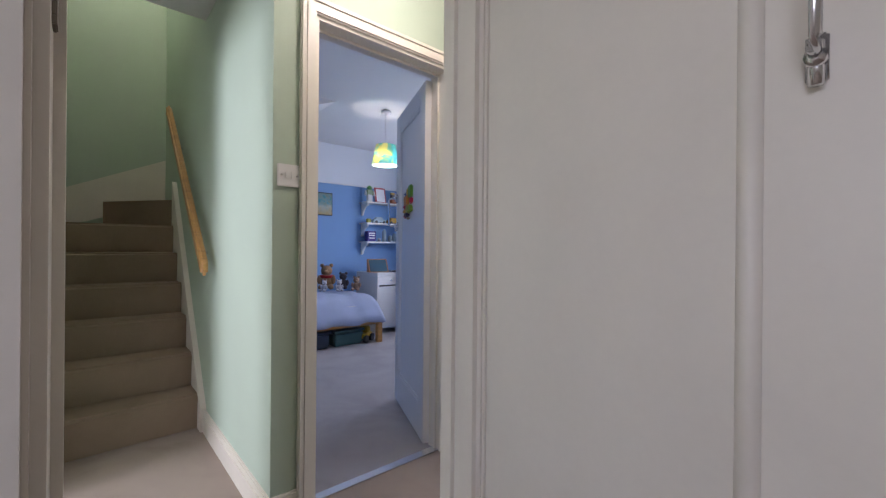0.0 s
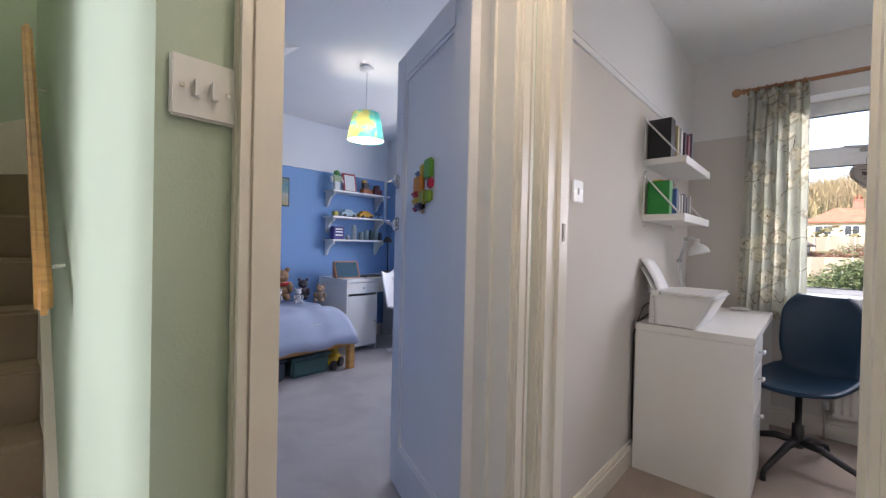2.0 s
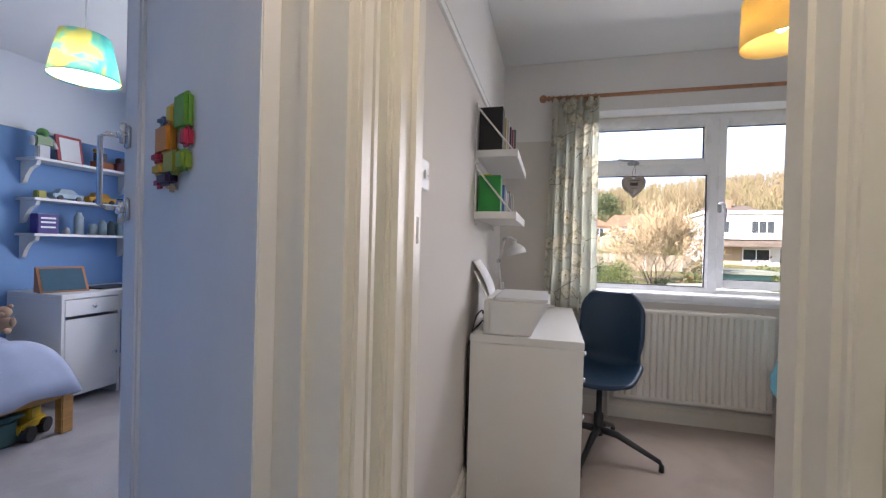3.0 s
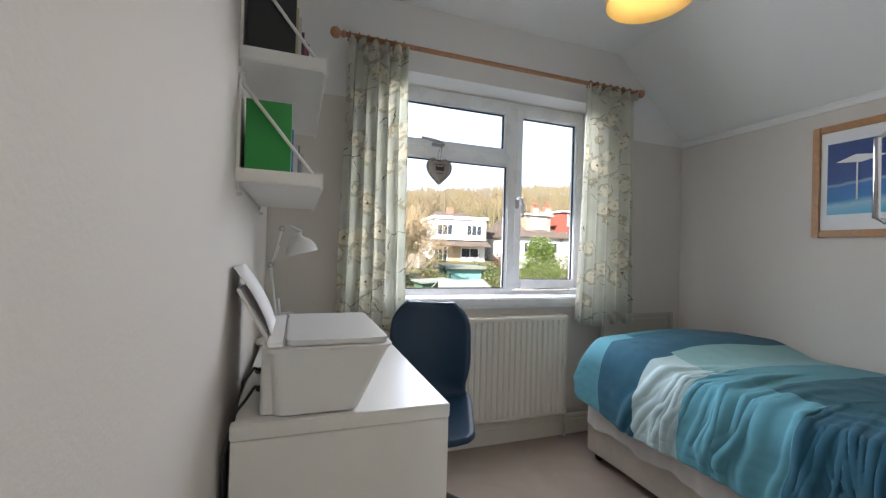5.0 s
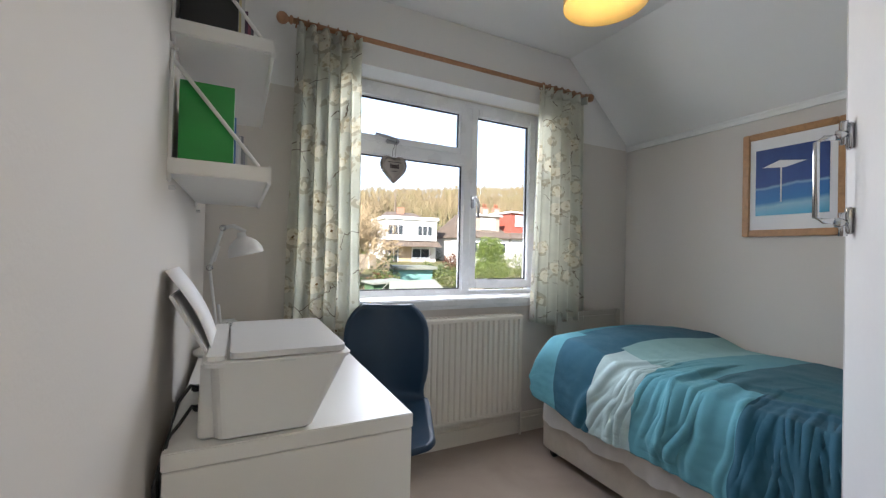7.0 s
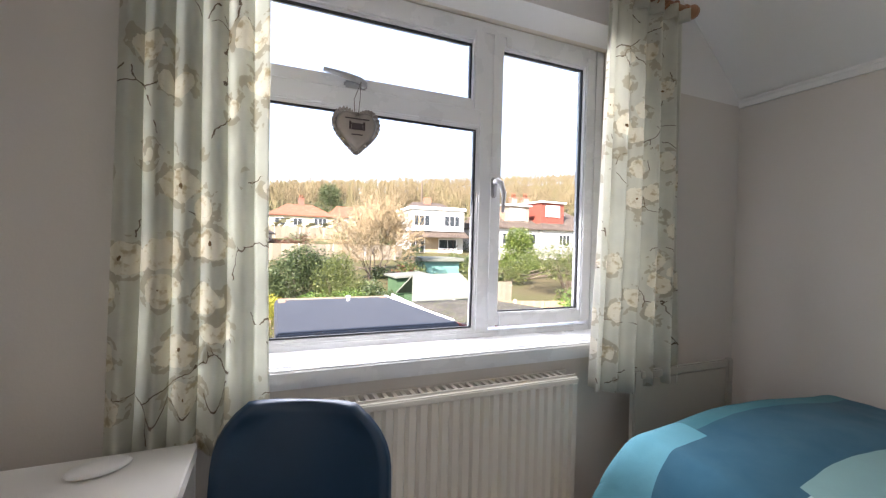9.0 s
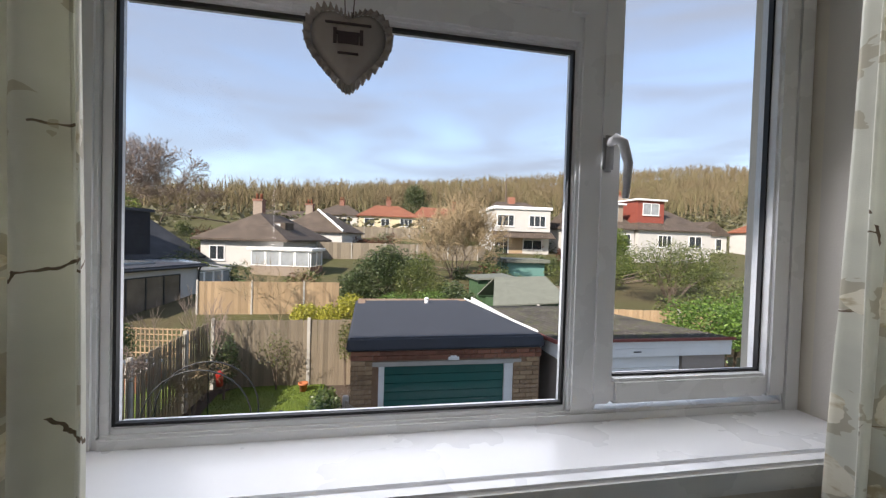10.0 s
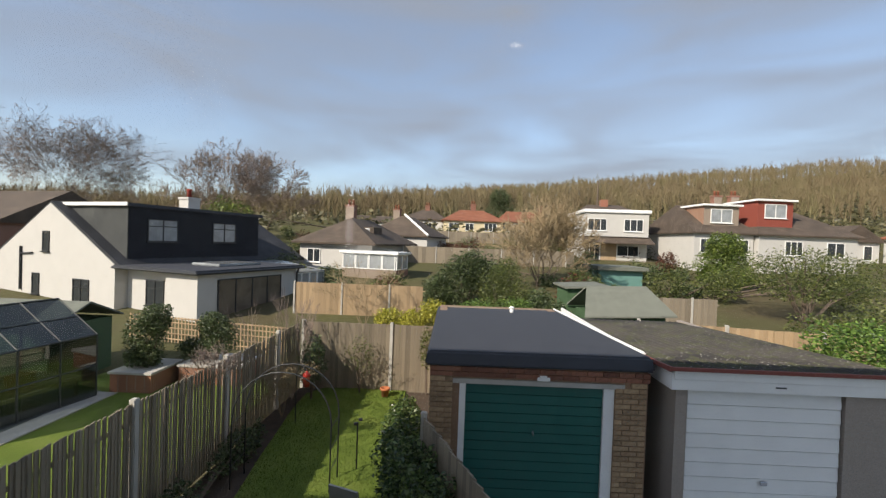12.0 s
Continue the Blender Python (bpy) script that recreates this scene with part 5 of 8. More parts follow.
def plush(label, at, s, c, muzzle, scarf=None, rz=0.0):
    """A seated stuffed toy: one plain mesh."""
    bm = bmesh.new()
    for ctr, r, sc in (((0, 0, 0.11), 0.10, (1, 0.9, 1.1)), ((0, -0.01, 0.27), 0.085, (1, 0.95, 0.95)), ((-0.065, 0, 0.345), 0.03, (1, 0.6, 1)), ((0.065, 0, 0.345), 0.03, (1, 0.6, 1)),
                       ((-0.10, -0.04, 0.14), 0.042, (0.8, 0.9, 1.6)), ((0.10, -0.04, 0.14), 0.042, (0.8, 0.9, 1.6)), ((-0.07, -0.12, 0.04), 0.045, (0.9, 1.6, 0.9)), ((0.07, -0.12, 0.04), 0.045, (0.9, 1.6, 0.9)), ((0, -0.085, 0.255), 0.035, (1.1, 0.8, 0.8))):
        ball(bm, ctr, r, *sc, 2, 0.05)
    if scarf:
        ball(bm, (0, -0.02, 0.185), 0.085, 1, 1, 0.35, 2)
    for v in bm.verts:
        v.co *= s
    ob = part("soft_toy", bm, plain("plush_" + label.split()[0], c, 0.95, 0.2, 20, 0.6, 300), None, "", True)
    ob.matrix_basis = pose(*at, 0, 0, rz)
    return tagged(ob, label, "soft toy", "soft toys on the bed")


plush("brown teddy bear sitting against the blue wall", (-3.80, 2.62, 0.56), 0.82, (0.32, 0.19, 0.10), None, True, 60)
e_ = thing("toy_scarf", "red scarf lying round the brown teddy bear", "scarf", at=(-3.80, 2.62, 0.56), rz=60)
local("cloth", lathe(bmesh.new(), [(0.053, 0.142), (0.079, 0.137), (0.086, 0.152), (0.079, 0.168), (0.053, 0.166)], 20), plain("red_scarf_cloth", (0.42, 0.03, 0.03), 0.95, 0.2, 30, 0.4, 300), e_, "", True)
plush("dark grey soft toy leaning on the bed", (-3.70, 2.79, 0.56), 0.55, (0.06, 0.05, 0.06), None, None, 50)
plush("tan soft rabbit at the bed end", (-3.50, 2.86, 0.555), 0.45, (0.36, 0.24, 0.16), None, None, 45)
plush("white soft toy lying in front", (-3.55, 2.66, 0.555), 0.36, (0.55, 0.54, 0.56), None, None, 70)
plush("pale grey soft toy on the duvet", (-3.60, 2.50, 0.555), 0.36, (0.5, 0.48, 0.5), None, None, 30)
for y0, y1, z1, c, lab in ((1.3, 1.75, 0.15, (0.05, 0.055, 0.07), "dark storage box pushed under the bed"), (1.85, 2.35, 0.16, (0.05, 0.07, 0.10), "blue-grey plastic box under the bed"), (2.4, 2.75, 0.15, (0.05, 0.12, 0.11), "green plastic crate of toys under the bed")):
    e = thing("storage_box", lab, "box", "boxes under the bed")
    mt = plain("box_" + str(int(y0 * 10)), c, 0.4, 0.15, 8, 0.05)
    part("tub", boxes((-3.75, -3.14, y0, y1, 0.001, z1), bevel=0.02), mt, e)
    part("lid", boxes((-3.77, -3.12, y0 - 0.01, y1 + 0.01, z1, z1 + 0.02), bevel=0.006), M_WHITE_PL if y0 < 1.5 else mt, e)
tk = thing("toy_truck", "yellow and black toy truck under the bed end", "toy", at=(-3.22, 2.80, 0), rz=30)
M_YEL = plain("yellow_toy_plastic", (0.55, 0.36, 0.02), 0.35, 0.05, 8, 0.02)
local("body", boxes((-0.06, 0.06, -0.10, 0.10, 0.05, 0.10), (-0.05, 0.05, -0.02, 0.07, 0.10, 0.17), bevel=0.01), M_YEL, tk)
for x in (-0.065, 0.065):
    for y in (-0.065, 0.065):
        local("wheel", tube(bmesh.new(), [(x - 0.018, y, 0.042), (x + 0.018, y, 0.042)], 0.042, 14), M_BLACK, tk)

# desk with a cupboard and two drawers
dk = thing("desk", "white desk with a cupboard and two drawers", "desk")
E0, E1, F0, F1 = -3.985, -3.46, 3.13, 4.04
part("desktop", boxes((E0, E1, F0, F1, 0.715, 0.748), bevel=0.003), M_WHITE_LAM, dk)
part("side_panel", boxes((E0, E1 - 0.004, F0 + 0.002, F0 + 0.02, 0.0, 0.7145)), M_WHITE_LAM, dk)
part("side_panel", boxes((E0, E1 - 0.004, F0 + 0.36, F0 + 0.378, 0.0, 0.7145)), M_WHITE_LAM, dk)
part("side_panel", boxes((E0, E1 - 0.004, F1 - 0.02, F1 - 0.002, 0.0, 0.7145)), M_WHITE_LAM, dk)
for a, b in ((F0 + 0.022, F0 + 0.358), (F0 + 0.38, F1 - 0.022)):
    d_ = part("drawer", boxes((E0 + 0.1, E1 - 0.002, a, b, 0.60, 0.708), bevel=0.002), M_WHITE_LAM, dk)
    part("knob", lathe(bmesh.new(), [(0.006, 0), (0.006, 0.01), (0.014, 0.016), (0.012, 0.024), (0.002, 0.026)], 12, Matrix.Translation((E1 - 0.002, (a + b) / 2, 0.655)) @ Matrix.Rotation(math.pi / 2, 4, "Y")), M_CHROME, d_, "", True)
cd = part("cupboard_door", boxes((E1 - 0.02, E1 - 0.002, F0 + 0.022, F0 + 0.358, 0.06, 0.578), bevel=0.002), M_WHITE_LAM, dk)
part("knob", lathe(bmesh.new(), [(0.006, 0), (0.006, 0.01), (0.014, 0.016), (0.012, 0.024), (0.002, 0.026)], 12, Matrix.Translation((E1 - 0.002, F0 + 0.33, 0.30)) @ Matrix.Rotation(math.pi / 2, 4, "Y")), M_CHROME, cd, "", True)
tb = thing("tablet", "tablet standing in an orange-brown case", "tablet", at=(-3.68, 3.27, 0.748), rz=75)
M_CASE = plain("tan_case", (0.36, 0.15, 0.06), 0.6, 0.08, 8, 0.05)
local("case", hexa(bmesh.new(), [(-0.13, -0.06, 0), (0.13, -0.06, 0), (0.13, 0.07, 0), (-0.13, 0.07, 0)], [(-0.13, 0.045, 0.17), (0.13, 0.045, 0.17), (0.13, 0.062, 0.17), (-0.13, 0.062, 0.17)]), M_CASE, tb)
local("screen", hexa(bmesh.new(), [(-0.115, -0.060, 0.012), (0.115, -0.060, 0.012), (0.115, -0.054, 0.012), (-0.115, -0.054, 0.012)], [(-0.115, 0.034, 0.16), (0.115, 0.034, 0.16), (0.115, 0.040, 0.16), (-0.115, 0.040, 0.16)]), plain("tablet_screen", (0.03, 0.09, 0.13), 0.15, 0.1, 6, 0.0), tb, "dark blue screen")
pd = thing("notebook", "flat dark notebook lying on the desk", "book", at=(-3.68, 3.58, 0.7485), rz=5)
local("cover", boxes((-0.10, 0.10, -0.14, 0.14, 0, 0.012), bevel=0.002), M_BLACK, pd)
dl = thing("desk_lamp", "black desk lamp on a round base", "lamp", at=(-3.75, 3.88, 0.748))
local("base", lathe(bmesh.new(), [(0.07, 0), (0.07, 0.02), (0.055, 0.045), (0.01, 0.05)], 18), M_BLACK, dl, "", True)
local("stem", tube(bmesh.new(), [(0, 0, 0.04), (0, 0, 0.36), (0.02, -0.02, 0.42)], 0.008, 8), M_BLACK, dl, "", True)
local("shade", lathe(bmesh.new(), [(0.055, 0.38), (0.05, 0.41), (0.025, 0.44), (0.01, 0.45)], 16, Matrix.Translation((0.03, -0.03, 0))), M_BLACK, dl, "", True)
wc = thing("chair", "white moulded chair on a white base at the desk", "chair", at=(-3.20, 3.78, 0), rz=120)
bm = bmesh.new()
sheet(bm, 12, 20, lambda u, v: ((u - 0.5) * 0.42 * (1 - 0.25 * max(0, v - 0.6)), -0.2 + 0.4 * min(v / 0.55, 1) + 0.08 * max(0, v - 0.55) / 0.45, 0.44 + 0.03 * (2 * u - 1) ** 2 + 0.36 * max(0, v - 0.55) / 0.45 + 0.02 * max(0, 0.1 - v)))
ob = local("seat_shell", bm, M_WHITE_PL, wc, "", True)
ob.modifiers.new("thickness", "SOLIDIFY").thickness = 0.015
local("column", tube(bmesh.new(), [(0, 0, 0.05), (0, 0, 0.43)], 0.025, 12), M_CHROME, wc, "", True)
for a in (45, 135, 225, 315):
    c, s = math.cos(radians(a)), math.sin(radians(a))
    local("foot", boxes((-0.02, 0.30, -0.022, 0.022, 0.004, 0.035), bevel=0.008), M_WHITE_PL, wc).matrix_basis = pose(0, 0, 0, 0, 0, a)

# three bracket shelves with toys
for zt in (1.15, 1.40, 1.68):
    sh = thing("wall_shelf", "white wall shelf on two white brackets", "shelf", "shelves on the blue wall")
    part("board", boxes((WX + 0.0, WX + 0.20, 3.19, 3.97, zt - 0.018, zt), bevel=0.002), M_SHELF, sh)
    for y in (3.23, 3.90):
        part("bracket", prism(bmesh.new(), [(WX, zt - 0.019), (WX + 0.17, zt - 0.019), (WX + 0.155, zt - 0.05), (WX + 0.10, zt - 0.07), (WX + 0.055, zt - 0.12), (WX + 0.03, zt - 0.17), (WX, zt - 0.18)], "y", y - 0.012, y + 0.012), M_SHELF, sh)


def bits(name, label, cat, y, z, dims, c, x=None, lathe_=False):
    e = thing(name, label, cat, "toys on the blue room shelves", at=((x or WX + 0.11), y, z))
    mt = plain(name + "_%d" % int(y * 100 + z * 10), c, 0.5, 0.12, 12, 0.05)
    if lathe_:
        r, h = dims
        local("body", lathe(bmesh.new(), [(r, 0.0), (r, h * 0.8), (r * 0.6, h * 0.9), (r * 0.6, h)], 16), mt, e, "", True)
    else:
        w, d, h = dims
        local("body", boxes((-d / 2, d / 2, -w / 2, w / 2, 0, h), bevel=0.006), mt, e)
    return e


e = bits("toy_figure", "white and green toy robot figure on the top shelf", "toy", 3.28, 1.68, (0.07, 0.05, 0.10), (0.6, 0.62, 0.62))
local("head", ball(bmesh.new(), (0, 0, 0.19), 0.035), plain("robot_green", (0.1, 0.3, 0.08), 0.4), e, "", True)
local("chest", boxes((-0.03, 0.03, -0.055, 0.055, 0.09, 0.165), bevel=0.012), plain("robot_body", (0.25, 0.35, 0.2), 0.4), e)
for y in (-0.07, 0.07):
    local("arm", tube(bmesh.new(), [(0, y * 0.8, 0.15), (0.02, y, 0.09)], 0.014, 8), plain("robot_arm", (0.6, 0.6, 0.6), 0.4), e, "", True)
cf = thing("certificate", "framed certificate with a red border", "frame", at=(WX + 0.06, 3.47, 1.68))
local("frame", hexa(bmesh.new(), [(0.03, -0.085, 0), (0.042, -0.085, 0), (0.042, 0.085, 0), (0.03, 0.085, 0)], [(-0.01, -0.085, 0.215), (0.002, -0.085, 0.215), (0.002, 0.085, 0.215), (-0.01, 0.085, 0.215)]), plain("red_border", (0.42, 0.08, 0.09), 0.5), cf)
local("sheet", hexa(bmesh.new(), [(0.0425, -0.066, 0.02), (0.044, -0.066, 0.02), (0.044, 0.066, 0.02), (0.0425, 0.066, 0.02)], [(0.0075, -0.066, 0.195), (0.009, -0.066, 0.195), (0.009, 0.066, 0.195), (0.0075, 0.066, 0.195)]), pap, cf)
e = bits("toy_vehicle", "orange and dark building-brick vehicle", "toy", 3.68, 1.68, (0.13, 0.08, 0.06), (0.35, 0.10, 0.03))
local("cab", boxes((-0.03, 0.03, -0.05, 0.02, 0.06, 0.13), bevel=0.006), plain("brick_dark", (0.05, 0.04, 0.05), 0.4), e)
local("top", boxes((-0.02, 0.02, -0.06, 0.0, 0.13, 0.16), bevel=0.004), plain("brick_yellow", (0.5, 0.3, 0.03), 0.4), e)
e = bits("toy_vehicle", "dark red building-brick vehicle on the shelf end", "toy", 3.83, 1.68, (0.11, 0.08, 0.07), (0.14, 0.03, 0.04))
local("cab", boxes((-0.03, 0.03, -0.03, 0.03, 0.07, 0.12), bevel=0.006), plain("brick_maroon", (0.1, 0.04, 0.05), 0.4), e)
bits("puzzle_cube", "yellow and black puzzle cube", "toy", 3.27, 1.40, (0.055, 0.055, 0.055), (0.35, 0.32, 0.05))
for y, c, lab in ((3.43, (0.30, 0.42, 0.48), "pale blue model van on the shelf"), (3.67, (0.62, 0.32, 0.01), "bright yellow model car on the shelf")):
    e = bits("toy_car", lab, "toy car", y, 1.415, (0.20, 0.08, 0.035), c)
    local("cabin", hexa(bmesh.new(), [(-0.035, -0.07, 0.034), (0.035, -0.07, 0.034), (0.035, 0.06, 0.034), (-0.035, 0.06, 0.034)], [(-0.028, -0.045, 0.07), (0.028, -0.045, 0.07), (0.028, 0.03, 0.07), (-0.028, 0.03, 0.07)]), plain("car_top_%d" % int(y * 100), k(c, 0.8), 0.3), e)
    for dx in (-0.04, 0.04):
        for dy in (-0.06, 0.06):
            local("wheel", tube(bmesh.new(), [(dx - 0.006, dy, 0.003), (dx + 0.006, dy, 0.003)], 0.018, 12), M_BLACK, e)
e = bits("toy_plane", "small dark model on a stand", "toy", 3.86, 1.40, (0.05, 0.04, 0.01), (0.03, 0.03, 0.05))
local("wing", boxes((-0.01, 0.01, -0.05, 0.05, 0.05, 0.06)), M_BLACK, e)
local("stand", tube(bmesh.new(), [(0, 0, 0.01), (0, 0.01, 0.055)], 0.004, 6), M_BLACK, e)
e = bits("tin", "purple tin with white lettering bars", "tin", 3.30, 1.15, (0.13, 0.08, 0.14), (0.05, 0.03, 0.20))
for z in (0.04, 0.075, 0.105):
    local("lettering", boxes((0.0405, 0.042, -0.045, 0.045, z, z + 0.012)), pap, e)
for i, (y, c, r, h) in enumerate(((3.52, (0.35, 0.42, 0.45), 0.03, 0.17), (3.62, (0.25, 0.32, 0.34), 0.028, 0.09), (3.69, (0.22, 0.30, 0.33), 0.03, 0.12), (3.76, (0.06, 0.10, 0.12), 0.028, 0.12), (3.83, (0.2, 0.28, 0.3), 0.03, 0.11), (3.44, (0.4, 0.4, 0.4), 0.02, 0.05), (3.90, (0.05, 0.08, 0.1), 0.025, 0.10))):
    bits("bottle", ("grey", "blue-grey", "dark")[i % 3] + " bottle standing among others on the shelf", "bottle", y, 1.15, (r, h), c, None, True)


def canvas(name, label, y0, y1, z0, z1, sky_c, sand_c, mid):
    e = thing(name, label, "picture")
    part("frame", boxes((WX + 0.0005, WX + 0.022, y0, y1, z0, z1), bevel=0.004), plain("dark_frame", (0.03, 0.03, 0.035), 0.5), e)
    m = Mat("painted_" + name + str(int(y0 * 10)), sky_c, 0.7)
    f = m.math("DIVIDE", m.math("SUBTRACT", m.math("MULTIPLY_ADD", m.noise(14, 3), 0.08, m.axis(2)), z0 + 0.04), z1 - z0)
    m.color(m.mix(0.35, m.ramp(f, [(0.1, sand_c), (0.4, mid), (0.55, sky_c), (0.9, k(sky_c, 0.7))]), m.ramp(m.noise(22, 3), [(0.35, sand_c), (0.5, mid), (0.65, k(sky_c, 1.2))])))
    part("painting", boxes((WX + 0.0225, WX + 0.0245, y0 + 0.012, y1 - 0.012, z0 + 0.012, z1 - 0.012)), m.m, e)


canvas("canvas_picture", "small seaside canvas in teal and sand colours", 2.43, 2.79, 1.47, 1.76, (0.06, 0.26, 0.30), (0.42, 0.32, 0.14), (0.40, 0.42, 0.36))
canvas("canvas_picture", "pale green framed picture on the blue wall", 1.65, 2.02, 1.44, 1.77, (0.30, 0.45, 0.30), (0.5, 0.45, 0.2), (0.3, 0.4, 0.25))

# lamp with a sky-blue shade
bl = thing("pendant_lamp", "ceiling lamp with a turquoise and yellow shade, lit", "lamp")
QX, QY = -2.49, 2.60
part("ceiling_rose", lathe(bmesh.new(), [(0.05, 2.365), (0.05, 2.385), (0.03, 2.399)], 20, Matrix.Translation((QX, QY, 0))), M_WHITE_PL, bl, "", True)
part("cord", tube(bmesh.new(), [(QX, QY, 2.02), (QX, QY, 2.37)], 0.004, 8), M_WHITE_PL, bl)
bm = lathe(bmesh.new(), [(0.135, 1.86), (0.095, 2.06)], 36, Matrix.Translation((QX, QY, 0)), close=False)
m = Mat("turquoise_shade", (0.12, 0.55, 0.62), 0.9)
col = m.ramp(m.noise(9, 3, None, 0.5, 1.0), [(0.4, (0.22, 0.62, 0.68)), (0.52, (0.36, 0.72, 0.68)), (0.6, (0.80, 0.74, 0.38))])
m.color(col)
tl, ad = m.n.new("ShaderNodeBsdfTranslucent"), m.n.new("ShaderNodeMixShader")
m.l.new(col, tl.inputs["Color"])
ad.inputs[0].default_value = 0.55
m.l.new(m.b.outputs[0], ad.inputs[1]), m.l.new(tl.outputs[0], ad.inputs[2])
m.l.new(ad.outputs[0], m.n["Material Output"].inputs["Surface"])
ob = part("shade", bm, m.m, bl, "turquoise shade with yellow blotches", True)
ob.modifiers.new("thickness", "SOLIDIFY").thickness = 0.002
part("diffuser", lathe(bmesh.new(), [(0.002, 1.868), (0.13, 1.868), (0.13, 1.872), (0.002, 1.872)], 32, Matrix.Translation((QX, QY, 0))), glow("lit_diffuser", (1.0, 0.93, 0.84), 0.9), bl, "white lit diffuser", True)
part("bulb", ball(bmesh.new(), (QX, QY, 1.93), 0.028, 1, 1, 1.25, 2), glow("bulb_glow_b", (1.0, 0.9, 0.75), 9), bl, "glowing bulb", True)
part("bulb_holder", tube(bmesh.new(), [(QX, QY, 1.965), (QX, QY, 2.03)], 0.018, 12), M_WHITE_PL, bl, "", True)

# door sign: a small bright building-brick plaque hung on the open door
ds = thing("door_plaque", "colourful wooden plaque hung on the white door", "plaque", at=(-0.866, 1.808, 0.012), rz=157.5)
for i, (a, b, w, h, c) in enumerate(((0.62, 0.62, 0.36, 0.38, (0.10, 0.30, 0.03)), (0.08, 0.42, 0.44, 0.32, (0.60, 0.22, 0.02)), (0.0, 0.34, 0.26, 0.12, (0.50, 0.02, 0.05)), (0.80, 0.44, 0.20, 0.20, (0.50, 0.02, 0.06)),
                                     (0.36, 0.18, 0.36, 0.26, (0.35, 0.36, 0.04)), (0.20, 0.08, 0.36, 0.14, (0.05, 0.02, 0.06)), (0.0, 0.06, 0.20, 0.12, (0.45, 0.02, 0.06)), (0.46, 0.0, 0.12, 0.09, (0.50, 0.36, 0.22)),
                                     (0.18, 0.73, 0.16, 0.10, (0.10, 0.16, 0.30)), (0.38, 0.72, 0.18, 0.22, (0.60, 0.45, 0.06)), (0.74, 0.20, 0.22, 0.22, (0.20, 0.34, 0.03)), (0.04, 0.19, 0.30, 0.14, (0.60, 0.36, 0.03)))):
    x1, z0 = 0.455 - 0.185 * a, 1.228 + 0.21 * b
    local("block", boxes((x1 - 0.185 * w, x1, 0.0075, 0.026 + 0.003 * (i % 3), z0, z0 + 0.21 * h), bevel=0.007), plain("plaque_paint", c, 0.45, 0.15, 12, 0.05), ds)

# bright room off the landing
bc = thing("bookcase", "tall white bookcase with dark gaps between books", "bookcase")
part("carcass", boxes((-2.48, -2.20, -0.62, -0.60, 0, 1.75), (-2.48, -2.20, -0.02, 0.0, 0, 1.75), (-2.48, -2.47, -0.60, -0.02, 0, 1.75)), M_WHITE_LAM, bc)
for z in (0.02, 0.37, 0.72, 1.07, 1.42, 1.73):
    part("shelf", boxes((-2.468, -2.20, -0.599, -0.021, z, z + 0.02)), M_WHITE_LAM, bc)
pb = thing("bunting", "pink cloth bow hanging near the bookcase", "decoration")
part("cloth", soften(hexa(bmesh.new(), [(-2.19, -0.35, 1.55), (-2.17, -0.35, 1.55), (-2.17, -0.20, 1.55), (-2.19, -0.20, 1.55)], [(-2.19, -0.30, 1.72), (-2.17, -0.30, 1.72), (-2.17, -0.25, 1.72), (-2.19, -0.25, 1.72)]), 0.006), plain("pink_cloth", (0.62, 0.28, 0.32), 0.9), pb)

# ---------- outdoors ----------
def gz(x, y):
    """Height of the land: level gardens, then a rise to a wooded hill."""
    t = max(0.0, min(1.0, (y - 22) / 44))
    z = -2.85 + 5.0 * t
    if y > 62:
        s = y - 62
        z += (0.134 + 0.00105 * max(-70, min(160, x))) * min(s, 110)
    z += 0.25 * noise.noise(Vector((x * 0.05, y * 0.05, 0))) * (1 if y > 26 else 0)
    return z


def ground_mat():
    m = Mat("garden_ground", (0.09, 0.10, 0.05), 0.95, 0, 0.1)
    n1, n2 = m.noise(0.12, 6), m.noise(3.0, 6)
    c = m.ramp(n1, [(0.35, (0.11, 0.09, 0.05)), (0.5, (0.095, 0.105, 0.04)), (0.65, (0.13, 0.115, 0.06))])
    m.color(m.mix(0.4, c, m.ramp(n2, [(0.3, (0.05, 0.04, 0.025)), (0.7, (0.14, 0.12, 0.07))]))).bump(n2, 0.6, 0.1)
    return m.m


bm = bmesh.new()
xs = [-900, -400, -220] + [-160 + 8 * i for i in range(46)] + [260, 420, 900]
ys = [-60, -20, -6, 4.6] + [8 + 3 * i for i in range(24)] + [84 + 10 * i for i in range(14)] + [260, 400, 700, 1200]
g = [[bm.verts.new((x, y, gz(x, y))) for y in ys] for x in xs]
for i in range(len(xs) - 1):
    for j in range(len(ys) - 1):
        bm.faces.new((g[i][j], g[i + 1][j], g[i + 1][j + 1], g[i][j + 1]))
structure("ground", bm, ground_mat(), "garden and hillside ground", "ground", True)


def brick_mat(name, a, b, mortar=False):
    m = Mat(name, a, 0.85)
    r = m.rand()
    c = m.ramp(r, [(0.0, k(a, 0.6)), (0.35, a), (0.7, b), (1.0, k(b, 1.25))])
    m.color(m.mix(0.45, c, m.ramp(m.noise(30, 5), [(0.3, k(a, 0.5)), (0.7, k(b, 1.3))]))).bump(m.noise(120, 4), 0.4, 0.004)
    return m.m


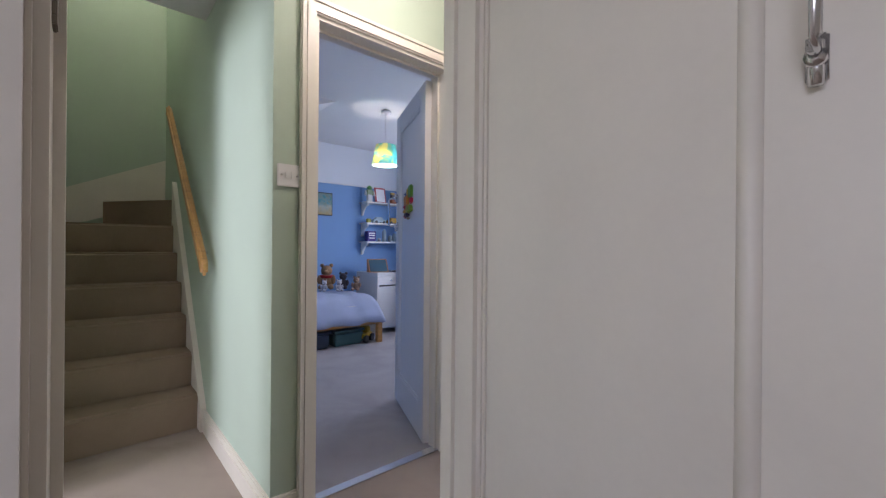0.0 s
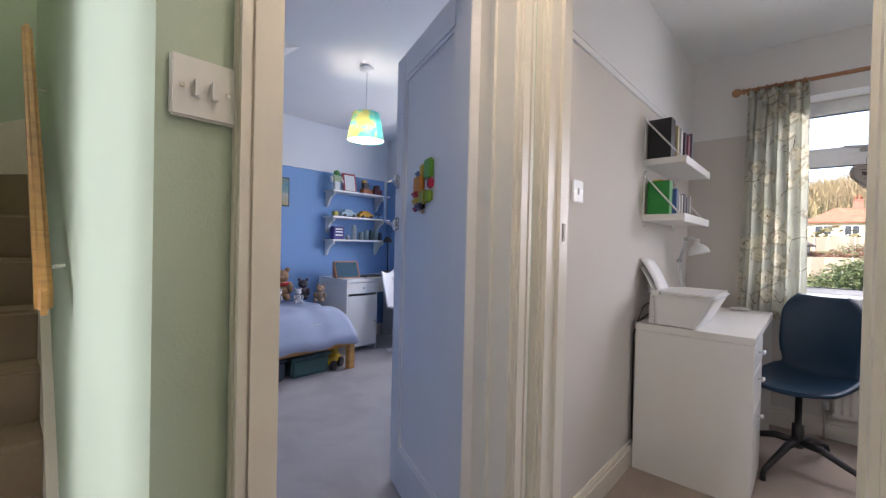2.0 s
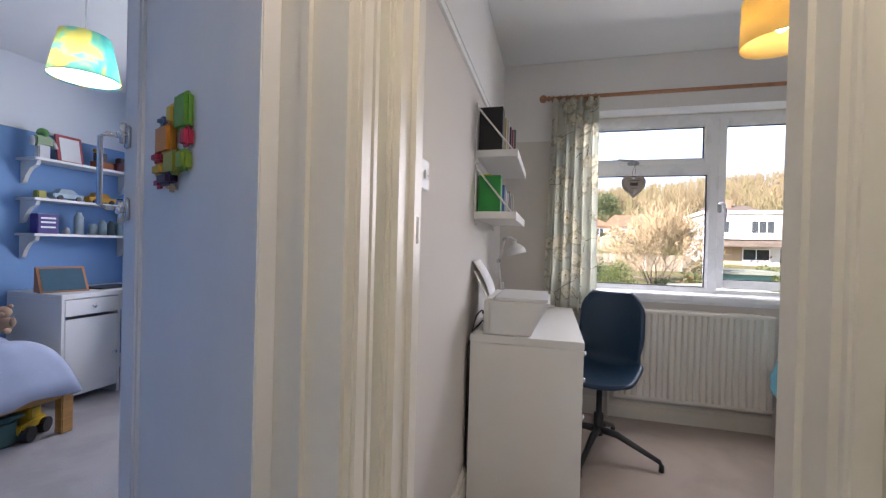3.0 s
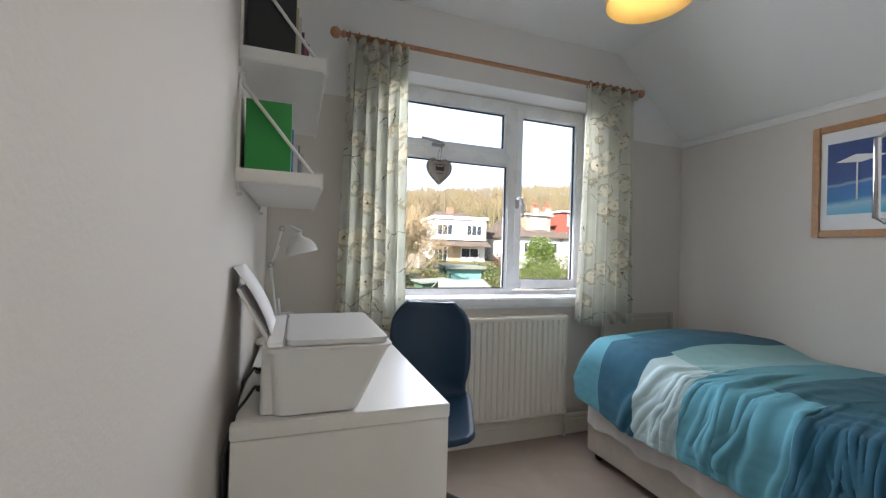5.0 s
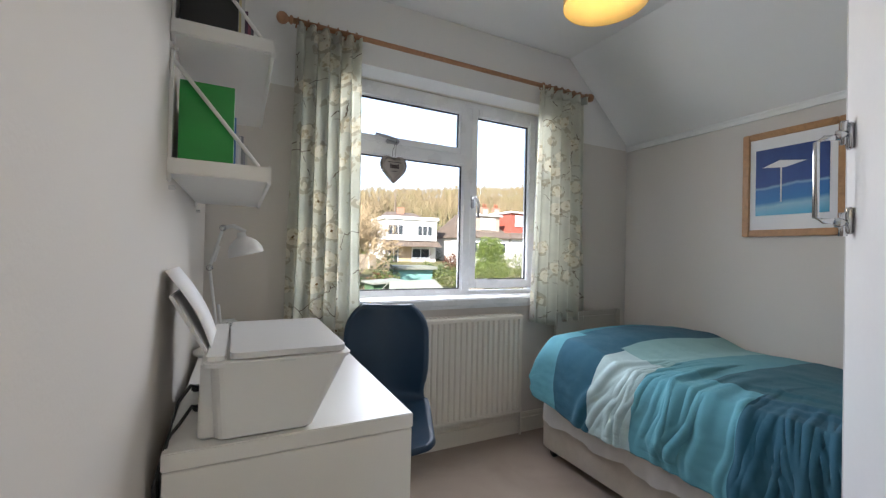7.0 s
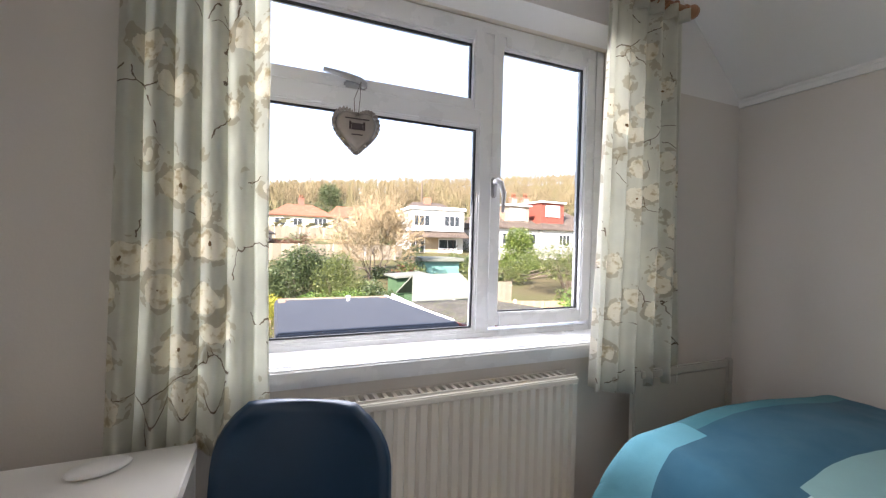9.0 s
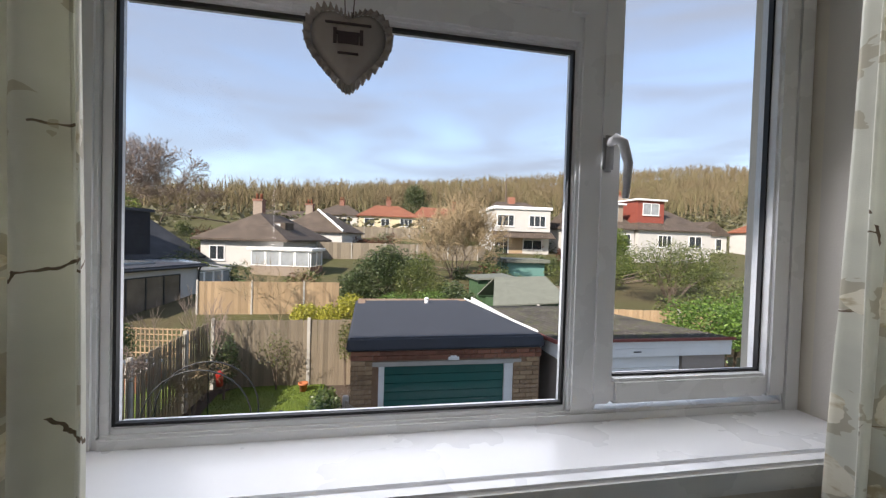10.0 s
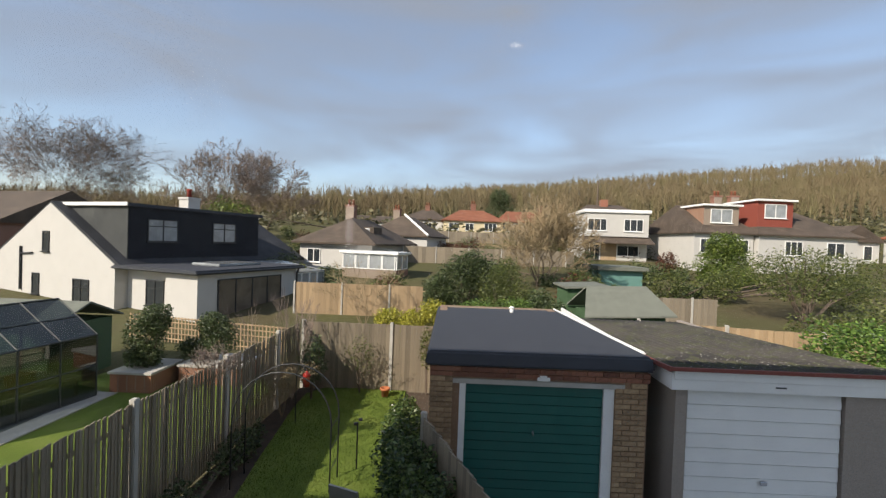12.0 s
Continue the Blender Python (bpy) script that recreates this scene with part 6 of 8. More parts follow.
def wallbrick_mat(name, a, b):
    m = Mat(name, a, 0.85)
    t = m.n.new("ShaderNodeTexBrick")
    m.l.new(m.coords((1, 1, 1)), t.inputs["Vector"])
    t.inputs["Scale"].default_value, t.inputs["Brick Width"].default_value, t.inputs["Row Height"].default_value = 1, 0.225, 0.075
    t.inputs["Mortar Size"].default_value = 0.008
    t.inputs["Color1"].default_value, t.inputs["Color2"].default_value, t.inputs["Mortar"].default_value = (*a, 1), (*b, 1), (0.3, 0.27, 0.22, 1)
    m.color(m.mix(0.3, t.outputs["Color"], m.ramp(m.noise(9, 4), [(0.3, k(a, 0.6)), (0.7, b)])))
    return m.m


M_BRICK_TAN = brick_mat("tan_brick", (0.30, 0.19, 0.11), (0.42, 0.29, 0.17))
M_BRICK_RED = brick_mat("dark_red_brick", (0.19, 0.075, 0.05), (0.30, 0.13, 0.08))
M_MORTAR = plain("mortar", (0.30, 0.26, 0.21), 0.95, 0.15, 8, 0.4, 90)
M_FELT = plain("dark_roof_felt", (0.040, 0.044, 0.055), 0.75, 0.18, 2.5, 0.5, 180)
M_GREEN = plain("dark_green_door_paint", (0.006, 0.10, 0.085), 0.35, 0.08, 3, 0.03)
M_WHITE_OUT = plain("white_outdoor_paint", (0.82, 0.82, 0.80), 0.5, 0.05, 3, 0.06)
M_RENDER = plain("white_house_render", (0.52, 0.505, 0.475), 0.85, 0.04, 2, 0.25, 60)
M_CREAM_R = plain("cream_house_render", (0.66, 0.56, 0.36), 0.85, 0.05, 2, 0.25, 60)
M_PEBBLE = plain("pebble_dash", (0.34, 0.29, 0.25), 0.95, 0.25, 60, 0.8, 140)
M_DARKWIN = plain("dark_window_glass", (0.03, 0.035, 0.04), 0.08, 0.2, 2, 0.0)
# sky reflection put into the panes' pale base colour
M_SKYWIN = plain("sky_toned_window_glass", (0.30, 0.32, 0.33), 0.08, 0.3, 1.5, 0.0)
M_BLACKF = plain("black_window_frame", (0.02, 0.022, 0.025), 0.45, 0.05, 5, 0.0)
M_SOIL = plain("garden_soil", (0.07, 0.05, 0.035), 0.98, 0.35, 5, 0.8, 40)


def rooftile(name, a, b, sc=3.2):
    m = Mat(name, a, 0.85)
    w = m.n.new("ShaderNodeTexWave")
    w.bands_direction, w.wave_profile = "Z", "SAW"
    w.inputs["Scale"].default_value, w.inputs["Distortion"].default_value = sc, 0.4
    m.l.new(m.coords(), w.inputs["Vector"])
    c = m.ramp(m.noise(1.2, 6), [(0.3, k(a, 0.75)), (0.5, a), (0.7, b)])
    m.color(m.mix(m.math("MULTIPLY", w.outputs["Fac"], 0.35), c, k(a, 0.45))).bump(w.outputs["Fac"], 0.5, 0.03)
    return m.m


M_T_BROWN = rooftile("brown_roof_tiles", (0.095, 0.072, 0.055), (0.14, 0.105, 0.08))
M_T_RED = rooftile("red_roof_tiles", (0.27, 0.10, 0.055), (0.36, 0.15, 0.085))
M_T_SLATE = rooftile("slate_roof_tiles", (0.035, 0.038, 0.045), (0.06, 0.062, 0.07), 5)
M_CLAD = rooftile("dark_grey_cladding", (0.018, 0.021, 0.03), (0.026, 0.03, 0.04), 9)
M_CLAD2 = rooftile("grey_cheek_cladding", (0.085, 0.09, 0.09), (0.12, 0.125, 0.12), 9)


def fence_wood(name, c):
    m = Mat(name, c, 0.9)
    gr = m.noise(6, 7, m.coords((14, 14, 0.8)), 0.6, 0.6)
    base = m.ramp(m.rand(), [(0.0, k(c, 0.6)), (0.5, c), (1.0, k(c, 1.3))])
    m.color(m.mix(0.4, base, m.ramp(gr, [(0.3, k(c, 0.6)), (0.7, k(c, 1.25))]))).bump(gr, 0.3, 0.004)
    return m.m


M_FENCE = fence_wood("weathered_fence_wood", (0.27, 0.225, 0.165))
M_FENCE2 = fence_wood("new_fence_wood", (0.40, 0.285, 0.17))
M_CONC = plain("concrete", (0.45, 0.43, 0.39), 0.95, 0.12, 6, 0.4, 80)


def shared(name, me, parent, m):
    """One more piece on a shared mesh."""
    ob = new(name, me)
    ob.parent = parent
    ob.matrix_basis = m
    return ob


def mesh_of(bm, mat):
    me = bpy.data.meshes.new("piece")
    bm.to_mesh(me)
    bm.free()
    me.materials.append(mat)
    return me


def plank_fence(name, label, p0, p1, top, h, w, mat, rail=True, post=2.4):
    """Upright boards between two points, with rails and posts."""
    e = thing(name, label, "fence")
    a, b = Vector((*p0, 0)), Vector((*p1, 0))
    d = (b - a)
    L = d.length
    ang = math.degrees(math.atan2(d.y, d.x))
    me = mesh_of(boxes((-w * 0.56, w * 0.56, -0.008, 0.008, 0, h)), mat)
    rnd = random.Random(len(label))
    for i in range(int(L / w)):
        q = a + d * ((i + 0.5) * w / L)
        shared("board", me, e, pose(q.x, q.y, top - h + rnd.uniform(-0.008, 0.006), rnd.uniform(-0.5, 0.5), rnd.uniform(-0.5, 0.5), ang + math.degrees(math.asin(min(0.5, 0.02 / w)))))
    if rail:
        n = Vector((-d.y, d.x, 0)).normalized() * 0.03
        for z in (top - 0.25, top - h + 0.25):
            part("rail", tube(bmesh.new(), [a + n + Vector((0, 0, z)), b + n + Vector((0, 0, z))], 0.03, 4), mat, e)
    for i in range(int(L / post) + 1):
        q = a + d * min(1, i * post / L)
        part("post", boxes((q.x - 0.045, q.x + 0.045, q.y - 0.045, q.y + 0.045, top - h - 0.05, top + 0.06), bevel=0.01), M_CONC, e)
    return e


# lawn, beds, paths of the garden below
def lawn_edge(v):
    return -3.10 + 0.25 * math.sin(v * 5), -0.62 + 0.18 * math.sin(v * 4 + 1)


bm = bmesh.new()
def lawn_fn(u, v):
    y = 5.2 + v * 10.1
    l, r = lawn_edge(v)
    l += 0.9 * max(0, v - 0.93) / 0.07 * 0.6
    return (l + (r - l) * u, y, -2.80 + 0.03 * noise.noise(Vector((u * 6, v * 9, 0))))
sheet(bm, 16, 40, lawn_fn)
m = Mat("lawn_grass", (0.10, 0.16, 0.03), 0.9, 0, 0.15)
m.color(m.mix(0.4, m.ramp(m.noise(1.5, 5), [(0.3, (0.10, 0.15, 0.025)), (0.5, (0.145, 0.21, 0.035)), (0.7, (0.21, 0.26, 0.06))]), m.ramp(m.noise(60, 4), [(0.3, (0.07, 0.115, 0.018)), (0.7, (0.24, 0.30, 0.07))]))).bump(m.noise(90, 3), 0.8, 0.03)
M_LAWN = m.m
structure("lawn", bm, M_LAWN, "mown green garden lawn", "lawn", True)
structure("flower_bed", boxes((-3.75, -0.1, 4.7, 15.0, -2.9, -2.825)), M_SOIL, "dark soil border round the lawn", "ground")


def blades(name, label, n, area, h, mat, cat):
    """Many small grass blades as one mesh."""
    rnd = random.Random(5)
    vs, fs = [], []
    for i in range(n):
        x, y, z = area(rnd)
        a = rnd.uniform(0, 6.28)
        hh, w = h * rnd.uniform(0.5, 1.3), 0.008
        lx, ly = rnd.uniform(-0.4, 0.4) * hh, rnd.uniform(-0.4, 0.4) * hh
        b = len(vs)
        vs += [(x - w * math.cos(a), y - w * math.sin(a), z), (x + w * math.cos(a), y + w * math.sin(a), z), (x + lx, y + ly, z + hh)]
        fs.append((b, b + 1, b + 2))
    me = bpy.data.meshes.new(name)
    me.from_pydata(vs, [], fs)
    me.materials.append(mat)
    return tagged(new(name, me), label, cat, "", "stuff")


def on_lawn(r):
    v, u = r.random() ** 0.7, r.random()
    p = lawn_fn(u, v)
    return p[0], p[1], p[2] - 0.01
blades("grass", "short mown lawn grass", 16000, on_lawn, 0.05, M_LAWN, "grass")


def leaf_mat(name, a, b, gloss=0.5):
    m = Mat(name, a, gloss)
    c = m.ramp(m.island(), [(0.0, k(a, 0.55)), (0.4, a), (0.8, b), (1.0, k(b, 1.3))])
    m.color(c)
    tl, ad = m.n.new("ShaderNodeBsdfTranslucent"), m.n.new("ShaderNodeMixShader")
    m.l.new(c, tl.inputs["Color"])
    ad.inputs[0].default_value = 0.3
    m.l.new(m.b.outputs[0], ad.inputs[1]), m.l.new(tl.outputs[0], ad.inputs[2])
    m.l.new(ad.outputs[0], m.n["Material Output"].inputs["Surface"])
    return m.m


M_L_DARK = leaf_mat("dark_evergreen_leaves", (0.05, 0.08, 0.028), (0.12, 0.15, 0.06))
M_L_MID = leaf_mat("green_leaves", (0.08, 0.105, 0.028), (0.16, 0.18, 0.05))
M_L_LIGHT = leaf_mat("bright_green_leaves", (0.09, 0.17, 0.03), (0.19, 0.30, 0.06))
M_L_YELL = leaf_mat("yellow_green_leaves", (0.30, 0.30, 0.03), (0.52, 0.48, 0.08))
M_L_CON = leaf_mat("conifer_foliage", (0.09, 0.14, 0.025), (0.19, 0.24, 0.05))
M_L_IVY = leaf_mat("ivy_leaves", (0.035, 0.075, 0.02), (0.14, 0.19, 0.06), 0.35)
M_L_RED = leaf_mat("reddish_twig_leaves", (0.10, 0.035, 0.02), (0.17, 0.08, 0.05))
M_BARK = plain("grey_brown_bark", (0.13, 0.10, 0.075), 0.95, 0.25, 5, 0.5, 60)
M_BIRCH = plain("birch_bark", (0.30, 0.26, 0.22), 0.9, 0.3, 4, 0.4, 40)
M_TWIG = plain("tan_twigs", (0.27, 0.205, 0.12), 0.95, 0.2, 5, 0.0)
M_TWIG_G = plain("grey_twigs", (0.24, 0.185, 0.15), 0.95, 0.2, 5, 0.0)


def leaf_cloud(rnd, n, c, rad, size, hollow=0.35, lump=0.35, flat=0.0):
    """Leaves scattered through the outer part of a lumpy body."""
    vs, fs = [], []
    for i in range(n):
        d = Vector((rnd.gauss(0, 1), rnd.gauss(0, 1), rnd.gauss(0, 1))).normalized()
        r = (hollow + (1 - hollow) * rnd.random() ** 0.6) * (1 + lump * noise.noise(d * 2.1 + Vector(c)) + 0.5 * lump * noise.noise(d * 5.3 + Vector(c)))
        p = Vector((c[0] + d.x * rad[0] * r, c[1] + d.y * rad[1] * r, c[2] + d.z * rad[2] * r))
        u = Vector((rnd.gauss(0, 1), rnd.gauss(0, 1), rnd.gauss(0, 0.6))).normalized()
        w = u.cross(Vector((rnd.gauss(0, 1), rnd.gauss(0, 1), rnd.gauss(0, 1)))).normalized()
        s = size * rnd.uniform(0.6, 1.4)
        b = len(vs)
        vs += [p - u * s, p + w * s * 0.45, p + u * s, p - w * s * 0.45]
        fs.append((b, b + 1, b + 2, b + 3))
    return vs, fs


def py_part(name, vs, fs, mat, parent, label=""):
    me = bpy.data.meshes.new(name)
    me.from_pydata([tuple(v) for v in vs], [], fs)
    me.materials.append(mat)
    ob = new(name, me)
    ob.parent = parent
    ob.matrix_parent_inverse = parent.matrix_basis.inverted()
    if label:
        ob["label"] = label
    return ob


def bush(name, label, cat, clumps, n, size, mat, seed, stem=None, stem_mat=None):
    """A shrub or leafy tree: stems and a crown built of several leaf clumps."""
    e = thing(name, label, cat)
    rnd = random.Random(seed)
    vs, fs = [], []
    for c, r in clumps:
        a, b = leaf_cloud(rnd, int(n * 2.0), c, r, size * 0.68)
        fs += [tuple(i + len(vs) for i in f) for f in b]
        vs += a
    py_part("crown", vs, fs, mat, e)
    bm = bmesh.new()
    base = stem or (clumps[0][0][0], clumps[0][0][1], clumps[0][0][2] - clumps[0][1][2])
    for c, r in clumps:
        for kk in range(2):
            q = Vector(c) + Vector((rnd.uniform(-0.4, 0.4) * r[0], rnd.uniform(-0.4, 0.4) * r[1], 0.2 * r[2]))
            mid = (Vector(base) + q) / 2 + Vector((rnd.uniform(-0.1, 0.1), rnd.uniform(-0.1, 0.1), 0.05)) * r[0]
            tube(bm, [base, mid, q], [0.045 * max(r), 0.03 * max(r), 0.01 * max(r)], 5)
    part("trunk", bm, stem_mat or M_BARK, e)
    return e


def bare_tree(name, label, base, height, spread, seed, bark, twig, trunks=1, levels=5, lean=0.0, droop=0.0, fine=0.012, kids=4, thick=0.022):
    """A leafless tree: tapered trunk and limbs, then ever finer twigs."""
    e = thing(name, label, "tree")
    rnd = random.Random(seed)
    limb, tw = ([], []), ([], [])

    def seg(store, p, q, r0, r1, n):
        r0, r1 = max(r0, fine), max(r1, fine * 0.7)
        vs, fs = store
        d = (q - p).normalized()
        a = d.orthogonal().normalized()
        b = d.cross(a)
        k0 = len(vs)
        for pt, r in ((p, r0), (q, r1)):
            for i in range(n):
                t = 2 * math.pi * i / n
                vs.append(pt + (a * math.cos(t) + b * math.sin(t)) * r)
        for i in range(n):
            fs.append((k0 + i, k0 + (i + 1) % n, k0 + n + (i + 1) % n, k0 + n + i))

    def grow(p, d, L, r, lev):
        steps = 3 if lev < 3 else 2
        for s in range(steps):
            d = (d + Vector((rnd.gauss(0, 0.14), rnd.gauss(0, 0.14), 0.06 - droop * (lev > 2) * 0.25))).normalized()
            q = p + d * (L / steps)
            r1 = r * (0.80 if s < steps - 1 else 0.66)
            seg(limb if lev < 2 else tw, p, q, r, r1, 6 if lev < 2 else 3)
            p, r = q, r1
            if lev < levels and (s > 0 or lev > 0):
                for _ in range(kids if s == steps - 1 else max(1, kids // 2)):
                    az, el = rnd.uniform(0, 6.28), rnd.uniform(0.35, 0.95) * spread
                    side = d.orthogonal().normalized()
                    side.rotate(Matrix.Rotation(az, 3, d))
                    nd = (d * math.cos(el) + side * math.sin(el)).normalized()
                    grow(p.copy(), nd, L * rnd.uniform(0.5, 0.72), r * rnd.uniform(0.45, 0.65), lev + 1)
    for i in range(trunks):
        a = rnd.uniform(0, 6.28)
        d = Vector((math.cos(a) * (0.35 if trunks > 1 else 0.05) + lean, math.sin(a) * (0.35 if trunks > 1 else 0.05), 1)).normalized()
        grow(Vector(base), d, height * 0.52, height * thick, 0)
    py_part("trunk", *limb, bark, e)
    py_part("crown", *tw, twig, e, "leafless twigs")
    return e


# ---- garages ----
gr = thing("garage", "brick garage with a dark felt roof and green door", "garage")
GX0, GX1, GY0, GY1 = 0.03, 3.17, 9.93, 15.5
part("wall", boxes((GX0 + 0.02, GX0 + 0.215, GY0 + 0.02, GY1, -2.95, -0.50), (GX1 - 0.215, GX1 - 0.02, GY0 + 0.02, GY1, -2.95, -0.50), (GX0 + 0.215, GX1 - 0.215, GY1 - 0.2, GY1, -2.95, -0.50),
                   (GX0 + 0.02, 0.46, GY0 + 0.015, GY0 + 0.2, -2.95, -0.50), (2.68, GX1 - 0.02, GY0 + 0.015, GY0 + 0.2, -2.95, -0.50), (0.46, 2.68, GY0 + 0.015, GY0 + 0.2, -0.68, -0.50)), [wallbrick_mat("garage_side_brick", (0.25, 0.15, 0.09), (0.32, 0.20, 0.12))], gr)
bm = hexa(bmesh.new(), [(GX0 - 0.08, GY0 - 0.06, -0.50), (GX1 + 0.05, GY0 - 0.06, -0.48), (GX1 + 0.05, GY1 + 0.05, -0.72), (GX0 - 0.08, GY1 + 0.05, -0.74)],
          [(GX0 - 0.05, GY0 + 0.0, -0.30), (GX1 + 0.03, GY0 + 0.0, -0.28), (GX1 + 0.03, GY1 + 0.05, -0.52), (GX0 - 0.05, GY1 + 0.05, -0.54)])
part("roof", soften(bm, 0.03, 3), M_FELT, gr, "dark felt flat roof")
part("edge_trim", tube(bmesh.new(), [(GX1 + 0.04, GY0 + 0.3, -0.30), (GX1 + 0.04, GY1, -0.50)], 0.03, 4), M_WHITE_OUT, gr, "pale roof edge strip")
bm = tube(bmesh.new(), [(1.9, 14.6, -0.52), (1.9, 14.6, -0.40)], 0.05, 12)
ball(bm, (1.9, 14.6, -0.37), 0.07, 1, 1, 0.6, 2)
part("roof_vent", bm, M_WHITE_OUT, gr, "small white roof vent", True)
part("lintel", boxes((0.36, 2.82, GY0 - 0.004, GY0 + 0.1, -0.755, -0.685), bevel=0.004), M_CONC, gr, "concrete lintel")
part("door_frame", boxes((0.46, 0.55, GY0 + 0.02, GY0 + 0.11, -2.85, -0.757)), M_WHITE_OUT, gr, "white timber frame")
part("door_frame", boxes((2.53, 2.68, GY0 + 0.02, GY0 + 0.11, -2.85, -0.757)), M_WHITE_OUT, gr, "white timber frame")
gd = part("door", boxes((0.55, 2.53, GY0 + 0.085, GY0 + 0.10, -2.85, -0.757)), M_GREEN, gr, "dark green ribbed up-and-over door")
for i in range(15):
    z = -2.83 + i * 0.138
    part("rib", hexa(bmesh.new(), [(0.555, GY0 + 0.05, z), (2.525, GY0 + 0.05, z), (2.525, GY0 + 0.085, z - 0.008), (0.555, GY0 + 0.085, z - 0.008)],
                     [(0.555, GY0 + 0.062, z + 0.124), (2.525, GY0 + 0.062, z + 0.124), (2.525, GY0 + 0.085, z + 0.13), (0.555, GY0 + 0.085, z + 0.13)]), M_GREEN, gd)
part("handle", tube(bmesh.new(), [(1.54, GY0 + 0.06, -1.42), (1.54, GY0 + 0.02, -1.42), (1.54, GY0 + 0.015, -1.47)], 0.012, 8), M_CHROME, gd, "chrome turn handle", True)
bm = boxes((1.56, 1.74, GY0 - 0.05, GY0 - 0.035, -0.665, -0.61), (1.60, 1.70, GY0 - 0.035, GY0 + 0.02, -0.615, -0.595), bevel=0.004)
part("flood_light", bm, M_WHITE_OUT, gr, "small white security light")

wg = thing("garage", "pebble-dashed garage with a white door and mossy corrugated roof", "garage")
WY0, WY1 = 9.72, 15.2
part("wall", boxes((3.42, 3.58, WY0, WY1, -2.95, -0.62), (5.72, 6.6, WY0, WY0 + 0.16, -2.95, -0.62), (6.45, 6.6, WY0 + 0.16, WY1, -2.95, -0.62), (3.58, 6.45, WY1 - 0.15, WY1, -2.95, -0.7)), M_PEBBLE, wg)
part("fascia", boxes((3.36, 6.68, WY0 - 0.05, WY0 - 0.02, -0.63, -0.49), (3.36, 6.68, WY0 - 0.06, WY0 - 0.02, -0.485, -0.36), (3.33, 3.36, WY0 - 0.05, WY1, -0.63, -0.40)), M_WHITE_OUT, wg, "white boarded fascia")
bm = bmesh.new()
sheet(bm, 150, 6, lambda u, v: (3.30 + 3.42 * u, WY0 - 0.08 + v * (WY1 - WY0 + 0.15), -0.33 - 0.36 * v + 0.022 * math.sin(u * 46 * math.pi)))
m = Mat("mossy_cement_sheet", (0.11, 0.10, 0.09), 0.95)
moss = m.math("GREATER_THAN", m.noise(3.5, 6, None, 0.7), 0.52)
c = m.ramp(m.noise(1.1, 6), [(0.3, (0.035, 0.032, 0.03)), (0.6, (0.075, 0.066, 0.056))])
c = m.mix(m.math("MULTIPLY", moss, 0.6), c, (0.075, 0.08, 0.035))
c = m.mix(m.math("MULTIPLY", m.math("GREATER_THAN", m.noise(24, 4), 0.64), 0.75), c, (0.36, 0.35, 0.30))
m.color(c).bump(m.noise(25, 4), 0.7, 0.02)
ob = part("roof", bm, m.m, wg, "mossy corrugated cement roof", True)
ob.modifiers.new("thickness", "SOLIDIFY").thickness = 0.02
bm = hexa(bmesh.new(), [(3.27, WY0 - 0.10, -0.37), (3.305, WY0 - 0.10, -0.37), (3.305, WY1, -0.73), (3.27, WY1, -0.73)], [(3.27, WY0 - 0.10, -0.305), (3.305, WY0 - 0.10, -0.305), (3.305, WY1, -0.66), (3.27, WY1, -0.66)])
box(bm, 3.305, 6.72, WY0 - 0.105, WY0 - 0.075, -0.36, -0.31)
part("roof_trim", bm, plain("red_brown_trim", (0.22, 0.06, 0.045), 0.7), wg, "red-brown roof edging")
wd = part("door", boxes((3.60, 5.70, WY0 + 0.06, WY0 + 0.075, -2.85, -0.63)), M_WHITE_OUT, wg, "white ribbed up-and-over door")
for i in range(11):
    z = -2.84 + i * 0.2
    part("rib", hexa(bmesh.new(), [(3.605, WY0 + 0.03, z), (5.695, WY0 + 0.03, z), (5.695, WY0 + 0.06, z - 0.01), (3.605, WY0 + 0.06, z - 0.01)],
                     [(3.605, WY0 + 0.045, z + 0.183), (5.695, WY0 + 0.045, z + 0.183), (5.695, WY0 + 0.06, z + 0.19), (3.605, WY0 + 0.06, z + 0.19)]), M_WHITE_OUT, wd)
part("handle", boxes((4.62, 4.72, WY0 + 0.0, WY0 + 0.032, -1.93, -1.87), bevel=0.008), M_CHROME, wd, "dark door handle")
part("name_plate", boxes((4.72, 4.86, WY0 - 0.065, WY0 - 0.06, -0.555, -0.535)), M_BLACK, wg)
structure("drive", boxes((0.2, 9.0, 4.7, 9.9, -2.9, -2.83)), M_CONC, "concrete drive in front of the garages", "drive")
cable = thing("overhead_wire", "thin grey wire slung across the gardens", "cable", "overhead wires")
part("wire", tube(bmesh.new(), [(3.9, 15.5, -0.9 + 0.0), (5.2, 12.6, -0.75), (6.8, 9.6, -0.35), (8.5, 7.0, 0.1), (9.0, 6.2, 0.3)], 0.008, 5), M_BLACK, cable)

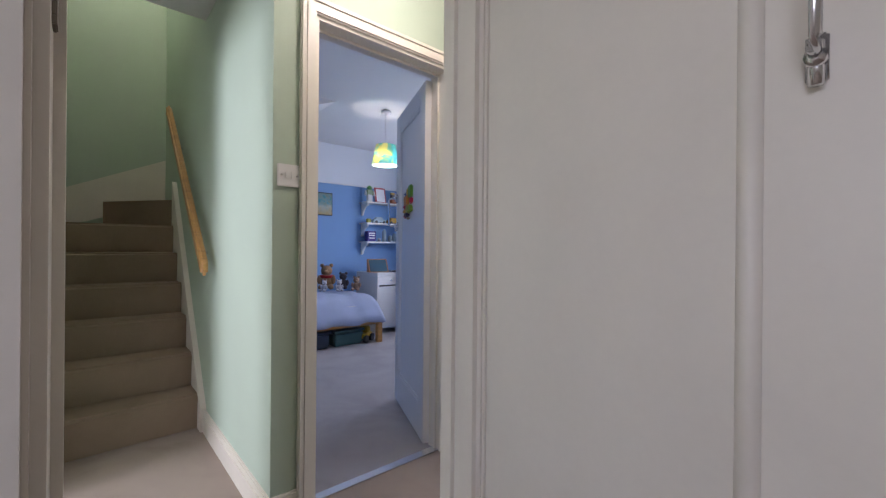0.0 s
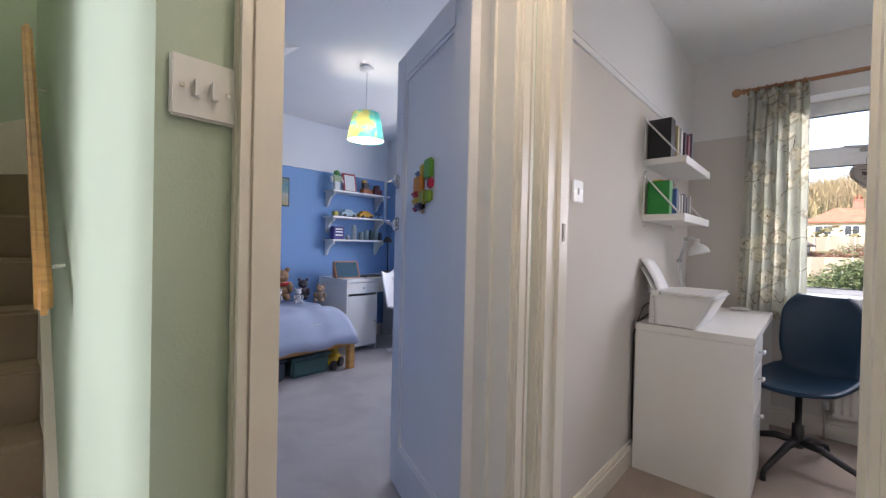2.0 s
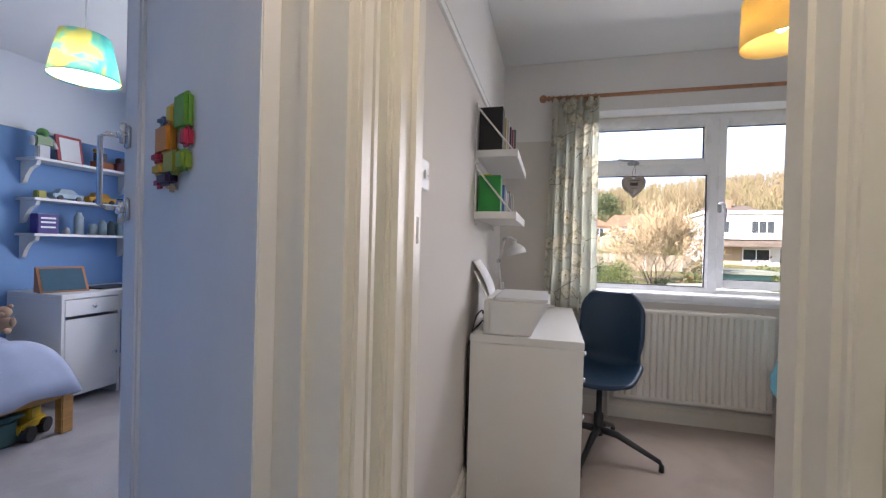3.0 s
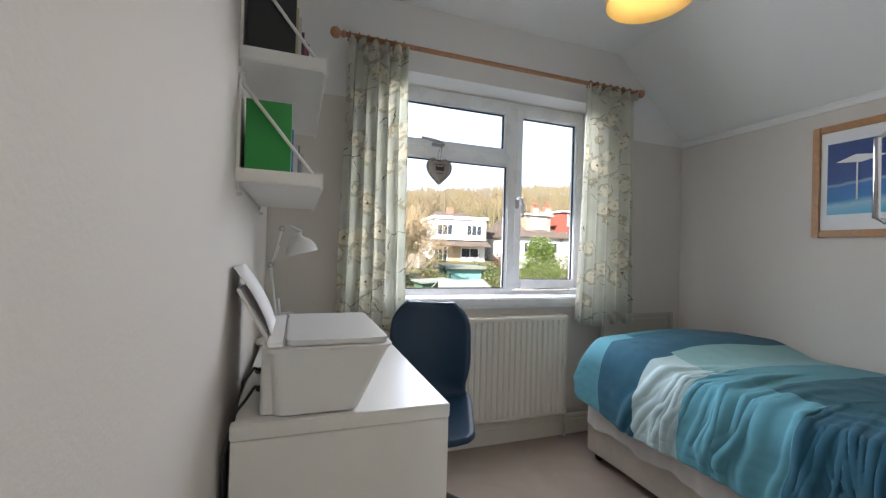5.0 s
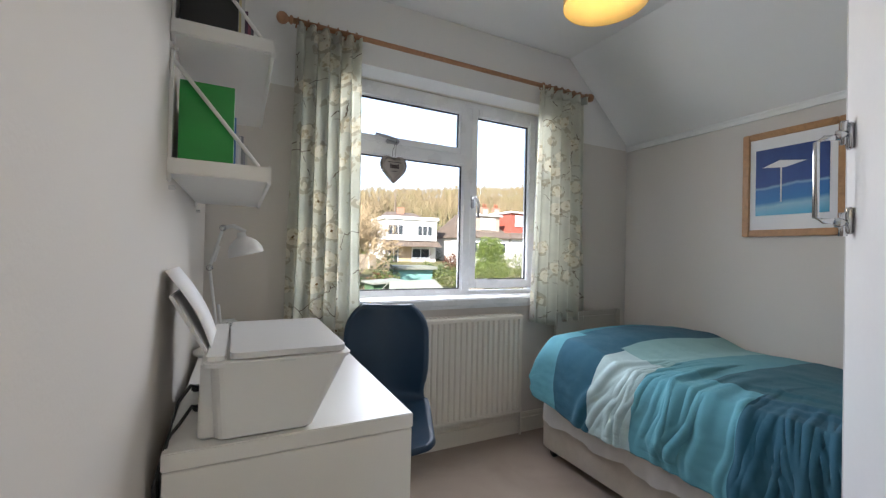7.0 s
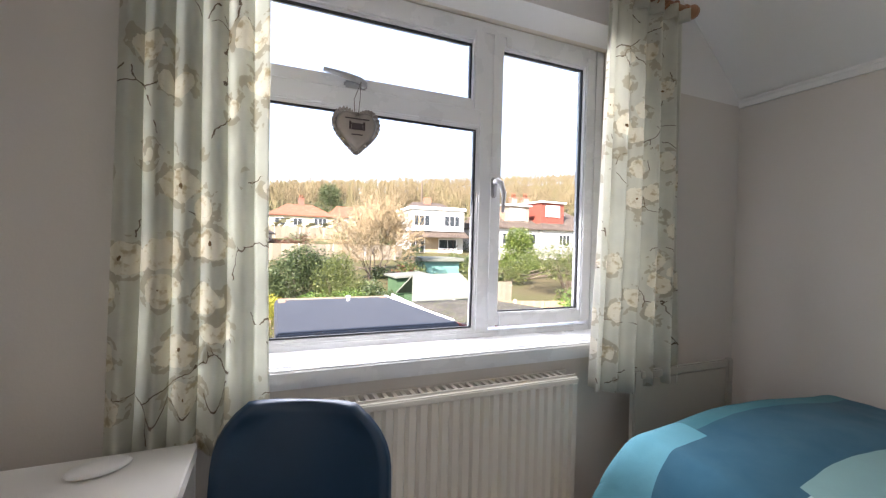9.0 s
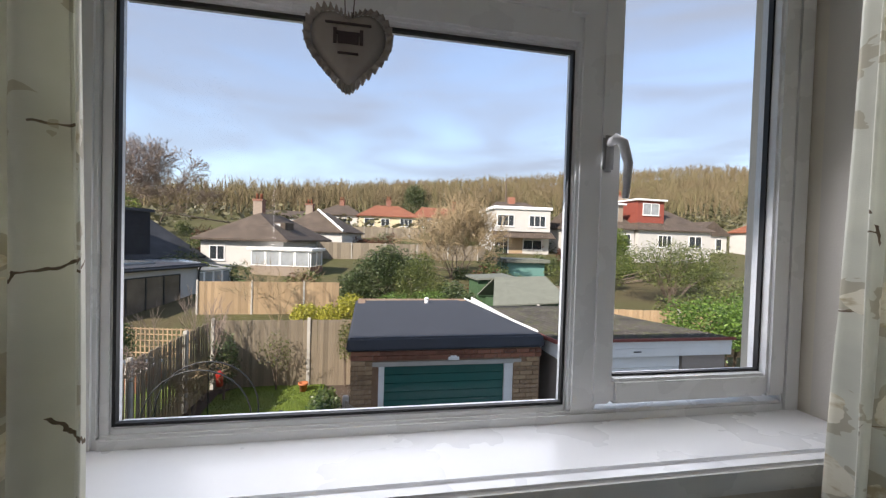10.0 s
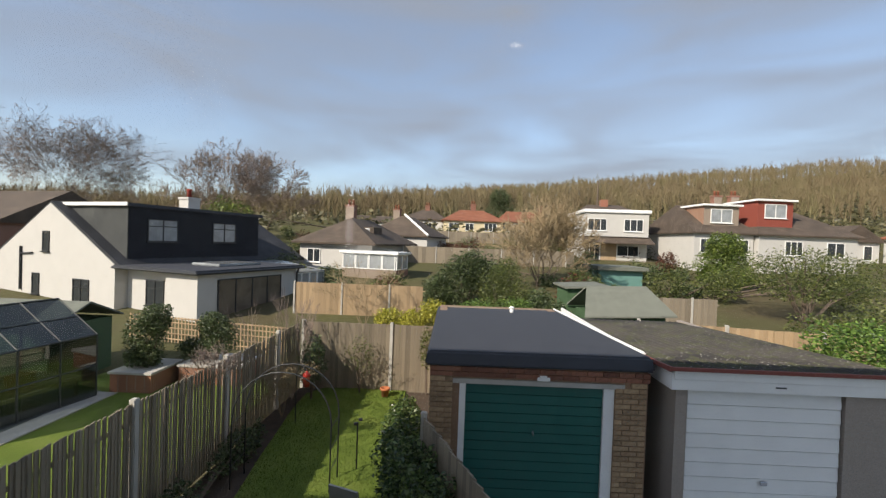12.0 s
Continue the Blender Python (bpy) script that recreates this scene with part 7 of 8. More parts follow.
# ---- fences ----
plank_fence("fence", "weathered board fence along the garden side, leaning slightly", (-3.98, 5.2), (-3.68, 14.95), -1.02, 1.8, 0.06, M_FENCE, True, 2.1)
plank_fence("fence", "weathered board fence at the end of the lawn", (-3.64, 15.05), (-0.05, 15.05), -1.02, 1.85, 0.075, M_FENCE)
plank_fence("fence", "newer orange board fence further back", (-7.5, 24.4), (-0.9, 24.4), -1.0, 1.75, 0.15, M_FENCE2)
plank_fence("fence", "grey board fence behind the green shed", (8.7, 22.3), (12.3, 22.3), -0.85, 1.9, 0.14, M_FENCE)
plank_fence("fence", "reddish board fence beside the garage roof", (6.2, 16.8), (13.0, 15.2), -0.95, 1.5, 0.12, M_FENCE2)
plank_fence("fence", "short board fence beside the garage path", (-0.03, 9.85), (0.78, 7.9), -1.22, 1.6, 0.09, M_FENCE)
tr = thing("trellis", "weathered lattice trellis between two gardens", "trellis")
me_v = mesh_of(boxes((-0.02, 0.02, -0.008, 0.008, 0, 0.95)), M_FENCE2)
for i in range(46):
    shared("slat", me_v, tr, pose(-11.6 + i * 0.142, 19.05 - i * 0.03, -2.75))
for z in (-2.62, -2.42, -2.22, -2.02, -1.85):
    part("slat", tube(bmesh.new(), [(-11.6, 19.03, z), (-5.1, 17.7, z)], 0.022, 4), M_FENCE2, tr)

# ---- houses ----
def win(parent, m, w, h, bars_=1, fmat=None, gmat=None, sill=True):
    """A window on a wall: local x across, z up, the wall's outer face looks along local -y."""
    fmat = fmat or M_WHITE_OUT
    f = bmesh.new()
    t = 0.06
    bars(f, -w / 2, w / 2, 0, h, t, t, t, -0.04, 0.05)
    for i in range(bars_):
        x = -w / 2 + w * (i + 1) / (bars_ + 1)
        box(f, x - 0.03, x + 0.03, -0.04, 0.05, t, h - t)
    if fmat is M_BLACKF and sill and w > 1:
        box(f, -w / 2 + t, w / 2 - t, -0.035, 0.045, h * 0.66, h * 0.66 + 0.05)
    if sill:
        box(f, -w / 2 - 0.05, w / 2 + 0.05, -0.10, 0.0, -0.06, -0.001)
    ob = part("window", f, fmat, parent)
    ob.matrix_parent_inverse = Matrix()
    ob.matrix_basis = m
    p = part("pane", boxes((-w / 2 + 0.05, w / 2 - 0.05, -0.012, 0.0, 0.05, h - 0.05)), gmat or M_DARKWIN, ob)
    p.matrix_parent_inverse = Matrix()
    return ob


def roof_bm(x0, x1, y0, y1, ze, zr, hip=0.0, over=0.35, axis="x", t=0.14):
    """Gabled (hip=0) or hipped roof with eaves; its ridge along an axis."""
    x0, x1, y0, y1 = x0 - over, x1 + over, y0 - over, y1 + over
    bm = bmesh.new()
    if axis == "x":
        cy = (y0 + y1) / 2
        r0, r1 = (x0 + hip, cy), (x1 - hip, cy)
    else:
        cx = (x0 + x1) / 2
        r0, r1 = (cx, y0 + hip), (cx, y1 - hip)
    b = [bm.verts.new((x, y, ze - t)) for x, y in ((x0, y0), (x1, y0), (x1, y1), (x0, y1))]
    c = [bm.verts.new((x, y, ze)) for x, y in ((x0, y0), (x1, y0), (x1, y1), (x0, y1))]
    p, q = bm.verts.new((*r0, zr)), bm.verts.new((*r1, zr))
    bm.faces.new(b[::-1])
    for i in range(4):
        bm.faces.new((b[i], b[(i + 1) % 4], c[(i + 1) % 4], c[i]))
    if axis == "x":
        for f in ((c[0], c[1], q, p), (c[1], c[2], q), (c[2], c[3], p, q), (c[3], c[0], p)):
            bm.faces.new(f)
    else:
        for f in ((c[0], c[1], p), (c[1], c[2], q, p), (c[2], c[3], q), (c[3], c[0], p, q)):
            bm.faces.new(f)
    return bm


def house(label, at, rz, w, d, h, rise, wall, roofm, axis="x", hip=0.0, wins=(), chim=None, cat="house", gable_mat=None, over=0.35, wmat=None):
    e = thing("house", label, cat, at=at, rz=rz)
    local("wall", boxes((-w / 2, w / 2, 0, d, -1.5, h)), wall, e)
    local("roof", roof_bm(-w / 2, w / 2, 0, d, h + 0.04, h + rise, hip, over, axis), roofm, e)
    if hip == 0 and axis == "y":
        bm = bmesh.new()
        prism(bm, [(-w / 2, h), (w / 2, h), (0, h + rise - 0.1)], "y", 0.001, d - 0.001)
        local("gable", bm, wall, e)
    for x, z, ww, hh, n in wins:
        win(e, pose(x, -0.012, z), ww, hh, n, wmat)
    if chim:
        x, y, z0, z1 = chim
        c = local("chimney", boxes((x - 0.4, x + 0.4, y - 0.3, y + 0.3, z0, z1), (x - 0.46, x + 0.46, y - 0.36, y + 0.36, z1 - 0.15, z1)), wallbrick_mat("chimney_brick", (0.20, 0.08, 0.05), (0.28, 0.13, 0.09)), e)
        for o in (-0.18, 0.18):
            pt = local("chimney_pot", lathe(bmesh.new(), [(0.12, z1), (0.10, z1 + 0.4), (0.13, z1 + 0.42), (0.13, z1 + 0.47)], 10, Matrix.Translation((x + o, y, 0))), plain("terracotta", (0.32, 0.11, 0.06), 0.8), e, "terracotta pot", True)
            pt.parent = c
    return e


# white chalet house with a dark box dormer, turned a little to the garden
BH = thing("house", "white rendered house with a dark clad dormer and black windows", "house", at=(-16.0, 23.9, 0), rz=-19.3)
local("wall", boxes((-10.7, 0, -0.26, 13, -3.2, -0.45)), M_RENDER, BH, "white rendered walls")
bm = prism(bmesh.new(), [(-10.7, -0.45), (0, -0.45), (-5.35, 2.6)], "y", -0.26, 0.3)
local("gable", bm, M_RENDER, BH, "white gable end")
bm = roof_bm(-10.7, 0, 0.06, 13, -0.42, 2.72, 0, 0.28, "y")
local("roof", bm, M_T_SLATE, BH, "dark slate roof")
dm = local("dormer", boxes((-5.35, -0.18, 0.42, 8.9, -0.30, 2.50)), M_CLAD, BH, "dark clad box dormer")
o = local("dormer_roof", boxes((-5.4, 0.0, 0.25, 9.1, 2.50, 2.68), bevel=0.03), M_FELT, BH)
o = local("dormer_cheek", boxes((-5.3, -0.2, 0.395, 0.418, -0.3, 2.50)), M_CLAD2, BH, "grey boarded dormer cheek")
local("dormer_trim", boxes((-5.4, 0.02, 0.20, 0.248, 2.52, 2.70)), M_WHITE_OUT, BH, "pale roof edge")
for y0, y1 in ((1.34, 3.03), (5.24, 6.96)):
    win(BH, pose(-0.17, (y0 + y1) / 2, 0.72, 0, 0, 90), y1 - y0, 1.22, 1, M_BLACKF, M_SKYWIN)
for s0, s1, z0, z1 in ((1.95, 3.25, -2.6, -1.3), (5.35, 5.95, 0.0, 1.1), (6.2, 6.85, -2.35, -1.2)):
    win(BH, pose(-(s0 + s1) / 2, -0.272, z0), s1 - s0, z1 - z0, 1 if s1 - s0 > 1 else 0, M_BLACKF, M_DARKWIN)
local("extension", boxes((0.002, 3.2, 0.35, 6.5, -3.2, -0.62), (3.2, 5.24, -0.0, 6.5, -3.2, -0.62)), M_RENDER, BH, "white flat-roofed extension")
local("extension_roof", boxes((-0.1, 5.5, -0.3, 6.8, -0.62, -0.42), bevel=0.03), M_FELT, BH, "grey flat roof")
local("gutter", tube(bmesh.new(), [(-0.1, -0.33, -0.55), (5.56, -0.33, -0.55), (5.56, 6.8, -0.55)], 0.06, 8), M_BLACKF, BH)
local("downpipe", tube(bmesh.new(), [(5.36, 6.55, -0.6), (5.32, 6.45, -0.9), (5.32, 6.45, -2.8)], 0.05, 8), M_BLACKF, BH)
local("roof_lantern", boxes((2.0, 4.0, 2.2, 5.0, -0.42, -0.28), bevel=0.04), M_SKYWIN, BH, "flat glass rooflight")
win(BH, pose(2.0, 0.338, -2.35), 1.25, 1.25, 1, M_BLACKF, M_DARKWIN)
win(BH, pose(5.252, 3.12, -2.75, 0, 0, 90), 4.15, 1.85, 3, M_BLACKF, plain("curtained_glass", (0.17, 0.14, 0.11), 0.1, 0.35, 1.2, 0.0), False)
ch_ = local("chimney", boxes((-5.5, -4.6, 7.0, 7.9, 2.3, 3.75), (-5.56, -4.54, 6.94, 7.96, 3.6, 3.75)), M_RENDER, BH, "white rendered chimney")
local("chimney_pot", lathe(bmesh.new(), [(0.16, 3.75), (0.13, 4.2), (0.18, 4.25), (0.16, 4.35)], 12, Matrix.Translation((-5.05, 7.4, 0))), plain("red_clay_pot", (0.34, 0.05, 0.03), 0.7), BH, "red clay chimney pot", True).parent = ch_
local("soil_pipe", tube(bmesh.new(), [(-7.9, -0.32, -2.2), (-7.9, -0.32, 0.2)], 0.06, 8), M_BLACKF, BH, "dark waste pipe")
local("soil_pipe", tube(bmesh.new(), [(-7.9, -0.32, -0.2), (-6.8, -0.32, -0.12)], 0.05, 8), M_BLACKF, BH, "dark waste pipe")
sr = local("lean_to", boxes((1.2, 4.9, 6.52, 9.6, -3.2, -1.9)), M_RENDER, BH)
bm = hexa(bmesh.new(), [(1.1, 6.55, -0.45), (5.0, 6.55, -0.95), (5.0, 9.7, -0.95), (1.1, 9.7, -0.45)], [(1.1, 6.55, -0.40), (5.0, 6.55, -0.90), (5.0, 9.7, -0.90), (1.1, 9.7, -0.40)])
local("lean_to_roof", bm, M_SKYWIN, BH, "glazed lean-to roof")
for i in range(4):
    win(BH, pose(4.91, 6.95 + i * 0.76, -1.9, 0, 0, 90), 0.74, 0.95, 0, M_WHITE_OUT, M_SKYWIN, False)

# bungalow with a conservatory, and the houses stepping up the hill
h2 = house("cream bungalow with a brown tiled hipped roof and conservatory", (-8.9, 36.3, -1.4), -14, 6.4, 9.0, 2.3, 2.15, M_RENDER, M_T_BROWN, "y", 3.0, [(-1.9, 0.7, 1.2, 1.1, 1)], (-0.9, 4.2, 2.9, 5.7), over=0.5)
local("dormer", boxes((0.6, 2.3, 2.2, 3.8, 2.6, 3.7)), M_T_BROWN, h2, "small roof dormer")
win(h2, pose(1.45, 2.19, 2.75), 0.9, 0.85, 0, M_WHITE_OUT, M_SKYWIN)
local("conservatory_base", boxes((2.0, 6.2, -2.4, 0.0, -1.5, 0.55)), wallbrick_mat("conservatory_brick", (0.22, 0.09, 0.06), (0.28, 0.13, 0.08)), h2, "red brick dwarf wall")
for i in range(4):
    win(h2, pose(2.55 + i * 1.03, -2.41, 0.56), 1.0, 1.05, 0, M_WHITE_OUT, M_SKYWIN, False)
for i in range(2):
    win(h2, pose(6.21, -1.85 + i * 1.1, 0.56, 0, 0, 90), 1.05, 1.05, 0, M_WHITE_OUT, M_SKYWIN, False)
local("conservatory_roof", boxes((1.8, 6.4, -2.6, 0.1, 1.63, 1.82), bevel=0.03), M_WHITE_OUT, h2, "white flat conservatory roof")
house("white gabled house with a steep dark roof", (-5.6, 47.5, -0.8), -12, 7.0, 9, 2.6, 2.3, M_RENDER, M_T_BROWN, "y", 2.5, [(1.2, 0.6, 1.4, 1.1, 1)], (-1.5, 4.5, 3.8, 5.8))
local("barge_board", tube(bmesh.new(), [(3.7, -0.4, 2.7), (0.3, 1.9, 5.0)], 0.14, 4), M_WHITE_OUT, bpy.data.objects["house.002"], "white barge board")
house("cream semi-detached house with a red tiled hipped roof", (3.7, 66, 0.4), 2, 9.0, 8, 4.3, 1.9, M_CREAM_R, M_T_RED, "x", 3.0, [(-3.0, 2.8, 1.5, 1.1, 1), (-0.6, 2.8, 1.3, 1.1, 1), (2.6, 2.8, 1.9, 1.2, 2), (-3.0, 0.5, 1.5, 1.2, 1), (2.6, 0.5, 1.9, 1.2, 2), (0.2, 0.3, 0.9, 1.6, 0)], (0.2, 4, 5.6, 7.2))
house("white semi-detached house with a red tiled roof and rooflights", (12.2, 67, 0.4), 4, 7.6, 8, 4.4, 1.9, M_RENDER, M_T_RED, "x", 1.5, [(-2.4, 2.8, 1.3, 1.1, 1), (0.6, 2.8, 1.6, 1.1, 1), (-2.0, 0.5, 1.5, 1.2, 1), (1.5, 0.4, 1.6, 1.3, 1)], (3.0, 4, 5.4, 7.0))
house("white house with a brown hipped roof on the hillside", (-4.4, 71, 1.3), -8, 7.2, 8, 3.6, 1.9, M_RENDER, M_T_BROWN, "x", 3.0, [(1.6, 2.0, 1.3, 1.1, 1), (-1.5, 2.0, 1.3, 1.1, 1)], (0, 4, 4.9, 6.3))

# white flat-fronted house with balcony windows
mh = thing("house", "white box-fronted house with wide upper windows", "house", at=(17.2, 46, 0), rz=-4)
local("lower_wall", boxes((-3.2, 3.3, 0.5, 8, -2.0, 2.3)), M_RENDER, mh)
local("upper_wall", boxes((-3.1, 3.2, 0, 7.5, 2.5, 4.9)), M_RENDER, mh, "white upper storey")
local("flat_roof", boxes((-3.3, 3.4, -0.2, 7.7, 4.9, 5.25), bevel=0.04), M_WHITE_OUT, mh)
bm = hexa(bmesh.new(), [(-3.4, -1.0, 1.75), (3.5, -1.0, 1.75), (3.5, 0.4, 2.4), (-3.4, 0.4, 2.4)], [(-3.4, -1.0, 1.85), (3.5, -1.0, 1.85), (3.5, 0.4, 2.52), (-3.4, 0.4, 2.52)])
local("lean_roof", bm, M_T_BROWN, mh, "brown tiled skirt roof")
local("ridge_roof", roof_bm(-2.5, 2.6, 2, 8, 5.2, 6.2, 1.0, 0.2, "x"), M_T_BROWN, mh)
for x, z, w, h, n in ((-1.9, 3.05, 1.9, 1.25, 2), (1.7, 3.05, 1.9, 1.25, 2)):
    win(mh, pose(x, -0.012, z), w, h, n)
for x, z, w, h, n in ((-2.2, -0.2, 1.6, 2.0, 2), (1.4, 0.5, 2.2, 1.1, 1)):
    win(mh, pose(x, 0.488, z), w, h, n)
local("brick_panel", boxes((-1.3, 0.25, 0.46, 0.499, -0.5, 1.9)), wallbrick_mat("tan_house_brick", (0.38, 0.26, 0.15), (0.45, 0.32, 0.2)), mh)
local("chimney", boxes((-0.5, 0.3, 4, 4.6, 5.6, 6.7)), wallbrick_mat("chimney_brick_b", (0.28, 0.10, 0.06), (0.33, 0.14, 0.09)), mh)

# pair of chalet bungalows with dormers
for cx, dmat, dx, lab in ((25.5, wallbrick_mat("dormer_brick", (0.28, 0.14, 0.09), (0.34, 0.19, 0.12)), 0.3, "white chalet bungalow with a brick dormer"), (33.2, plain("red_hung_tiles", (0.25, 0.06, 0.04), 0.85, 0.15, 12, 0.3, 40), -2.5, "chalet bungalow with a red tile-hung dormer")):
    cb = house(lab, (cx, 42, 0.3), 3, 5.6 if cx < 30 else 9.4, 9, 2.75, 2.9, M_RENDER, M_T_BROWN, "x", 3.4 if cx > 30 else 1.2, [(-1.4, 0.9, 1.7, 1.3, 2), (1.5 if cx < 30 else 2.6, 0.9, 1.7, 1.3, 1)], (2.3 if cx < 30 else -3.9, 4.5, 4.5, 6.8))
    top = 5.3 if cx < 30 else 5.9
    local("dormer", boxes((dx - 1.7, dx + 1.7, 0.9, 5, 2.8, top)), dmat, cb, "flat-topped roof dormer")
    local("dormer_roof", boxes((dx - 1.95, dx + 1.95, 0.6, 5.2, top, top + 0.2), bevel=0.03), M_WHITE_OUT, cb)
    win(cb, pose(dx, 0.888, top - 1.55), 2.1, 1.3, 1, None, M_SKYWIN)
house("white house with a red roof on the far slope", (57.0, 46, 1.0), 8, 8, 8, 2.6, 1.9, M_RENDER, M_T_RED, "x", 1.5, [(-2, 0.8, 1.5, 1.2, 1), (1.5, 0.5, 1.2, 1.7, 0)])
house("white gabled house beyond the chalet bungalows", (47.5, 52, 0.4), 0, 5.0, 8, 2.7, 1.9, M_RENDER, M_T_BROWN, "y", 0, [(-1.0, 0.7, 1.2, 1.2, 1), (1.2, 0.5, 1.0, 1.7, 0)])
house("pale far house among the trees", (-13.5, 74, 2.0), 0, 8, 7, 2.4, 1.2, M_RENDER, M_T_BROWN, "x", 0, [(-2, 0.8, 1.4, 1.1, 1), (2, 0.8, 1.4, 1.1, 1)])
house("brick house behind the white chalet house", (-36.5, 33, -2.6), -15, 12, 8, 4.2, 2.6, wallbrick_mat("far_brick", (0.22, 0.10, 0.07), (0.28, 0.14, 0.1)), M_T_BROWN, "x", 0, [(2.0, 0.9, 2.2, 1.3, 2), (2.0, 3.0, 1.8, 1.1, 1)])

# sheds and greenhouse
gs = thing("shed", "low green garden shed with a grey felt roof", "shed")
M_SHEDG = plain("green_shed_paint", (0.055, 0.11, 0.05), 0.8, 0.15, 6, 0.3, 40)
M_GFELT = plain("grey_green_felt", (0.16, 0.17, 0.14), 0.9, 0.15, 4, 0.4, 60)
part("wall", boxes((5.55, 8.3, 19.2, 21.0, -2.9, -1.22)), M_SHEDG, gs)
bm = hexa(bmesh.new(), [(5.25, 18.95, -1.32), (8.6, 18.95, -1.18), (8.05, 20.2, -0.25), (5.7, 20.2, -0.32)], [(5.25, 18.95, -1.26), (8.6, 18.95, -1.12), (8.05, 20.25, -0.19), (5.7, 20.25, -0.26)])
hexa(bm, [(5.7, 20.27, -0.32), (8.05, 20.27, -0.25), (8.6, 21.3, -1.15), (5.25, 21.3, -1.2)], [(5.7, 20.27, -0.26), (8.05, 20.27, -0.19), (8.6, 21.3, -1.09), (5.25, 21.3, -1.14)])
part("roof", bm, M_GFELT, gs, "grey felt pitched roof")
g2 = thing("shed", "tall dark green shed beside the low one", "shed")
part("wall", boxes((5.3, 6.9, 21.4, 23.0, -2.9, -0.45)), M_SHEDG, g2)
part("roof", hexa(bmesh.new(), [(5.15, 21.2, -0.5), (7.05, 21.2, -0.4), (7.05, 23.2, -0.4), (5.15, 23.2, -0.5)], [(5.15, 21.2, -0.42), (7.05, 21.2, -0.32), (7.05, 23.2, -0.32), (5.15, 23.2, -0.42)]), M_GFELT, g2)
ts = thing("shed", "teal garden room with a flat grey roof", "shed")
part("wall", boxes((11.3, 14.4, 34, 37, -2.6, -0.35)), plain("teal_paint", (0.13, 0.27, 0.24), 0.7, 0.06, 3, 0.1), ts)
part("roof", boxes((11.0, 14.7, 33.6, 37.2, -0.35, -0.05), bevel=0.03), M_GFELT, ts)
ds_ = thing("shed", "low shed with a grey felt roof behind the greenhouse", "shed")
part("wall", boxes((-12.5, -9.9, 14.3, 16.2, -2.9, -1.32)), M_SHEDG, ds_)
bm = hexa(bmesh.new(), [(-12.7, 14.1, -1.32), (-9.7, 14.1, -1.32), (-9.7, 15.25, -0.80), (-12.7, 15.25, -0.80)], [(-12.7, 14.1, -1.27), (-9.7, 14.1, -1.27), (-9.7, 15.25, -0.75), (-12.7, 15.25, -0.75)])
hexa(bm, [(-12.7, 15.25, -0.80), (-9.7, 15.25, -0.80), (-9.7, 16.4, -1.32), (-12.7, 16.4, -1.32)], [(-12.7, 15.25, -0.75), (-9.7, 15.25, -0.75), (-9.7, 16.4, -1.27), (-12.7, 16.4, -1.27)])
part("roof", bm, M_GFELT, ds_, "grey felt pitched roof")
gh = thing("greenhouse", "dark-framed greenhouse with pots inside", "greenhouse", at=(-9.75, 12.5, -2.85), rz=80)
M_GH = plain("greenhouse_frame", (0.035, 0.04, 0.04), 0.5, 0.1, 6, 0.05)
bm = bmesh.new()
for x in (-1.6, -0.8, 0.0, 0.8, 1.6):
    for y in (-1.2, 1.2):
        tube(bm, [(x, y, 0), (x, y, 1.55)], 0.022, 4)
        tube(bm, [(x, y, 1.55), (x, 0, 2.35)], 0.018, 4)
for y, z in ((-1.2, 1.55), (1.2, 1.55), (0, 2.35), (-1.2, 0.8), (1.2, 0.05), (-1.2, 0.05), (-0.6, 1.95), (0.6, 1.95)):
    tube(bm, [(-1.6, y, z), (1.6, y, z)], 0.02, 4)
local("frame", bm, M_GH, gh)
# tinted panes and an added dark slab darken the greenhouse interior
GHG = glass("greenhouse_glass", (0.38, 0.42, 0.42), 0.22)
structure("greenhouse_floor", boxes((-11.1, -8.45, 10.7, 14.2, -2.9, -2.815)), M_GFELT, "dark slab laid inside the greenhouse", "floor")
for i in range(4):
    for s in (-1, 1):
        bm = hexa(bmesh.new(), [(-1.58 + 0.8 * i, s * 1.2, 1.55), (-0.82 + 0.8 * i, s * 1.2, 1.55), (-0.82 + 0.8 * i, s * 1.2, 1.556), (-1.58 + 0.8 * i, s * 1.2, 1.556)], [(-1.58 + 0.8 * i, 0.01 * s, 2.33), (-0.82 + 0.8 * i, 0.01 * s, 2.33), (-0.82 + 0.8 * i, 0.01 * s, 2.336), (-1.58 + 0.8 * i, 0.01 * s, 2.336)])
        local("pane", bm, GHG, gh)
    local("pane", boxes((-1.58 + 0.8 * i, -0.82 + 0.8 * i, -1.203, -1.197, 0.06, 1.54)), GHG, gh)
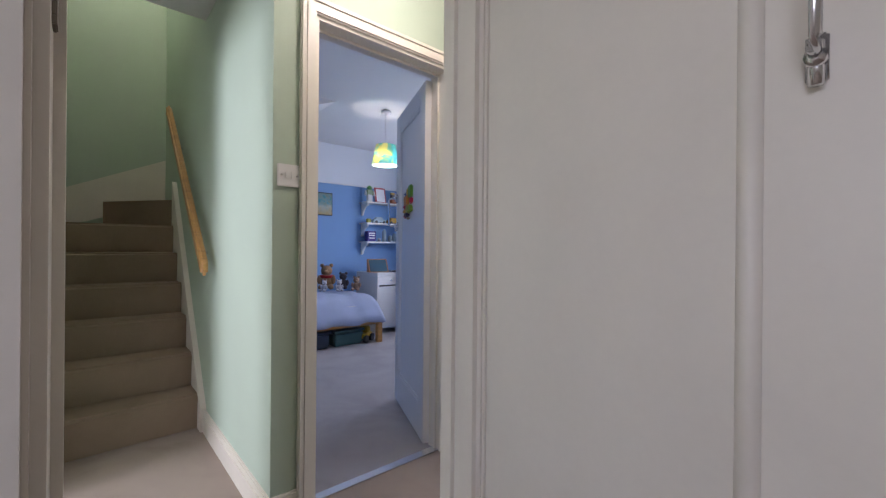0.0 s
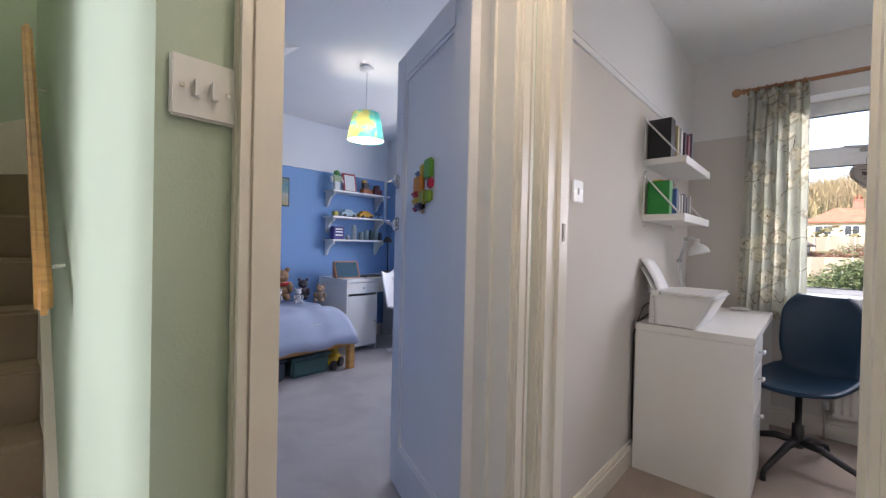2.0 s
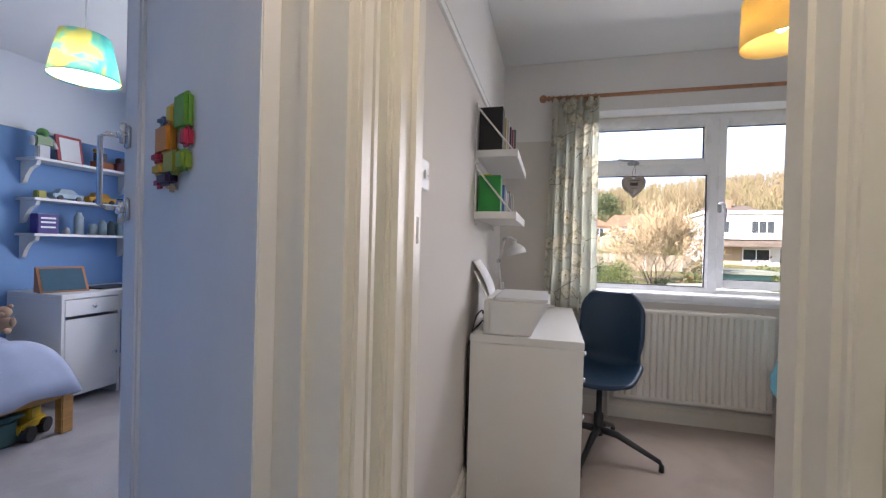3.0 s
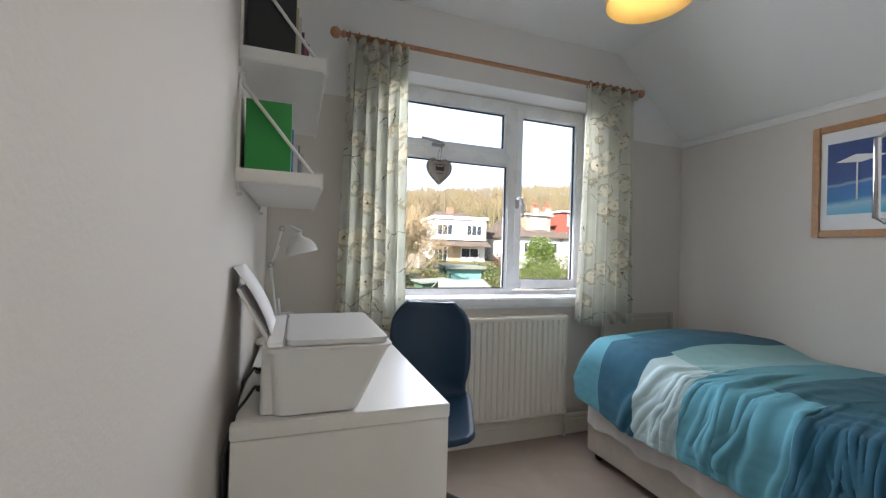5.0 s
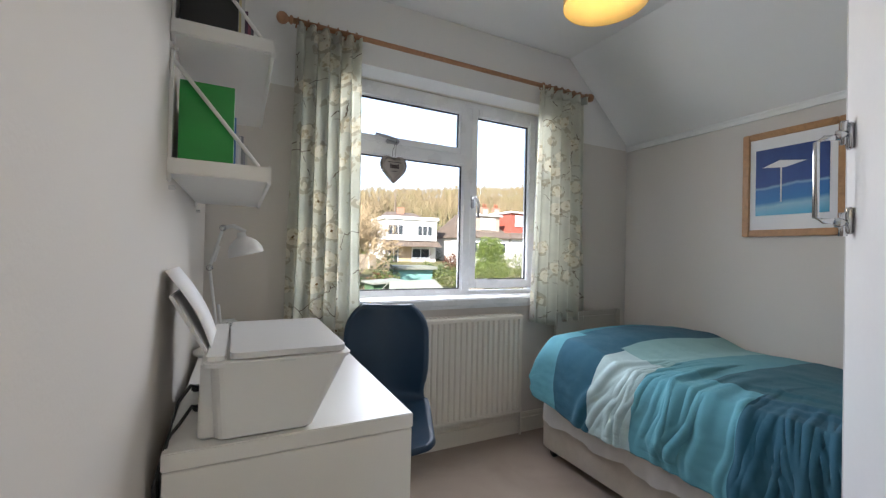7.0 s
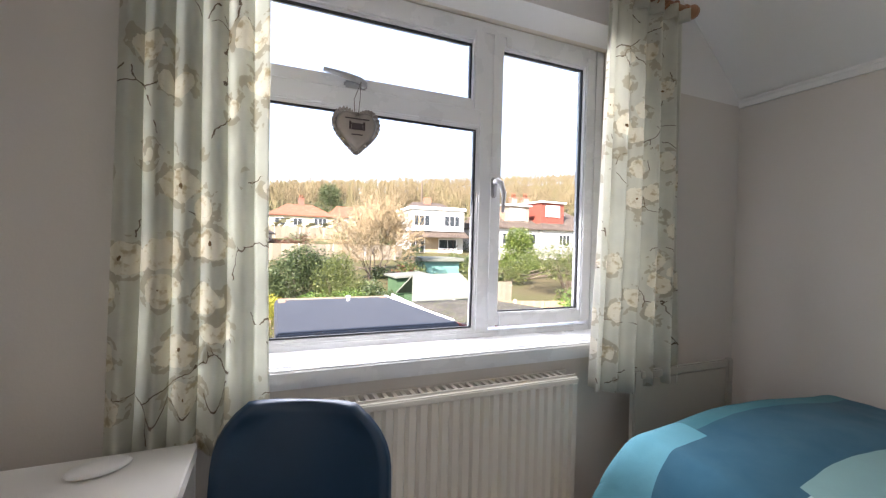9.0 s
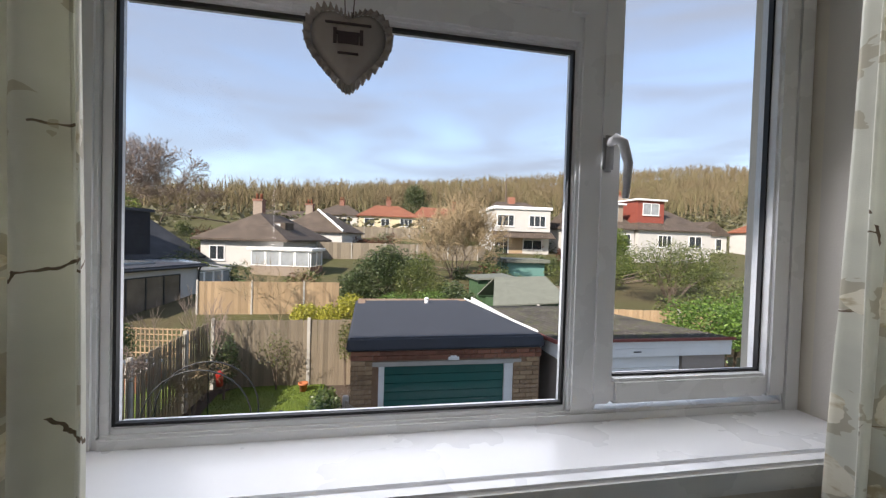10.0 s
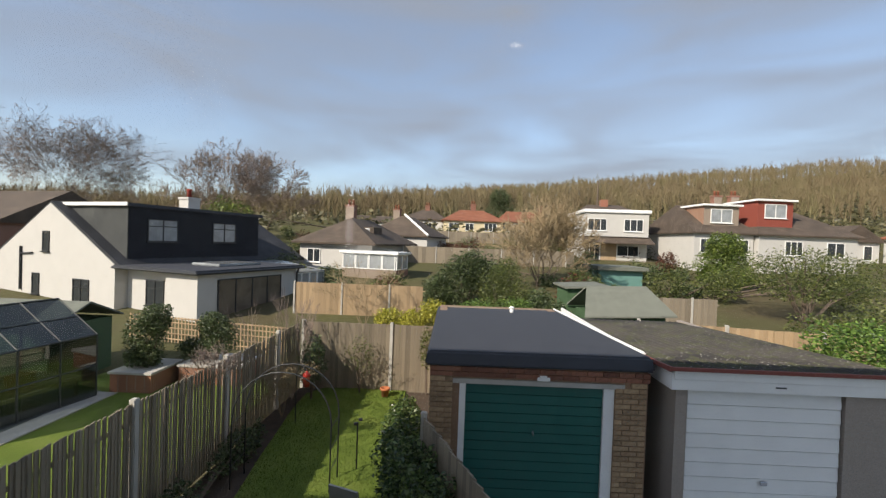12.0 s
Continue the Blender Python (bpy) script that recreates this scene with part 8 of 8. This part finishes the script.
for x, y, w, h, c, nm in ((-1.2, -0.4, 0.4, 0.9, (0.30, 0.22, 0.13), "cardboard box"), (0.4, -0.3, 0.5, 1.0, (0.3, 0.22, 0.12), "cardboard box"), (1.0, 0.3, 0.35, 1.45, (0.25, 0.04, 0.02), "red plastic tub"), (-1.3, 0.5, 0.3, 1.3, (0.03, 0.12, 0.28), "blue plastic tub"), (0.0, -0.7, 0.28, 0.4, (0.5, 0.5, 0.5), "white bucket")):
    t_ = thing("storage_tub" if "tub" in nm else "bucket" if "bucket" in nm else "box", nm + " standing in the dark greenhouse", "storage", at=(-9.6 + x * 0.55, 12.5 + y, -2.85))
    local("body", boxes((-w / 2, w / 2, -w / 2, w / 2, 0.531, 0.86), (-w / 2 - 0.01, w / 2 + 0.01, -w / 2 - 0.01, w / 2 + 0.01, 0.86, 0.88), bevel=0.015), plain(nm.replace(" ", "_"), c, 0.5, 0.06, 5, 0.05), t_)
bn = thing("greenhouse_bench", "slatted staging bench inside the greenhouse", "bench", at=(-9.75, 12.5, -2.85), rz=80)
for i in range(8):
    local("slat", boxes((-1.5, 1.5, -0.9 + 0.22 * i, -0.75 + 0.22 * i, 0.5, 0.53)), M_FENCE, bn)
for x in (-1.4, 1.4):
    for y in (-0.85, 0.7):
        local("leg", boxes((x - 0.03, x + 0.03, y - 0.03, y + 0.03, 0, 0.499)), M_FENCE, bn)
structure("neighbour_lawn", boxes((-9.5, -4.3, 5.0, 15.5, -2.9, -2.82)), M_LAWN, "neighbouring strip of lawn", "lawn")
structure("neighbour_path", boxes((-8.44, -7.95, 6.0, 14.1, -2.88, -2.80)), M_CONC, "narrow paved path", "path")
for x0, x1, y in ((-8.2, -7.15, 14.15), (-6.95, -5.3, 14.9)):
    pl = thing("planter", "raised red brick planter with a stone coping", "planter", "brick planters")
    part("wall", boxes((x0, x1, y, y + 1.2, -2.85, -2.36)), wallbrick_mat("planter_brick", (0.22, 0.09, 0.05), (0.30, 0.14, 0.08)), pl)
    part("coping", boxes((x0 - 0.04, x1 + 0.04, y - 0.04, y + 1.24, -2.36, -2.30), bevel=0.01), M_CONC, pl)

# ---- planting ----
bush("shrub", "grey-green olive shrub in the neighbouring garden", "shrub", [((-7.75, 14.75, -1.45), (0.55, 0.5, 0.6)), ((-7.45, 14.7, -1.05), (0.42, 0.4, 0.4)), ((-7.75, 14.7, -2.05), (0.5, 0.4, 0.3))], 1300, 0.055, M_L_DARK, 1, (-7.6, 14.75, -2.36))
bush("shrub", "grey-green olive shrub in a brick planter", "shrub", [((-6.15, 15.4, -1.6), (0.5, 0.5, 0.55)), ((-6.35, 15.4, -1.3), (0.4, 0.4, 0.35)), ((-6.9, 15.5, -2.0), (0.45, 0.35, 0.3))], 1300, 0.055, M_L_DARK, 2, (-6.2, 15.4, -2.36))
bush("shrub", "yellow-green flowering shrub over the end fence", "shrub", [((-1.5, 16.2, -1.1), (0.5, 0.45, 0.35)), ((-0.75, 16.0, -1.15), (0.45, 0.45, 0.4)), ((-0.2, 16.4, -0.95), (0.45, 0.5, 0.5))], 1300, 0.05, M_L_YELL, 3, (-0.9, 16.1, -2.8))
bush("shrub", "dark evergreen tree behind the garage", "tree", [((0.6, 26.5, -0.9), (1.2, 1.0, 1.5)), ((1.5, 27.0, -0.2), (1.1, 1.0, 1.1)), ((2.5, 27.0, -0.8), (1.3, 1.0, 1.4)), ((-0.3, 27.0, -1.5), (1.0, 0.9, 1.0))], 1900, 0.10, M_L_DARK, 4, (1.2, 27, -2.8))
bush("shrub", "olive green shrubs behind the garage", "shrub", [((3.4, 26.5, -1.7), (1.3, 1.0, 1.0)), ((4.6, 25.5, -2.0), (1.2, 1.0, 0.9)), ((2.6, 24.0, -2.2), (1.2, 0.8, 0.7))], 1500, 0.08, M_L_MID, 5, (3.5, 26, -2.8))
bush("shrub", "tall olive-green shrub behind the garage", "shrub", [((2.4, 23.5, -0.9), (0.8, 0.7, 1.1)), ((3.1, 23.8, -0.2), (0.7, 0.6, 0.9)), ((3.6, 23.2, -1.2), (0.9, 0.7, 0.8))], 900, 0.075, M_L_MID, 51, (3.0, 23.5, -2.8))
bush("shrub", "low yellow-green shrubs beyond the garage roof", "shrub", [((1.4, 19.5, -1.35), (0.9, 0.6, 0.55)), ((2.9, 20.2, -1.3), (0.8, 0.6, 0.5)), ((4.0, 19.4, -1.6), (0.6, 0.5, 0.5))], 900, 0.06, M_L_LIGHT, 52, (2.6, 19.8, -2.8))
bush("shrub", "brown and olive winter shrubs before the far houses", "shrub", [((9.0, 31, -1.2), (1.4, 1.0, 0.9)), ((14.5, 31, -1.0), (1.6, 1.0, 1.0)), ((17.5, 30, -0.9), (1.5, 1.0, 1.1)), ((4.0, 36, -0.9), (1.7, 1.0, 1.0)), ((26.0, 33, -0.3), (2.0, 1.2, 1.3)), ((30.5, 34, 0.0), (2.0, 1.2, 1.4)), ((24.0, 29, -0.9), (1.8, 1.2, 1.2))], 1000, 0.10, M_L_MID, 53, (15, 31, -2.2))
bush("shrub", "dark laurel bush beside the sheds", "shrub", [((4.6, 20.5, -1.8), (0.7, 0.8, 0.9)), ((4.2, 21.5, -1.5), (0.7, 0.8, 0.9))], 1200, 0.09, M_L_DARK, 6, (4.5, 21, -2.9))
bush("conifer", "broad rounded green conifer", "tree", [((21.6, 36, 0.2), (2.2, 1.7, 1.9)), ((21.6, 36, 1.6), (1.6, 1.3, 1.2)), ((21.7, 35.8, -0.8), (2.3, 1.8, 1.4))], 2600, 0.12, M_L_CON, 7, (21.9, 36, -1.5))
bush("apple_tree", "spreading tree with thin green foliage", "tree", [((17.0, 26, 0.3), (1.9, 1.4, 0.9)), ((19.0, 26, 0.9), (2.0, 1.5, 0.9)), ((21.0, 26.5, 0.4), (2.0, 1.5, 1.0)), ((18.4, 25.5, -0.5), (2.2, 1.5, 0.8)), ((22.5, 27, -0.5), (1.8, 1.5, 0.9))], 850, 0.09, M_L_MID, 8, (19.3, 26, -2.6))
bush("hedge", "bright green hedge beside the garage", "hedge", [((9.9, 13.6, -1.0), (0.8, 1.5, 0.75)), ((11.2, 13.2, -0.9), (1.0, 1.4, 0.8)), ((12.6, 13.4, -0.9), (1.1, 1.4, 0.9))], 2300, 0.075, M_L_LIGHT, 9, (10.8, 13.5, -2.8))
bush("shrub", "olive garden shrubs beyond the reddish fence", "shrub", [((15.0, 19.5, -1.7), (1.8, 1.2, 0.9)), ((18.2, 20.5, -1.4), (1.9, 1.3, 1.1)), ((21.5, 21.5, -1.2), (2.0, 1.4, 1.2)), ((24.5, 22.0, -1.0), (2.0, 1.4, 1.3))], 1500, 0.09, M_L_MID, 41, (18.5, 20.5, -2.8))
bush("hedge", "dark conifer hedge low beside the drive", "hedge", [((10.2, 11.0, -2.0), (0.8, 1.0, 0.9)), ((11.6, 10.6, -1.7), (0.9, 1.0, 1.1))], 1500, 0.07, M_L_DARK, 10, (10.8, 11, -2.85))
bush("ivy", "ivy heaped over a low fence along the lawn", "ivy", [((-0.55, 12.3, -2.35), (0.33, 0.8, 0.38)), ((-0.48, 11.2, -2.2), (0.36, 0.7, 0.48)), ((-0.35, 10.2, -2.0), (0.40, 0.6, 0.58)), ((-0.16, 9.35, -1.9), (0.40, 0.55, 0.65)), ((0.10, 8.6, -1.9), (0.40, 0.55, 0.65))], 1700, 0.05, M_L_IVY, 11, (-0.3, 10.8, -2.8))
bush("climber", "climbing plant on the end fence beside the garage", "shrub", [((-0.25, 14.8, -1.5), (0.22, 0.15, 0.6))], 420, 0.045, M_L_MID, 12, (-0.25, 14.85, -2.8))
bush("rose_bush", "straggly rose against the end fence", "shrub", [((-2.0, 14.7, -1.8), (0.5, 0.25, 0.5))], 260, 0.04, M_L_MID, 13, (-2.0, 14.75, -2.8))
bush("shrub", "dark climber in the shaded fence corner", "shrub", [((-3.1, 14.2, -1.8), (0.35, 0.6, 0.6))], 800, 0.05, M_L_DARK, 14, (-3.1, 14.2, -2.8))
bush("shrub", "low dark plants along the side fence", "shrub", [((-3.45, 9.3, -2.55), (0.35, 0.9, 0.3)), ((-3.4, 11.3, -2.55), (0.3, 0.9, 0.25)), ((-3.5, 7.4, -2.55), (0.35, 0.8, 0.3))], 700, 0.05, M_L_DARK, 15, (-3.4, 10, -2.8))
bush("shrub", "evergreen shrubs below the white box house", "shrub", [((15.5, 37, -1.0), (1.1, 1.0, 1.3)), ((17.2, 38, -0.9), (1.2, 1.0, 1.1)), ((10.0, 34, -1.5), (1.0, 1.0, 0.9))], 900, 0.12, M_L_DARK, 16, (15.5, 37, -2))
bush("shrub", "reddish winter shrubs on the slope", "shrub", [((-1.0, 52, 0.6), (2.0, 1.2, 0.9)), ((18.8, 39, 0.0), (0.9, 0.8, 1.2)), ((1.5, 50, 0.4), (1.6, 1.2, 0.9))], 800, 0.12, M_L_RED, 17, (-1, 52, -0.2))
bush("conifer", "tall dark conifer between the far houses", "tree", [((8.6, 74, 6.6), (2.6, 2, 2.4)), ((8.5, 74, 9.0), (2.0, 1.6, 1.8)), ((8.6, 74, 4.5), (2.4, 2.0, 1.8))], 1300, 0.2, M_L_DARK, 18, (9, 74, 2))
bush("shrub", "far green shrubs on the hillside", "shrub", [((-6.5, 58, 3.1), (2.2, 1.6, 1.3)), ((46, 70, 7.0), (3.0, 2, 2.4)), ((-24.0, 48, 3.5), (2.6, 2.0, 1.8))], 900, 0.2, M_L_CON, 19, (-6.5, 58, 1))
bare_tree("birch_tree", "tall leafless birch with fine drooping twigs", (-40.6, 45, -2.0), 12.2, 0.95, 4, M_BIRCH, M_TWIG_G, 3, 6, 0.0, 0.3, kids=3, thick=0.010, fine=0.010)
bare_tree("bare_tree", "broad leafless tree behind the white house", (-25.6, 51, 0.0), 9.4, 1.0, 9, M_BARK, M_TWIG_G, 3, 5, 0.0, 0.0, kids=3, thick=0.012, fine=0.02)
bare_tree("bare_tree", "leafless tree beside the other one", (-22.4, 52, 0.0), 9.0, 1.0, 12, M_BARK, M_TWIG_G, 2, 5, 0.0, 0.0, kids=3, thick=0.012, fine=0.02)
bare_tree("bare_tree", "rounded leafless tree with dense tan twigs", (6.9, 33, -3.0), 6.0, 0.95, 21, M_BARK, M_TWIG, 5, 5, 0.0, -0.1, kids=3, thick=0.014, fine=0.014)
bare_tree("bare_shrub", "leafless shrub with arching twigs by the fence", (-3.6, 22.8, -2.9), 2.8, 0.95, 22, M_TWIG, M_TWIG, 4, 3, 0.0, 0.0, kids=3, thick=0.008, fine=0.007)
bare_tree("bare_shrub", "leafless climber spilling over the side fence", (-3.72, 10.9, -1.45), 0.75, 1.1, 23, M_TWIG_G, M_TWIG_G, 5, 3, -0.2, 0.5, kids=3, thick=0.007, fine=0.004)
bare_tree("bare_shrub", "reddish arching shrub in the fence border", (-3.3, 12.9, -2.7), 1.15, 1.1, 24, M_TWIG, M_TWIG, 6, 3, 0.0, 0.6, kids=3, thick=0.006, fine=0.004)
bare_tree("bare_shrub", "upright bare stems against the side fence", (-3.5, 14.0, -2.75), 2.3, 0.35, 25, M_TWIG_G, M_TWIG_G, 6, 3, 0.0, 0.0, kids=2, thick=0.005, fine=0.004)

# woods on the hill: bare trunks and upswept twigs, far off
rnd = random.Random(77)
vs, fs = [], []


def sliver(p, q, r):
    d = Vector((rnd.uniform(-1, 1), rnd.uniform(-0.5, 0.5), 0)).normalized() * r
    b = len(vs)
    vs.extend([p - d, p + d, q])
    fs.append((b, b + 1, b + 2))


for i in range(7200):
    y = 82 + 112 * rnd.random() ** 0.8
    x = rnd.uniform(-1.35, 1.45) * (y * 0.9)
    z = gz(x, y)
    h = rnd.uniform(4.5, 7.5)
    top = Vector((x + rnd.uniform(-0.4, 0.4), y, z + h * 0.8))
    base = Vector((x, y, z - 0.3))
    sliver(base, top, 0.11)
    for kk in range(11):
        t = rnd.uniform(0.35, 1.0)
        p = base.lerp(top, t)
        a = rnd.uniform(0, 6.28)
        L = h * rnd.uniform(0.20, 0.34)
        q = p + Vector((math.cos(a) * L * 0.38, math.sin(a) * L * 0.38, L * rnd.uniform(0.7, 1.1)))
        sliver(p, q, 0.07)
        for j in range(3):
            pp = p.lerp(q, rnd.uniform(0.3, 0.95))
            sliver(pp, pp + Vector((rnd.uniform(-0.4, 0.4), rnd.uniform(-0.3, 0.3), rnd.uniform(0.4, 1.2))), 0.05)
me = bpy.data.meshes.new("hill_woods")
me.from_pydata([tuple(v) for v in vs], [], fs)
m = Mat("winter_wood", (0.17, 0.12, 0.07), 0.95, 0, 0.1)
m.color(m.ramp(m.noise(0.06, 4), [(0.3, (0.15, 0.115, 0.07)), (0.5, (0.20, 0.16, 0.095)), (0.7, (0.165, 0.15, 0.075))]))
me.materials.append(m.m)
tagged(new("hill_woods", me), "leafless brown woodland covering the hill", "woods", "", "stuff")
vs, fs = [], []
for i in range(1100):
    y = 58 + 110 * rnd.random()
    x = rnd.uniform(-1.35, 1.45) * (y * 0.9)
    a, b = leaf_cloud(rnd, 26, (x, y, gz(x, y) + 0.6), (2.4, 1.6, 1.6), 0.5)
    fs += [tuple(j + len(vs) for j in f) for f in b]
    vs += a
me = bpy.data.meshes.new("hill_undergrowth")
me.from_pydata([tuple(v) for v in vs], [], fs)
me.materials.append(leaf_mat("undergrowth_leaves", (0.11, 0.105, 0.05), (0.18, 0.165, 0.085)))
tagged(new("hill_undergrowth", me), "scrubby brown-green undergrowth on the hill", "undergrowth", "", "stuff")

# hedges and scrub of the gardens between the houses
for nm, lab, mt, n_, sd in (("garden_scrub", "dark evergreen scrub between the gardens", M_L_DARK, 34, 31), ("garden_scrub", "olive and brown scrub between the gardens", M_L_MID, 40, 32), ("garden_scrub", "reddish bare shrubs between the gardens", M_L_RED, 16, 33)):
    r2 = random.Random(sd)
    vs, fs = [], []
    for i in range(n_):
        y = r2.uniform(27, 62)
        x = r2.uniform(-0.42, 0.95) * (y - 4)
        s_ = r2.uniform(0.5, 1.1)
        a, b = leaf_cloud(r2, 420, (x, y, gz(x, y) + 0.6 * s_), (1.3 * s_, 1.0 * s_, 1.1 * s_), 0.10)
        fs += [tuple(j + len(vs) for j in f) for f in b]
        vs += a
    me = bpy.data.meshes.new(nm)
    me.from_pydata([tuple(v) for v in vs], [], fs)
    me.materials.append(mt)
    tagged(new(nm, me), lab, "scrub", "", "stuff")
for x0, x1, y in ((-4, 12, 41), (-3, 16, 58)):
    plank_fence("fence", "far garden fence between the houses", (x0, y), (x1, y + 0.8), gz(x0, y) + 1.5, 1.6, 0.35, M_FENCE, False, 3.0)

# garden odds and ends
ar = thing("garden_arch", "thin black metal garden arch on the lawn", "garden arch")
for dy in (0.0, 0.45):
    hoop = [(-2.33 - 0.80 * math.cos(a), 10.5 + dy, -1.70 + 0.80 * math.sin(a)) for a in [math.pi * i / 14 for i in range(15)]]
    part("hoop", tube(bmesh.new(), [(-3.13, 10.5 + dy, -2.82)] + hoop + [(-1.53, 10.5 + dy, -2.82)], 0.012, 6), M_BLACKF, ar, "", True)
for x in (-3.13, -1.53):
    for z in (-2.45, -2.1, -1.75):
        part("rung", tube(bmesh.new(), [(x, 10.5, z), (x, 10.95, z)], 0.007, 6), M_BLACKF, ar)
sl = thing("solar_light", "slim black solar lights on a stake in the lawn", "garden light", at=(-1.26, 11.2, -2.82))
local("stake", tube(bmesh.new(), [(0, 0, 0), (0, 0, 0.85)], 0.012, 8), M_BLACKF, sl)
for x, z in ((0.05, 0.88), (-0.03, 0.80)):
    local("lamp_head", boxes((x - 0.035, x + 0.035, -0.02, 0.02, z, z + 0.05), bevel=0.008), M_BLACKF, sl)
fp = thing("plant_pot", "orange terracotta flower pot by the fence", "pot", at=(-1.3, 14.6, -2.83))
local("pot", lathe(bmesh.new(), [(0.08, 0), (0.11, 0.2), (0.13, 0.2), (0.13, 0.25), (0.10, 0.25), (0.09, 0.2)], 16), plain("terracotta_b", (0.45, 0.15, 0.06), 0.8), fp, "", True)
bf = thing("bird_feeder", "red hanging bird feeder on a pole", "bird feeder", at=(-3.0, 12.9, -2.8))
local("pole", tube(bmesh.new(), [(0, 0, 0), (0, 0, 1.1), (0.12, 0, 1.25), (0.22, 0, 1.15)], 0.012, 8), M_BLACKF, bf)
local("seed_tube", lathe(bmesh.new(), [(0.07, 0.80), (0.07, 1.02), (0.09, 1.04), (0.02, 1.13)], 14, Matrix.Translation((0.22, 0, 0))), plain("red_feeder", (0.4, 0.03, 0.02), 0.5), bf, "red seed holder", True)
lc = thing("garden_chair", "grey plastic garden chair with its back to the fence", "chair", at=(-0.85, 9.45, -2.8), rz=160)
M_GCH = plain("grey_chair_plastic", (0.28, 0.28, 0.28), 0.5, 0.05, 5, 0.05)
local("seat", boxes((-0.23, 0.23, -0.23, 0.23, 0.40, 0.43), bevel=0.01), M_GCH, lc)
local("backrest", hexa(bmesh.new(), [(-0.23, 0.22, 0.43), (0.23, 0.22, 0.43), (0.23, 0.25, 0.43), (-0.23, 0.25, 0.43)], [(-0.21, 0.34, 0.95), (0.21, 0.34, 0.95), (0.21, 0.37, 0.95), (-0.21, 0.37, 0.95)]), M_GCH, lc)
for x in (-0.2, 0.2):
    for y in (-0.2, 0.2):
        local("leg", tube(bmesh.new(), [(x, y, 0.40), (x * 1.08, y * 1.08, 0)], 0.018, 8), M_GCH, lc)
for x, y, h in ((14.2, 64, 5.5), (47.0, 40, 6.0), (17.3, 52, 8.5)):
    tp = thing("telegraph_pole", "wooden pole standing among the houses", "pole", "poles")
    part("pole", tube(bmesh.new(), [(x, y, gz(x, y) - 0.3), (x, y, gz(x, y) + h)], [0.13, 0.09], 8), M_BARK, tp)

# bricks of the garage front
me_b = {}
for nm, mt in (("tan", M_BRICK_TAN), ("red", M_BRICK_RED)):
    for w in (0.215, 0.1025):
        me_b[nm, w] = mesh_of(boxes((-w / 2, w / 2, -0.012, 0.03, -0.0325, 0.0325), bevel=0.004, seg=1), mt)
rnd = random.Random(3)
z = -0.545
row = 0
while z > -2.85:
    band = z > -0.68
    for a, b in (((GX0, GX1),) if band else ((GX0, 0.455), (2.685, GX1))):
        x = a
        first = row % 2 == 1
        while x < b - 0.09:
            w = 0.1025 if first or b - x < 0.215 else 0.215
            first = False
            if not (-0.765 < z < -0.68 and (x + w > 0.36 and x < 2.82)):
                shared("brick", me_b["red" if band else "tan", w], gr, pose(x + w / 2, GY0 + 0.004 + rnd.uniform(-0.002, 0.002), z, 0, rnd.uniform(-0.4, 0.4), 0))
            x += w + 0.010
    z -= 0.075
    row += 1
